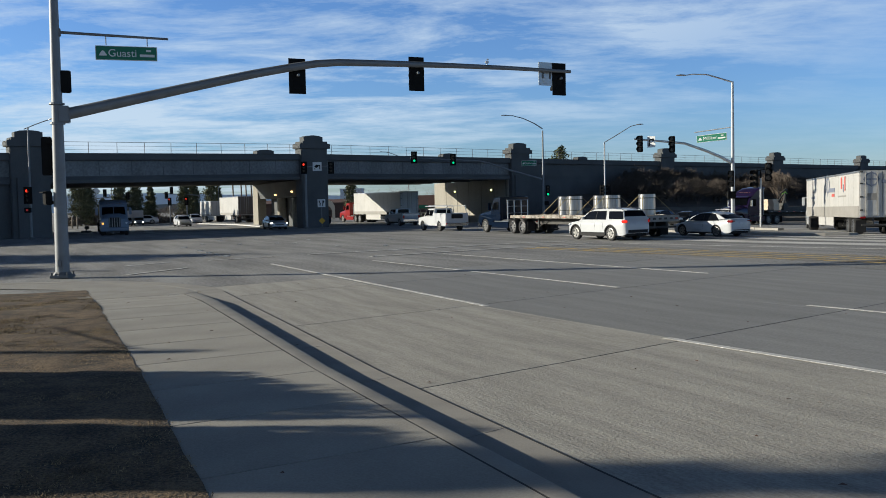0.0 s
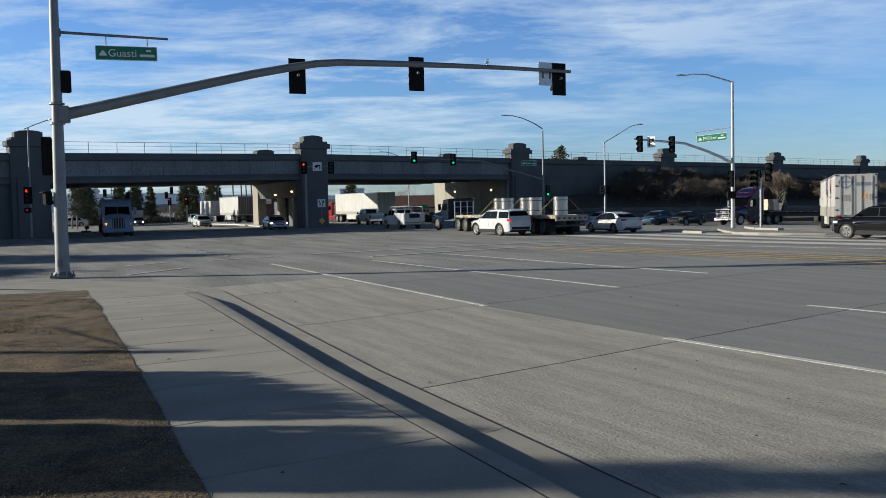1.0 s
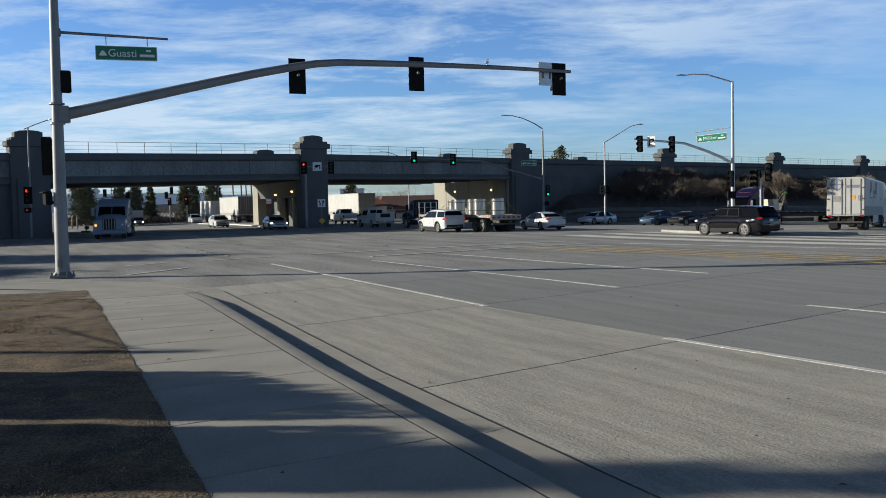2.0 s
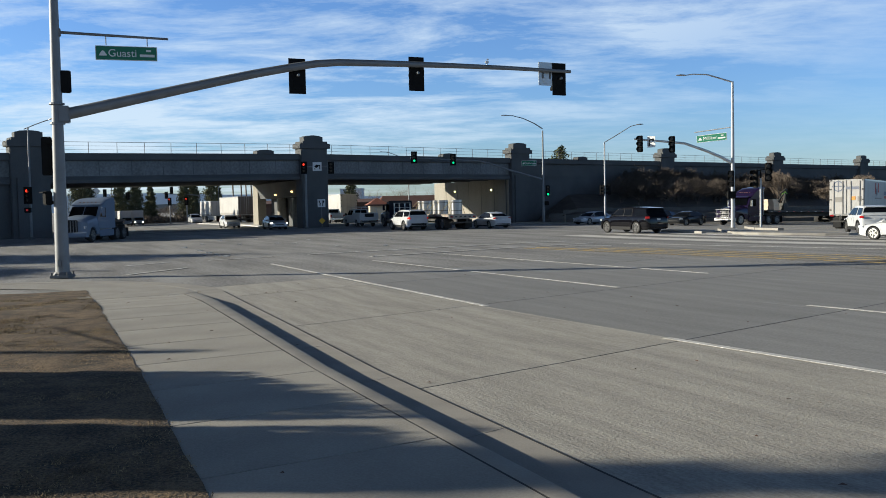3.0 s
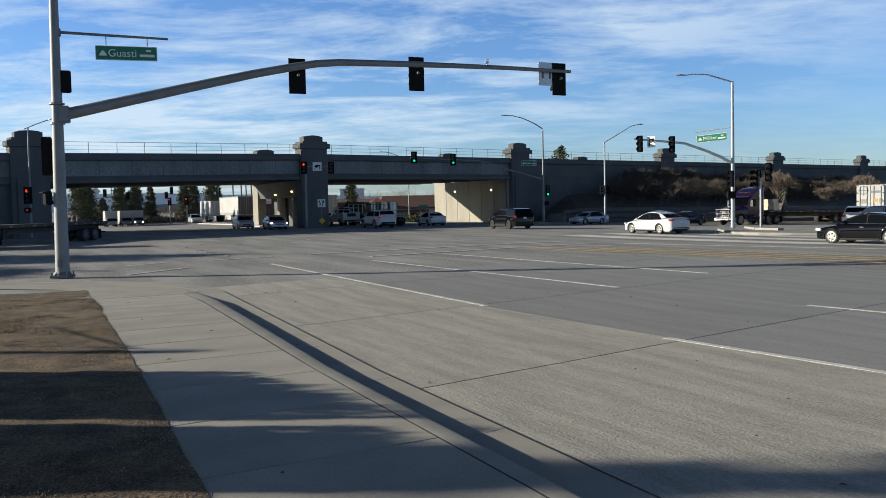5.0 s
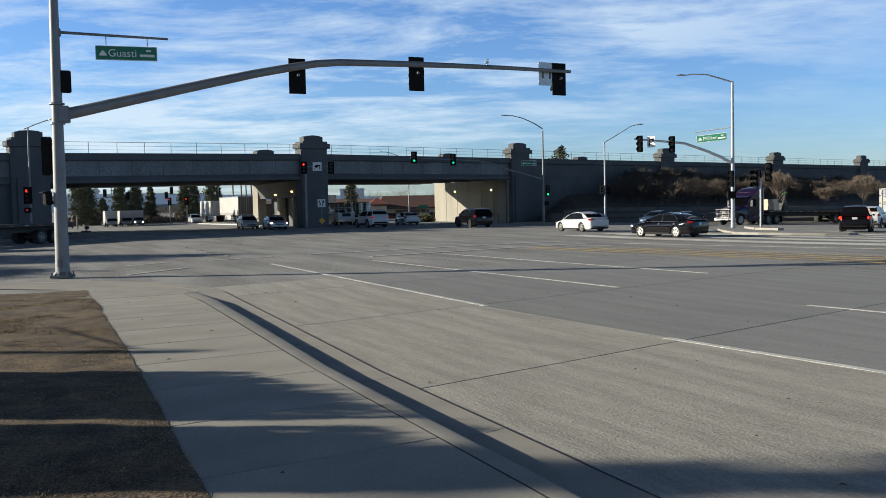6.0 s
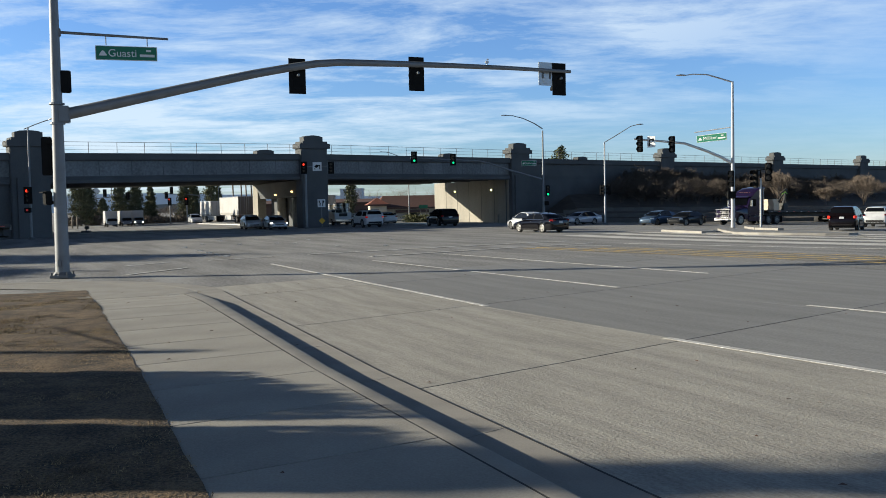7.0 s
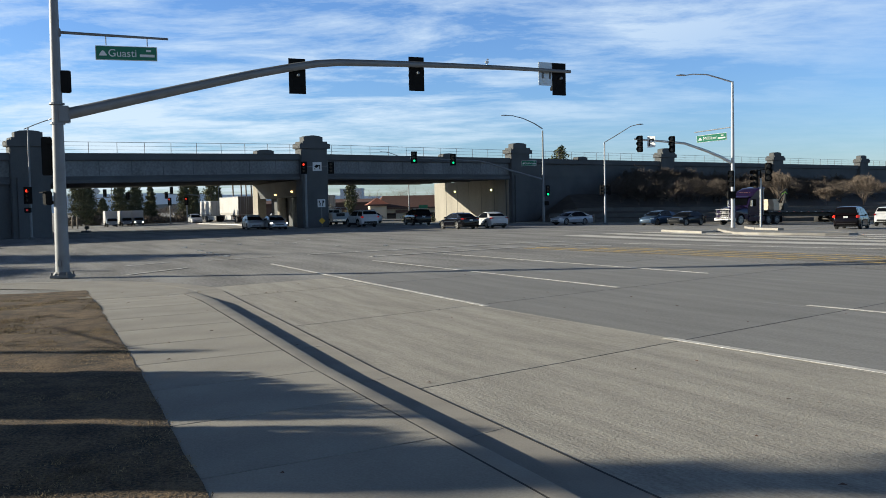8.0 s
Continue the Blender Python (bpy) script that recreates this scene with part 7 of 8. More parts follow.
def tractor(name, colour, label, sleeper=True, m=None, lit=False, guard=False, stacks=True, roof=3.9, low=1.0):
    """Road tractor; origin over the drive axles, facing +x."""
    t = empty(name, m or Matrix.Identity(4), label, "truck")
    col = V[colour]
    bm = bmesh.new()
    for y in (-0.42, 0.42):
        box(bm, (2.1, y, 0.86), (6.6, 0.1, 0.28))
    box(bm, (-0.2, 0, 1.12), (1.5, 0.9, 0.16), bevel=0.03)
    part("chassis", bm, V["frame"], t)
    # hood, narrowing forward
    hood = [(3.85, 1.0), (3.85, 2.0), (4.6, 1.92), (5.75, 1.66), (5.92, 1.5), (5.98, 0.75), (5.6, 0.55), (5.45, 0.55)] + [(4.95 - 0.62 * math.cos(math.pi * (1 - q / 8)) , max(0.55, 0.5 + 0.64 * math.sin(math.pi * q / 8))) for q in range(9)] + [(4.1, 0.55), (3.85, 0.6)]
    bm = bmesh.new()
    shell(bm, hood, [(-1.2, 0.985, 0.42, 0), (-1.12, 0.99, 0.22, 0), (-0.8, 1.0, 0.06, 0), (-0.5, 1.0, 0.0, 0), (0.5, 1.0, 0, 0), (0.8, 1.0, 0.06, 0), (1.12, 0.99, 0.22, 0), (1.2, 0.985, 0.42, 0)])
    part("hood", bm, col, t, smooth=True, angle=35)
    cx = 1.5 if guard else 1.0 if sleeper else 2.5
    cab = [(cx, 0.95), (3.9, 0.95), (4.0, 1.9), (3.6, 2.72), (3.3, 2.95)] + ([(x, 2.95 + (z - 2.95) * (roof - 2.95) / 0.95) for x, z in ((2.6, 3.5), (1.9, 3.82), (1.2, 3.9), (cx, 3.85))] if sleeper else [(2.6, 3.05), (cx, 3.0)])
    aero = sleeper and roof < 3.5
    if aero:
        cab = [(cx, 0.95), (3.95, 0.95), (4.2, 1.6), (4.05, 1.84), (3.42, 2.58), (3.2, 2.78), (2.8, 2.98), (2.3, 3.14), (1.7, 3.25), (cx, roof)]
    bm = bmesh.new()
    shell(bm, cab, [(-1.22, 0.985, 0.06, 0), (-1.17, 0.995, 0.03, 0), (-0.9, 1.0, 0, 0), (0.9, 1.0, 0, 0), (1.17, 0.995, 0.03, 0), (1.22, 0.985, 0.06, 0)])
    part("cab", bm, col, t, smooth=True, angle=30)
    for y0, y1 in ((-1.05, -0.03), (0.03, 1.05)):
        bm = mesh([(4.05, y0, 1.88), (4.05, y1, 1.88), (3.44, y1 * 0.94, 2.6), (3.44, y0 * 0.94, 2.6)] if aero else [(4.02, y0, 2.0), (4.02, y1, 2.0), (3.66, y1 * 0.96, 2.7), (3.66, y0 * 0.96, 2.7)], [(0, 1, 2, 3)])
        bmesh.ops.solidify(bm, geom=bm.faces[:], thickness=0.04)
        part("windshield", bm, V["glass"], t)
    bm = bmesh.new()
    box(bm, (3.75 - 0.42 * aero, 0, 2.86 - 0.12 * aero), (0.34 - 0.16 * aero, 2.2, 0.1), Matrix.Rotation(radians(18), 4, "Y"), 0.03)
    part("sun_visor", bm, col, t)
    bm = bmesh.new()
    box(bm, (5.99, 0, 1.18), (0.08, 1.02, 0.92), bevel=0.05)
    g = part("grille", bm, V["frame"] if aero else V["guard"] if guard else V["chrome"], t)
    for k in range(0 if guard else 2):
        bm = bmesh.new()
        box(bm, (6.03, -0.255 + k * 0.51, 1.18), (0.04, 0.42, 0.84), bevel=0.02)
        part("grille_mesh", bm, V["trim"], g)
    for k in range(5 if aero else 0):
        bm = bmesh.new()
        box(bm, (6.055, -0.42 + k * 0.21, 1.18), (0.03, 0.05, 0.86), bevel=0.01)
        part("grille_bar", bm, V["guard"], g, "chrome grille bar")
    for k in range(6 if guard else 0):
        bm = bmesh.new()
        box(bm, (6.035, -0.36 + k * 0.145, 1.18), (0.03, 0.09, 0.78))
        part("grille_slot", bm, V["trim"], g)
    bm = bmesh.new()
    prism(bm, [(5.7, 0.38), (6.12, 0.38), (6.18, 0.46), (6.18, 0.68), (6.1, 0.74), (5.7, 0.74)], -1.2, 1.2)
    part("bumper", bm, col if aero else V["guard"] if guard else V["chrome"], t)
    if guard:
        for z in (0.72, 1.12, 1.55):
            bm = bmesh.new()
            tube(bm, [(5.9, -1.1, z), (6.3, -0.95, z), (6.3, 0.95, z), (5.9, 1.1, z)], 0.038, 8)
            part("bull_bar", bm, V["guard"], t)
        for y in (-0.75, 0.0, 0.75):
            bm = bmesh.new()
            tube(bm, [(6.3, y, 0.5), (6.3, y, 1.62)], 0.03, 8)
            part("bull_bar", bm, V["guard"], t)
    for sd in (-1, 1):
        bm = bmesh.new()
        box(bm, (5.78, sd * 0.98, 1.1), (0.34, 0.36, 0.3), Matrix.Rotation(radians(sd * -20), 4, "Z"), 0.06)
        part("headlight", bm, V["amber_on"] if lit and sd < 0 else V["head"], t)
        bm = mesh([(3.75, sd * 1.232, 1.85 if aero else 1.95), (3.2 if aero else 3.3, sd * 1.232, 2.5 if aero else 2.62), (2.75, sd * 1.232, 2.5 if aero else 2.62), (2.75, sd * 1.232, 1.8 if aero else 1.9)], [(0, 1, 2, 3)])
        bmesh.ops.solidify(bm, geom=bm.faces[:], thickness=0.03)
        part("side_window", bm, V["glass"], t)
        bm = bmesh.new()
        box(bm, (3.72, sd * 1.48, 2.2), (0.12, 0.24, 0.66), bevel=0.04)
        tube(bm, [(3.6, sd * 1.2, 2.5), (3.72, sd * 1.46, 2.5)], 0.02, 5)
        part("mirror", bm, V["chrome"] if guard else col, t)
        bm = bmesh.new()
        tube(bm, [(1.5, sd * 0.88, 0.72), (3.5, sd * 0.88, 0.72)], 0.33, 16)
        part("fuel_tank", bm, V["alu"], t, smooth=True)
        bm = bmesh.new()
        box(bm, (2.6, sd * 1.2, 0.62), (2.6, 0.06, 0.5), bevel=0.03)
        part("side_fairing", bm, col, t)
        if stacks:
            bm = bmesh.new()
            zt = 3.6 if sleeper else 2.95
            tube(bm, [(cx - 0.16, sd * 1.02, 1.0), (cx - 0.16, sd * 1.02, zt), (cx - 0.3, sd * 1.02, zt + 0.2)], [0.08, 0.07, 0.07], 10)
            part("exhaust_stack", bm, V["alu"], t, smooth=True)
        wheel(t, 4.95, sd * 1.04, 0.51, 0.3, sd, "rim", 8)
        for x in (0.66, -0.66):
            wheel(t, x, sd * 0.95, 0.51, 0.58, sd, "rim_t", 8)
        bm = bmesh.new()
        box(bm, (-1.45, sd * 0.95, 0.55), (0.03, 0.6, 0.7))
        part("mud_flap", bm, V["trim"], t)
        bm = bmesh.new()
        box(bm, (-1.5, sd * 0.5, 0.9), (0.06, 0.16, 0.12), bevel=0.02)
        part("tail_light", bm, V["tail"], t)
    for k in range(5):
        bm = bmesh.new()
        box(bm, (2.95 if sleeper else 3.1, -0.6 + 0.3 * k, 2.93 if aero else 2.95 + 0.4 * (roof - 2.95) if sleeper else 3.0), (0.1, 0.08, 0.06), bevel=0.015)
        part("marker_lamp", bm, V["orange"], t)
    if not sleeper:
        bm = bmesh.new()
        for y in (-0.85, -0.3, 0.3, 0.85):
            tube(bm, [(cx - 0.45, y, 1.05), (cx - 0.45, y, 2.75)], 0.045, 6)
        for z in (1.6, 2.2, 2.75):
            tube(bm, [(cx - 0.45, -0.9, z), (cx - 0.45, 0.9, z)], 0.04, 6)
        part("headache_rack", bm, V["alu"], t)
    if low != 1.0:                              # low cab
        for o in t.children_recursive:
            if o.type == "MESH" and "spin" not in o and "spin" not in (o.parent or o):
                for v in o.data.vertices:
                    if v.co.z > 0.7:
                        v.co.z = 0.7 + (v.co.z - 0.7) * low
    return t


def trailer_wheels(t, x, gap=1.25):
    for sd in (-1, 1):
        for k in (0, 1):
            wheel(t, x - gap * k, sd * 0.97, 0.5, 0.56, sd, "rim_t", 8)
        bm = bmesh.new()
        box(bm, (x - gap - 0.75, sd * 0.97, 0.5), (0.03, 0.6, 0.75))
        part("mud_flap", bm, V["trim"], t)
    for k in (0, 1):
        bm = bmesh.new()
        tube(bm, [(x - gap * k, -1.0, 0.5), (x - gap * k, 1.0, 0.5)], 0.09, 8)
        part("axle", bm, V["frame"], t)


def landing_gear(t, x, z):
    for sd in (-1, 1):
        bm = bmesh.new()
        box(bm, (x, sd * 0.75, (z + 0.35) / 2 + 0.1), (0.12, 0.12, z - 0.35))
        box(bm, (x, sd * 0.75, 0.34), (0.25, 0.25, 0.06))
        tube(bm, [(x, sd * 0.75, 0.5), (x - 0.9, sd * 0.6, z - 0.1)], 0.04, 6)
        part("landing_leg", bm, V["frame"], t)


def flatbed(name, label, m=None, L=14.6, coils=False, drop=False, z=1.42):
    """Flatbed trailer; origin at the kingpin, body reaching back along -x."""
    t = empty(name, m or Matrix.Identity(4), label, "trailer")
    f, r = 0.9, 0.9 - L
    for k in range(7):
        bm = bmesh.new()
        y = -1.08 + k * 0.36
        box(bm, ((f + r) / 2, y, z), (L - 0.06, 0.345, 0.06), bevel=0.008)
        part("deck_plank", bm, V["deck"], t)
    for sd in (-1, 1):
        bm = bmesh.new()
        box(bm, ((f + r) / 2, sd * 1.28, z - 0.06), (L, 0.06, 0.22), bevel=0.015)
        rail = part("side_rail", bm, V["rail"] if not drop else V["frame"], t)
        for k in range(12):
            bm = bmesh.new()
            x = f - 0.6 - k * (L - 1.2) / 11
            box(bm, (x, sd * 1.313, z - 0.08), (0.3, 0.008, 0.05))
            part("reflective_tape", bm, V["stripe"] if k % 2 else V["trailer"], rail)
        bm = bmesh.new()
        box(bm, ((f + r) / 2, sd * 0.45, z - 0.34), (L - 0.2, 0.12, 0.5))
        part("main_beam", bm, V["frame"], t)
    for k in range(10):
        bm = bmesh.new()
        box(bm, (f - 0.5 - k * (L - 1) / 9, 0, z - 0.16), (0.1, 2.5, 0.12))
        part("cross_member", bm, V["frame"], t)
    bm = bmesh.new()
    box(bm, (r - 0.02, 0, z - 0.16), (0.12, 2.56, 0.36), bevel=0.02)
    e = part("rear_panel", bm, V["trailer_d"], t)
    # tail lights at the ends; dark blocks between stand in for open slots
    for k in range(6):
        bm = bmesh.new()
        box(bm, (r - 0.09, -1.05 + 0.42 * k, z - 0.16), (0.02, 0.2, 0.12))
        part("tail_light" if k in (0, 5) else "reflector", bm, V["tail"] if k in (0, 5) else V["frame"], e)
    bm = bmesh.new()
    box(bm, (r + 0.1, 0, 0.62), (0.1, 2.3, 0.12), bevel=0.02)
    for y in (-0.5, 0.5):
        box(bm, (r + 0.1, y, 0.95), (0.08, 0.08, 0.6))
    part("rear_guard", bm, V["frame"], t)
    landing_gear(t, f - 2.9, z - 0.2)
    trailer_wheels(t, r + 2.9)
    return t


def coil(name, m, label, h=1.24, r=0.5):
    t = empty(name, m, label, "metal coil", "metal cylinders on the trailer")
    bm = bmesh.new()
    prof = [(r * 0.55, 0.02), (r, 0.0), (r, h), (r * 0.96, h + 0.02), (r * 0.55, h)]
    n = 28
    rings = [[bm.verts.new((a * math.cos(k * 2 * math.pi / n), a * math.sin(k * 2 * math.pi / n), z)) for k in range(n)] for a, z in prof + [prof[0]]]
    for r0, r1 in zip(rings, rings[1:]):
        for k in range(n):
            bm.faces.new((r0[k], r0[(k + 1) % n], r1[(k + 1) % n], r1[k]))
    part("cylinder", bm, V["coil"], t, smooth=True)
    for z in (0.3, 1.0):
        bm = bmesh.new()
        tube(bm, [(0, 0, z), (0, 0, z + 0.05)], r + 0.006, 24, caps=False)
        part("band", bm, V["frame"], t)
    return t


def boxtrailer(name, label, m=None, L=14.6, printed=False, doors="trailer"):
    t = empty(name, m or Matrix.Identity(4), label, "trailer")
    f, r, z0, z1 = 0.9, 0.9 - L, 1.15 - 0.1 * printed, 4.05 - 0.18 * printed
    band = 0.7 if printed else 0.4
    bm = bmesh.new()
    box(bm, ((f + r) / 2, 0, (z0 + z1) / 2), (L, 2.58, z1 - z0), bevel=0.03)
    b = part("box_body", bm, V["trailer"], t)
    for sd in (-1, 1):
        bm = bmesh.new()
        box(bm, ((f + r) / 2, sd * 1.3, z0 + band / 2), (L - 0.1, 0.02, band))
        part("lower_panel", bm, V["trailer_d"], b)
        bm = bmesh.new()
        box(bm, ((f + r) / 2, sd * 1.3, z1 - 0.06), (L - 0.04, 0.03, 0.12))
        part("top_rail", bm, V["alu"], b)
        for k in range(1, 12):
            bm = bmesh.new()
            box(bm, (f - k * L / 12, sd * 1.29, (z0 + z1) / 2 + 0.1), (0.025, 0.004, z1 - z0 - 0.5))
            part("panel_seam", bm, V["trailer_d"], b)
        bm = bmesh.new()
        box(bm, (f - 6.3, sd * 1.22, 0.8), (4.6, 0.04, 0.7), bevel=0.01)
        part("side_skirt", bm, V["trailer"], t)
    for sd in (-1, 1):
        bm = bmesh.new()
        box(bm, (r - 0.03, sd * 0.63, (z0 + z1) / 2 + 0.02), (0.06, 1.2, z1 - z0 - 0.16), bevel=0.015)
        d = part("rear_door", bm, V[doors], t)
        for y in (0.3, 0.95):
            bm = bmesh.new()
            tube(bm, [(r - 0.1, sd * y, z0 + 0.12), (r - 0.1, sd * y, z1 - 0.12)], 0.022, 6)
            part("lock_rod", bm, V["trailer_d"], d)
        for z in (1.5, 2.3, 3.1, 3.8):
            bm = bmesh.new()
            box(bm, (r - 0.075, sd * 1.18, z), (0.04, 0.16, 0.09))
            part("hinge", bm, V["frame"], d)
        bm = bmesh.new()
        box(bm, (r - 0.05, sd * 1.08, 1.05), (0.08, 0.3, 0.12), bevel=0.02)
        part("tail_light", bm, V["tail"], t)
    bm = bmesh.new()
    box(bm, (r + 0.05, 0, 0.6), (0.1, 2.3, 0.12), bevel=0.02)
    for y in (-0.5, 0.5):
        box(bm, (r + 0.05, y, 0.88), (0.08, 0.08, 0.55))
    part("rear_guard", bm, V["frame"], t)
    bm = bmesh.new()
    for y in (-0.45, 0.45):
        box(bm, ((f + r) / 2, y, z0 - 0.12), (L - 0.4, 0.1, 0.24))
    part("floor_beam", bm, V["frame"], t)
    landing_gear(t, f - 2.9, z0 - 0.1)
    trailer_wheels(t, r + 2.9)
    if printed:
        def mark(nm, where, w, h, mat, ring=False):
            bm = bmesh.new()
            if ring:
                n = 24
                vv = [[bm.verts.new((q * math.cos(k * 2 * math.pi / n), y, q * math.sin(k * 2 * math.pi / n))) for k in range(n)] for q, y in ((w, 0), (w, -0.01), (w * 0.8, -0.01), (w * 0.8, 0))]
                for r0, r1 in zip(vv, vv[1:] + vv[:1]):
                    for k in range(n):
                        bm.faces.new((r0[k], r0[(k + 1) % n], r1[(k + 1) % n], r1[k]))
            else:
                box(bm, (0, -0.005, 0), (w, 0.01, h))
            part(nm, bm, V[mat], t, at=where)
        back = Matrix.Rotation(radians(-90), 4, "Z")
        for y, z, w, h, mat, ring in ((0.62, 3.35, 0.42, 0, "logo_b", True), (0.62, 3.35, 0.08, 0.95, "logo_b", False), (0.62, 3.35, 0.95, 0.08, "logo_b", False),
                                      (-0.45, 3.2, 1.0, 0.22, "logo_b", False), (-0.5, 2.4, 0.3, 0.3, "logo_y", False), (0.6, 2.3, 0.5, 0.4, "trailer_d", False), (-0.95, 2.35, 0.3, 0.4, "trailer_d", False)):
            mark("print", Matrix.Translation((r - 0.063, y, z)) @ back, w, h, mat, ring)
        for sd in (-1, 1):
            rot = Matrix.Rotation(0 if sd < 0 else math.pi, 4, "Z")
            for x, z, w, h, mat, ring in ((f - 7.2, 3.2, 0.55, 0, "logo_b", True), (f - 7.2, 3.2, 0.1, 1.5, "logo_b", False), (f - 8.4, 2.85, 1.7, 0.28, "logo_b", False), (f - 8.8, 2.5, 0.8, 0.2, "logo_r", False),
                                          (f - 11.1, 3.25, 0.32, 0.75, "logo_r", False), (f - 12.0, 3.2, 0.25, 0.9, "logo_r", False), (f - 11.6, 2.9, 0.2, 0.5, "logo_b", False), (f - 2.5, 2.4, 1.2, 0.12, "logo_b", False), (f - 11.2, 2.4, 2.2, 0.1, "trailer_d", False)):
                mark("print", Matrix.Translation((x, sd * 1.302, z)) @ rot, w, h, mat, ring)
    return t


# ---- the traffic ----
def lie(x, y, h):
    """Pose of a vehicle on the ground, turned to the heading h, following the fall of the road."""
    c, s = math.cos(radians(h)), math.sin(radians(h))
    pitch = math.degrees(math.atan2(gz(x - 2 * c, y - 2 * s) - gz(x + 2 * c, y + 2 * s), 4.0))
    return Matrix.Translation((x, y, gz(x, y))) @ Matrix.Rotation(radians(h), 4, "Z") @ Matrix.Rotation(radians(pitch), 4, "Y")


DRIVES = []


def plan(thing, rows):
    """rows of (t, x, y, heading). Remembered here, keyed in motions()."""
    DRIVES.append((thing, rows))
    thing.matrix_basis = lie(*rows[0][1:])


plan(car("sport_utility_car", "suv", "white", "clean white sport utility car with roof rails", rim="rim", extra="rails", brake=True),
     [(0, 9.48, 50.71, 120.5), (.5, 6.56, 55.98, 120), (1, 4.0, 61.15, 119.5), (1.5, 1.69, 66.08, 118.5), (2.2, -0.8, 72.9, 116.3), (3, -3.06, 78.92, 113.7), (3.5, -4.17, 82.0, 113.7), (4, -5.01, 84.4, 114.6), (4.5, -5.75, 86.3, 116.3),
      (5.2, -6.6, 88.3, 116.3), (6, -7.25, 89.9, 116.3), (6.5, -7.55, 90.66, 115.4), (7, -7.85, 91.48, 114.6), (7.5, -8.12, 92.25, 114.6), (8, -8.51, 93.2, 116.3)])
plan(car("saloon_car", "sedan", "white", "white saloon car with tinted windows"),
     [(0, 16.07, 52.8, 119), (.5, 14.05, 57.5, 117.1), (1, 12.04, 62.29, 115.3), (1.5, 10.03, 66.93, 113.4), (2.2, 7.3, 73.2, 113.4), (3, 4.44, 79.9, 113.4), (3.5, 2.99, 83.34, 113.4), (4, 1.6, 86.78, 113.4), (4.5, 0.22, 90.1, 112.5),
      (5.2, -1.75, 94.6, 109.7), (6, -3.98, 99.8, 107.9), (6.5, -5.45, 103.2, 107.9), (7, -6.95, 106.8, 111.6), (7.5, -8.2, 110.2, 113.4), (8, -9.3, 113.6, 115.3)])
plan(car("sport_utility_car", "suv", "black", "glossy black sport utility car with dark wheels", rim="rim_d", category="car"),
     [(0, 28.0, 36.0, 125), (1, 22.9, 45.4, 124), (1.5, 20.15, 49.6, 123), (2.2, 16.8, 54.6, 121), (3, 13.1, 60.6, 119), (3.5, 11.0, 64.5, 117.1), (4, 9.1, 68.5, 115.3), (4.5, 7.42, 72.2, 114.4), (5.2, 5.3, 77.5, 113.4), (6, 2.92, 83.4, 111.6),
      (6.5, 1.48, 87.0, 110.6), (7, 0, 90.8, 109.7), (7.5, -1.37, 94.8, 108.8), (8, -2.8, 98.8, 107.9)])
plan(car("saloon_car", "sedan", "white", "low white saloon car with alloy wheels"),
     [(0, 40.0, 15.5, 128), (1.5, 31.6, 29.7, 127), (3, 23.3, 43.8, 125), (3.5, 20.84, 47.5, 123), (4, 18.55, 51.4, 121), (4.5, 16.4, 55.2, 120), (5.2, 13.4, 60.2, 118), (6, 10.35, 65.7, 116), (6.5, 8.63, 69.0, 114), (7, 7.05, 72.6, 112), (7.5, 5.6, 76.5, 110), (8, 4.37, 80.5, 108)])
plan(car("saloon_car", "sedan", "black", "glossy black saloon car with chrome window trim", extra="chrome"),
     [(0, 51.3, -20.5, 126), (3, 32.4, 16.1, 126), (4.5, 22.9, 34.4, 126), (5.2, 18.5, 43.0, 125.5), (6, 13.51, 52.7, 125), (6.5, 10.36, 58.9, 124), (7, 7.24, 65.4, 123), (7.5, 4.24, 72.0, 120.9), (8, 1.43, 78.8, 117.4)])
plan(pickup("utility_truck", "white", "white utility truck with tool boxes and a ladder rack", True),
     [(0, 0.02, 74.5, 112.5), (.5, -2.0, 78.7, 112.5), (1, -3.7, 82.7, 112.5), (1.5, -5.45, 86.6, 112.5), (2.2, -7.3, 91.4, 112.5), (3, -8.86, 95.3, 113), (3.5, -9.5, 97.4, 113), (4, -10.1, 99.2, 114), (4.5, -10.9, 100.9, 114), (5.2, -11.6, 102.6, 113), (6, -12.14, 104.0, 112), (8, -13.1, 106.5, 112)])
plan(pickup("pickup_truck", "silver", "silver pickup truck with a covered bed"),
     [(0, -4.42, 96.5, 113), (.5, -6.61, 100.4, 112), (1, -8.52, 104.3, 111), (1.5, -10.66, 108.3, 110), (3, -14.8, 119.5, 109), (4.5, -19.5, 131.0, 109), (8, -29.0, 156.0, 110)])
plan(car("hatchback_car", "hatch", "white", "small white hatchback car waiting beneath the bridge"),
     [(0, -34.29, 116.4, -64), (.5, -32.0, 113.5, -64), (1, -30.13, 110.6, -64), (1.5, -28.34, 107.9, -64.5), (2.2, -26.3, 105.0, -65), (3, -24.67, 102.3, -66), (4, -23.15, 99.5, -67), (4.5, -22.52, 98.3, -67), (6, -21.12, 95.7, -68), (7, -20.44, 94.2, -68), (8, -19.94, 92.9, -68)])
plan(car("minivan", "van", "maroon", "dark maroon minivan with glowing brake lights", brake=True, category="minivan"),
     [(0, 48.0, 9.0, 117), (3, 33.0, 38.5, 114), (4.5, 28.2, 52.5, 96), (5.2, 27.9, 57.0, 80), (6, 28.3, 60.2, 62), (6.5, 29.0, 62.6, 60), (7, 29.9, 65.2, 58), (7.5, 31.1, 67.6, 57), (8, 32.7, 70.4, 55)])
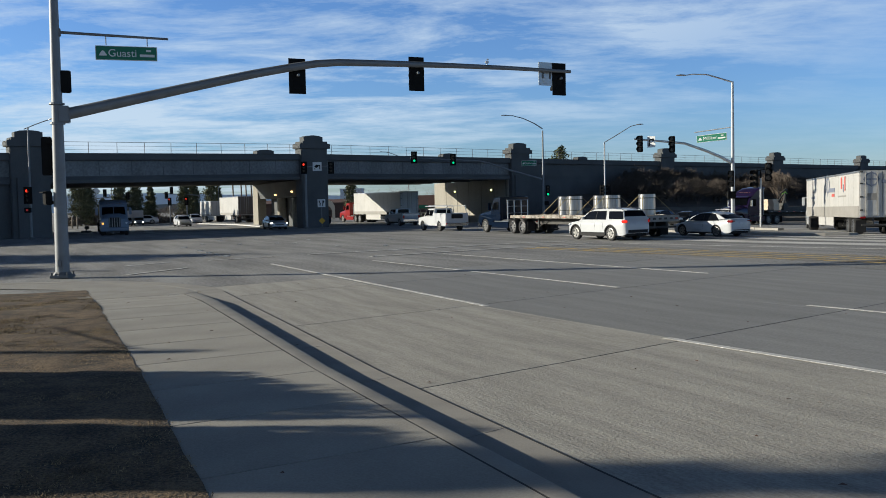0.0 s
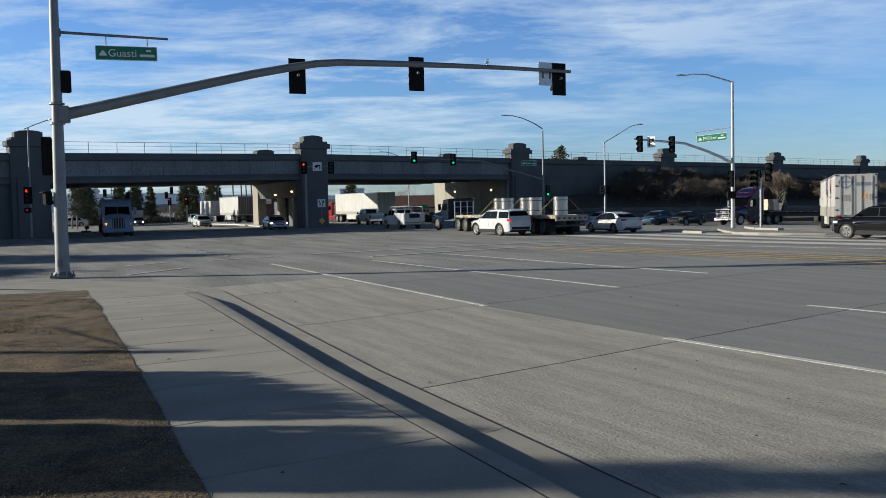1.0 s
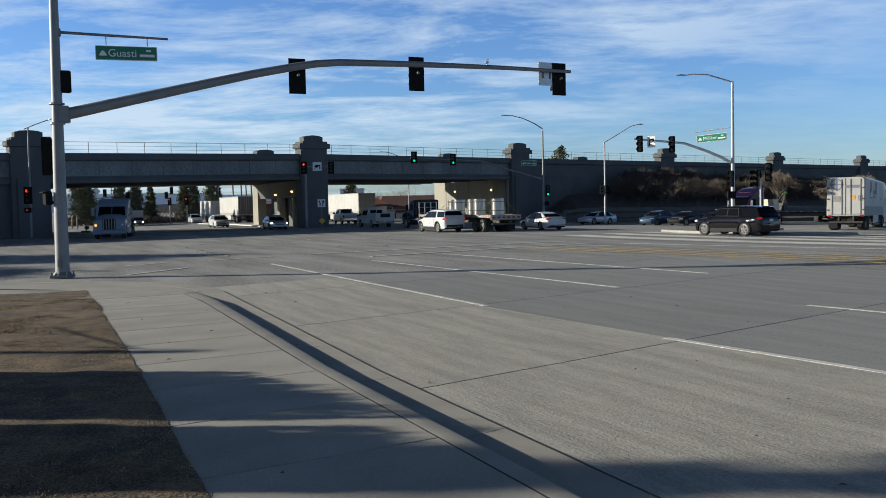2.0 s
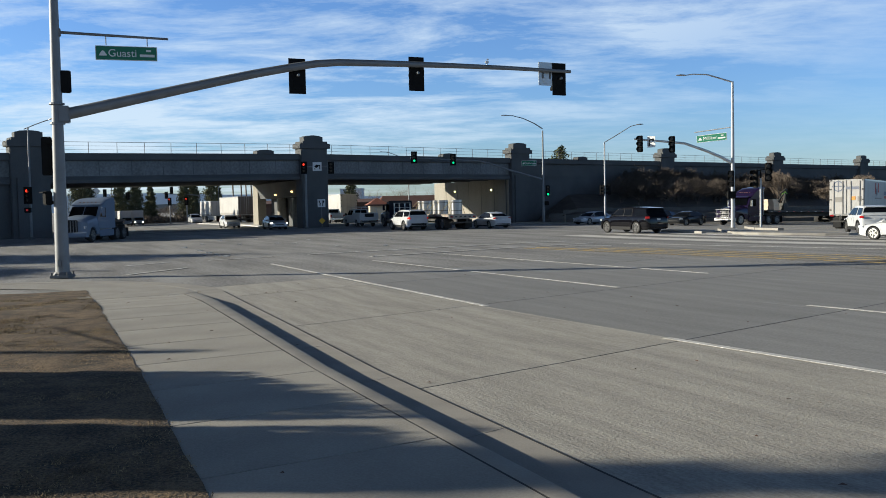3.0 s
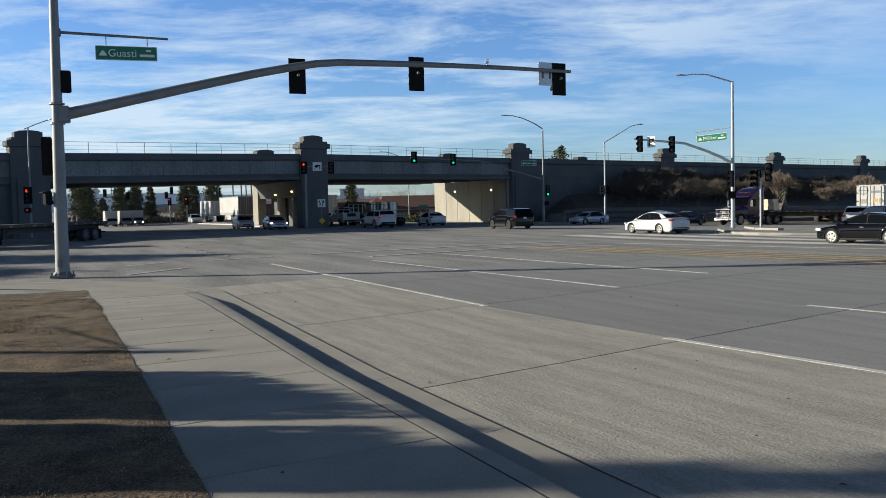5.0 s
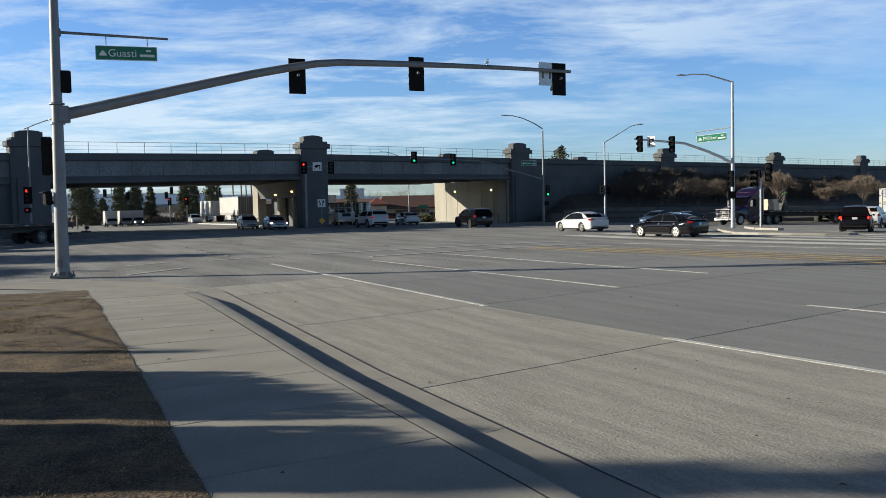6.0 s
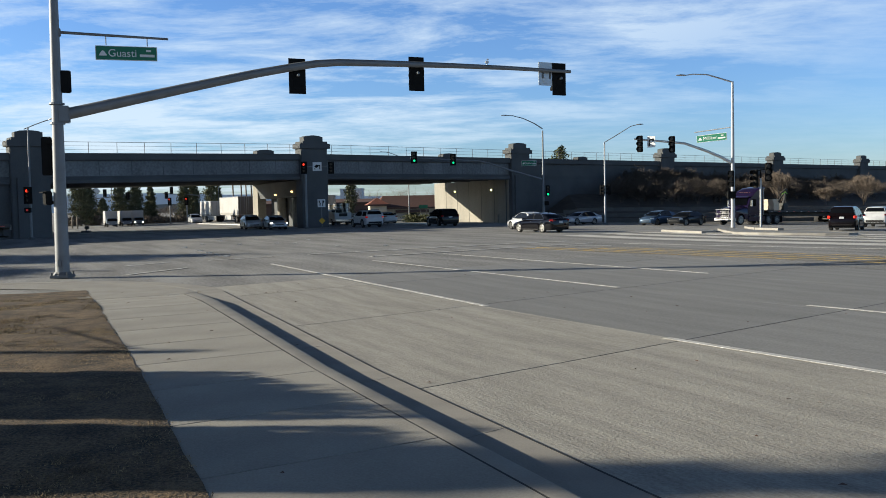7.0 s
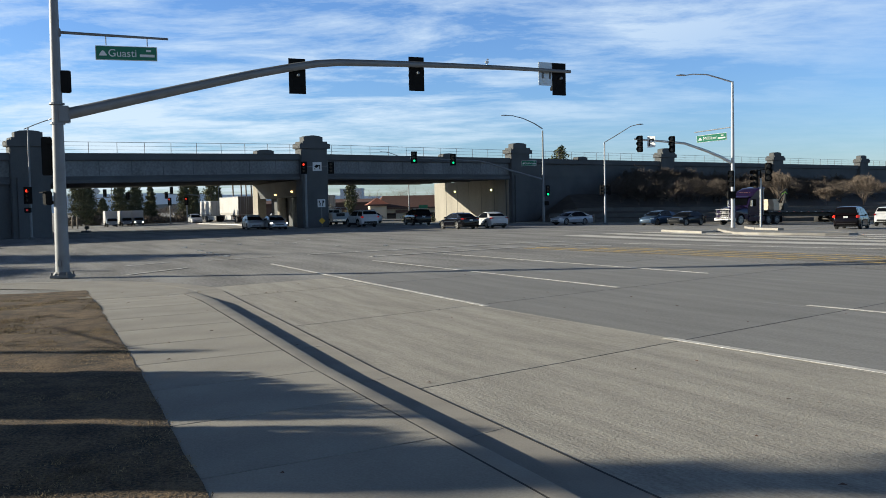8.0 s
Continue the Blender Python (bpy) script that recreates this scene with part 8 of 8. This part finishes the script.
plan(car("sport_utility_car", "suv", "white", "small white crossover car driving away", k=0.9),
     [(0, 38.0, 33.0, 116), (1.5, 31.5, 46.0, 110), (2.2, 28.6, 51.8, 98), (3, 27.4, 56.8, 78), (3.5, 27.9, 59.4, 68), (4, 28.9, 62.0, 62), (4.5, 30.2, 64.6, 60), (5.2, 32.5, 68.3, 58), (6.5, 37.0, 75.2, 54), (7, 38.6, 77.7, 52), (8, 41.9, 82.3, 50)])
plan(car("saloon_car", "sedan", "silver", "silver saloon car creeping along in the shade", k=1.06),
     [(0, 18.6, 98.6, 222), (1.5, 17.5, 98.0, 221), (3, 16.7, 97.8, 220), (4.5, 16.3, 97.6, 219), (7, 15.3, 97.0, 217), (7.5, 14.75, 96.7, 216), (8, 14.1, 96.2, 215)])
plan(car("saloon_car", "sedan", "white", "white saloon car crossing beyond the bridge"),
     [(0, -48.5, 143.0, 208), (0.5, -52.4, 138.5, 212), (1, -56.0, 133.0, 216), (1.5, -60.5, 129.0, 218), (3, -73.0, 119.0, 218), (8, -112.0, 88.5, 218)])
# standing traffic
car("hatchback_car", "hatch", "blue_silver", "blue-grey hatchback car waiting at the lights", lie(22.2, 90.6, 222), k=1.06)
car("saloon_car", "sedan", "grey", "dark grey saloon car waiting at the lights", lie(24.6, 88.8, 222))
car("saloon_car", "sedan", "silver", "silver-blue saloon car waiting with lit headlights", lie(-17.3, 91.0, -67), lit="head")
plan(car("saloon_car", "sedan", "grey", "dark saloon car driving away beneath the bridge"),
     [(0, -15.3, 110.0, 114), (0.5, -16.4, 112.5, 114), (1.5, -19.3, 119.0, 114), (3, -24.0, 129.5, 114), (4.5, -28.0, 138.5, 114), (8, -30.0, 143.0, 114)])
car("hatchback_car", "hatch", "white", "white car parked beside the white trailers", lie(-38.3, 136.4, -65))

# semi with metal cylinders, heading under the bridge
coil_rows = [(0, 9.43, 57.9, 117.5), (.5, 7.4, 61.7, 117), (1, 5.45, 65.6, 116), (1.5, 3.7, 69.6, 114.5), (2.2, 1.3, 75.8, 113), (3, -1.0, 82.6, 112), (3.5, -2.6, 86.9, 111.5), (4, -4.2, 91.2, 111.5), (4.5, -5.84, 95.5, 111.5), (6, -10.9, 108.3, 111.5), (8, -17.8, 125.6, 111.5)]
COILBED = flatbed("flatbed_trailer", "long flatbed trailer with a timber deck", z=1.28)
plan(COILBED, [(t, x + 6.4 * math.cos(radians(h)), y + 6.4 * math.sin(radians(h)), h) for t, x, y, h in coil_rows])
plan(tractor("semi_tractor", "navy", "dark blue semi tractor pulling a flatbed", sleeper=False, stacks=False, low=0.84),
     [(t, x + 6.4 * math.cos(radians(h)), y + 6.4 * math.sin(radians(h)), h - 2) for t, x, y, h in coil_rows])
LOADS = []
for xx in (-4.1, -5.2, -8.0, -9.15, -12.4):
    o = coil("metal_cylinder", Matrix.Identity(4), "large shiny metal cylinder strapped on the flatbed")
    LOADS.append((o, xx))
    for sd in (-1, 1):
        for q in (-1, 1):
            bm = bmesh.new()
            tube(bm, [(q * 0.1, sd * 0.4, 1.25), (q * 1.05, sd * 1.25, 0.02)], 0.02, 5)
            part("strap", bm, V["strap"], o)
    rows = []
    for t_, x, y, h in coil_rows:
        c_, s_ = math.cos(radians(h)), math.sin(radians(h))
        k_ = 6.4 + xx
        rows.append((t_, lie(x + 6.4 * c_, y + 6.4 * s_, h) @ Matrix.Translation((xx, 0, 1.315))))
    DRIVES.append((o, rows))
    o.matrix_basis = rows[0][1]

# white box trailer with a red tractor going through the right opening
box_rows = [(0, -7.66, 117.8, 119), (.5, -9.3, 120.5, 119), (1, -10.9, 123.2, 119), (1.5, -12.4, 126.0, 119), (3, -17.0, 133.9, 119), (3.5, -18.4, 136.5, 119), (4.5, -20.2, 139.7, 119), (6, -20.9, 141.0, 119), (8, -21.0, 141.2, 119)]
plan(boxtrailer("box_trailer", "long white box trailer with panelled rear doors"), [(t, x + 6.4 * math.cos(radians(h)), y + 6.4 * math.sin(radians(h)), h) for t, x, y, h in box_rows])
plan(tractor("semi_tractor", "red", "red semi tractor pulling a white box trailer", sleeper=False, stacks=False, low=0.9), [(t, x + 6.4 * math.cos(radians(h)), y + 6.4 * math.sin(radians(h)), h + 2) for t, x, y, h in box_rows])

# printed white box trailer turning into the side street
van_rows = [(0, 24.3, 48.7, 78.5), (0.5, 24.2, 50.2, 74), (1, 24.3, 51.8, 70), (1.5, 24.9, 54.0, 65), (2.2, 26.0, 56.9, 57), (3, 27.6, 60.2, 51), (3.5, 29.3, 63.2, 48.5), (4, 31.2, 66.5, 47), (4.5, 33.3, 69.8, 46), (5.2, 36.7, 75.0, 45), (6, 41.5, 81.4, 44.5), (8, 53.5, 94.5, 44)]
plan(boxtrailer("box_trailer", "white box trailer printed with a ring emblem", printed=True, L=15.4), [(t, (1.085 + 0.06 * min(1.0, t / 1.5)) * x + 14.5 * math.cos(radians(h)), (1.085 + 0.06 * min(1.0, t / 1.5)) * y + 14.5 * math.sin(radians(h)), h) for t, x, y, h in van_rows])
plan(tractor("semi_tractor", "white", "white semi tractor pulling a box trailer"), [(t, (1.085 + 0.06 * min(1.0, t / 1.5)) * x + 14.5 * math.cos(radians(h)), (1.085 + 0.06 * min(1.0, t / 1.5)) * y + 14.5 * math.sin(radians(h)), h - max(0, 8 - 2 * t)) for t, x, y, h in van_rows])

# pale tractor with an empty flatbed turning in front of the left pier
left_rows = [(0, -32.2, 86.2, -68), (1, -30.2, 81.7, -68), (1.5, -29.2, 79.5, -70), (2.2, -27.7, 75.0, -79), (3, -26.6, 69.6, -92), (3.5, -26.8, 66.0, -99), (4, -27.2, 62.6, -112), (4.5, -28.5, 58.7, -134), (5.2, -31.0, 56.1, -140), (6, -34.0, 53.6, -141.5), (8, -43.0, 46.4, -141.5)]
bed_rows = [(0, -68), (1, -67.5), (1.5, -67.5), (2.2, -68), (3, -71), (3.5, -77), (4, -84), (4.5, -93), (5.2, -103), (6, -113), (8, -130)]
plan(tractor("semi_tractor", "sky", "pale blue-grey semi tractor with a sleeper cab", lit=True, stacks=False, roof=3.3), left_rows)
plan(flatbed("flatbed_trailer", "empty dark flatbed trailer with a low deck", drop=True), [(a[0], a[1], a[2], b[1]) for a, b in zip(left_rows, bed_rows)])

# purple semi with a stepped flatbed, waiting
h = 212.0
px, py = 33.9, 93.2
tractor("semi_tractor", "purple", "deep purple semi tractor with a chrome bull bar waiting", m=lie(px, py, h), guard=True)
flatbed("flatbed_trailer", "empty flatbed trailer behind the purple tractor", lie(px, py, h), drop=True)
for k, (dx, z, sz) in enumerate(((-0.95, 1.5, (0.9, 1.5, 0.42)), (-0.95, 1.92, (0.85, 1.4, 0.42)), (-0.9, 2.34, (0.8, 1.2, 0.3)))):
    t = empty("carton", lie(px, py, h) @ Matrix.Translation((dx, 0.2, z)), "pale brown carton stacked on the flatbed", "box", "cartons")
    bm = bmesh.new()
    box(bm, (0, 0, sz[2] / 2), sz, bevel=0.02)
    part("carton_body", bm, V["box"], t)
t = empty("folded_crane", lie(px, py, h) @ Matrix.Translation((-2.9, 0, 1.46)), "dark folded loading crane with green hoses", "crane")
bm = bmesh.new()
box(bm, (0, 0, 0.4), (0.7, 1.2, 0.8), bevel=0.05)
part("crane_base", bm, V["frame"], t)
for a, b, r in (((0, 0.3, 0.8), (-0.3, 0.4, 2.3), 0.14), ((-0.3, 0.4, 2.3), (0.6, 0.2, 1.6), 0.11), ((0.1, -0.4, 0.8), (-0.9, -0.3, 1.9), 0.1), ((-0.9, -0.3, 1.9), (-1.4, -0.3, 0.3), 0.09)):
    bm = bmesh.new()
    tube(bm, [a, b], [r, r * 0.8], 6)
    part("crane_arm", bm, V["frame"], t)
bm = bmesh.new()
tube(bm, [(0.5, 0.5, 1.75), (0.1, 0.6, 1.95), (-0.3, 0.5, 1.8)], 0.06, 6)
part("hose", bm, surf("bright green hose", (0.35, 0.6, 0.12), None, 0.6), t)

# parked trailers and trucks beyond the bridge
boxtrailer("box_trailer", "white box trailer parked beyond the bridge", lie(-40.9, 154.9, 122) @ Matrix.Diagonal((1, 1, 0.88, 1)), L=6.0)
boxtrailer("box_trailer", "large white box trailer parked beside the far kerb", lie(-35.8, 148.0, 115), doors="door_b")
for x, y, hd in ((-47.1, 125.5, -65), (-46.5, 129.6, -65), (-45.7, 132.3, -65)):
    t = boxtrailer("box_truck", "small white box truck waiting at the far lights", lie(x, y, hd) @ Matrix.Diagonal((0.55, 0.62, 0.55, 1)), L=8.0)
    bm = bmesh.new()
    box(bm, (2.2, 0, 1.4), (2.4, 2.3, 1.7), bevel=0.25)
    c = part("cab", bm, V["sky"], t)
    bm = bmesh.new()
    box(bm, (3.35, 0, 1.75), (0.2, 2.0, 0.7), bevel=0.05)
    part("windshield", bm, V["glass"], c)
    for y_ in (-0.85, 0.85):
        bm = bmesh.new()
        box(bm, (3.42, y_, 0.9), (0.1, 0.4, 0.25), bevel=0.05)
        part("headlight", bm, V["head_on"] if y > 130 else V["head"], c)
        wheel(t, 2.6, y_ * 1.15, 0.5, 0.3, 1 if y_ > 0 else -1)


def motions():
    for thing, rows in DRIVES:
        keyed = [(r[0], r[1]) if len(r) == 2 else (r[0], lie(*r[1:])) for r in rows]
        walk(thing, keyed)
        wheels = [o for o in thing.children if "spin" in o]
        if not wheels:
            continue
        # way travelled by then
        ts, way = [keyed[0][0]], [0.0]
        for (t0, a), (t1, b) in zip(keyed, keyed[1:]):
            ts.append(t1)
            way.append(way[-1] + (b.translation - a.translation).length)
        for o in wheels:
            x, y, z = o.matrix_basis.translation
            r = o["spin"]
            n = max(2, int(way[-1] / r / radians(70)) + 1)
            out = []
            last = -1
            for k in range(n + 1):
                d = way[-1] * k / n
                t = float(np.interp(d, way, ts))
                if frame(t) == last:
                    continue
                last = frame(t)
                out.append((t, pose(x, y, z, 0, math.degrees(d / r) % 360.0, 0)))
            if frame(out[-1][0]) < frame(8.0):
                out.append((8.0, out[-1][1]))
            walk(o, out)


motions()
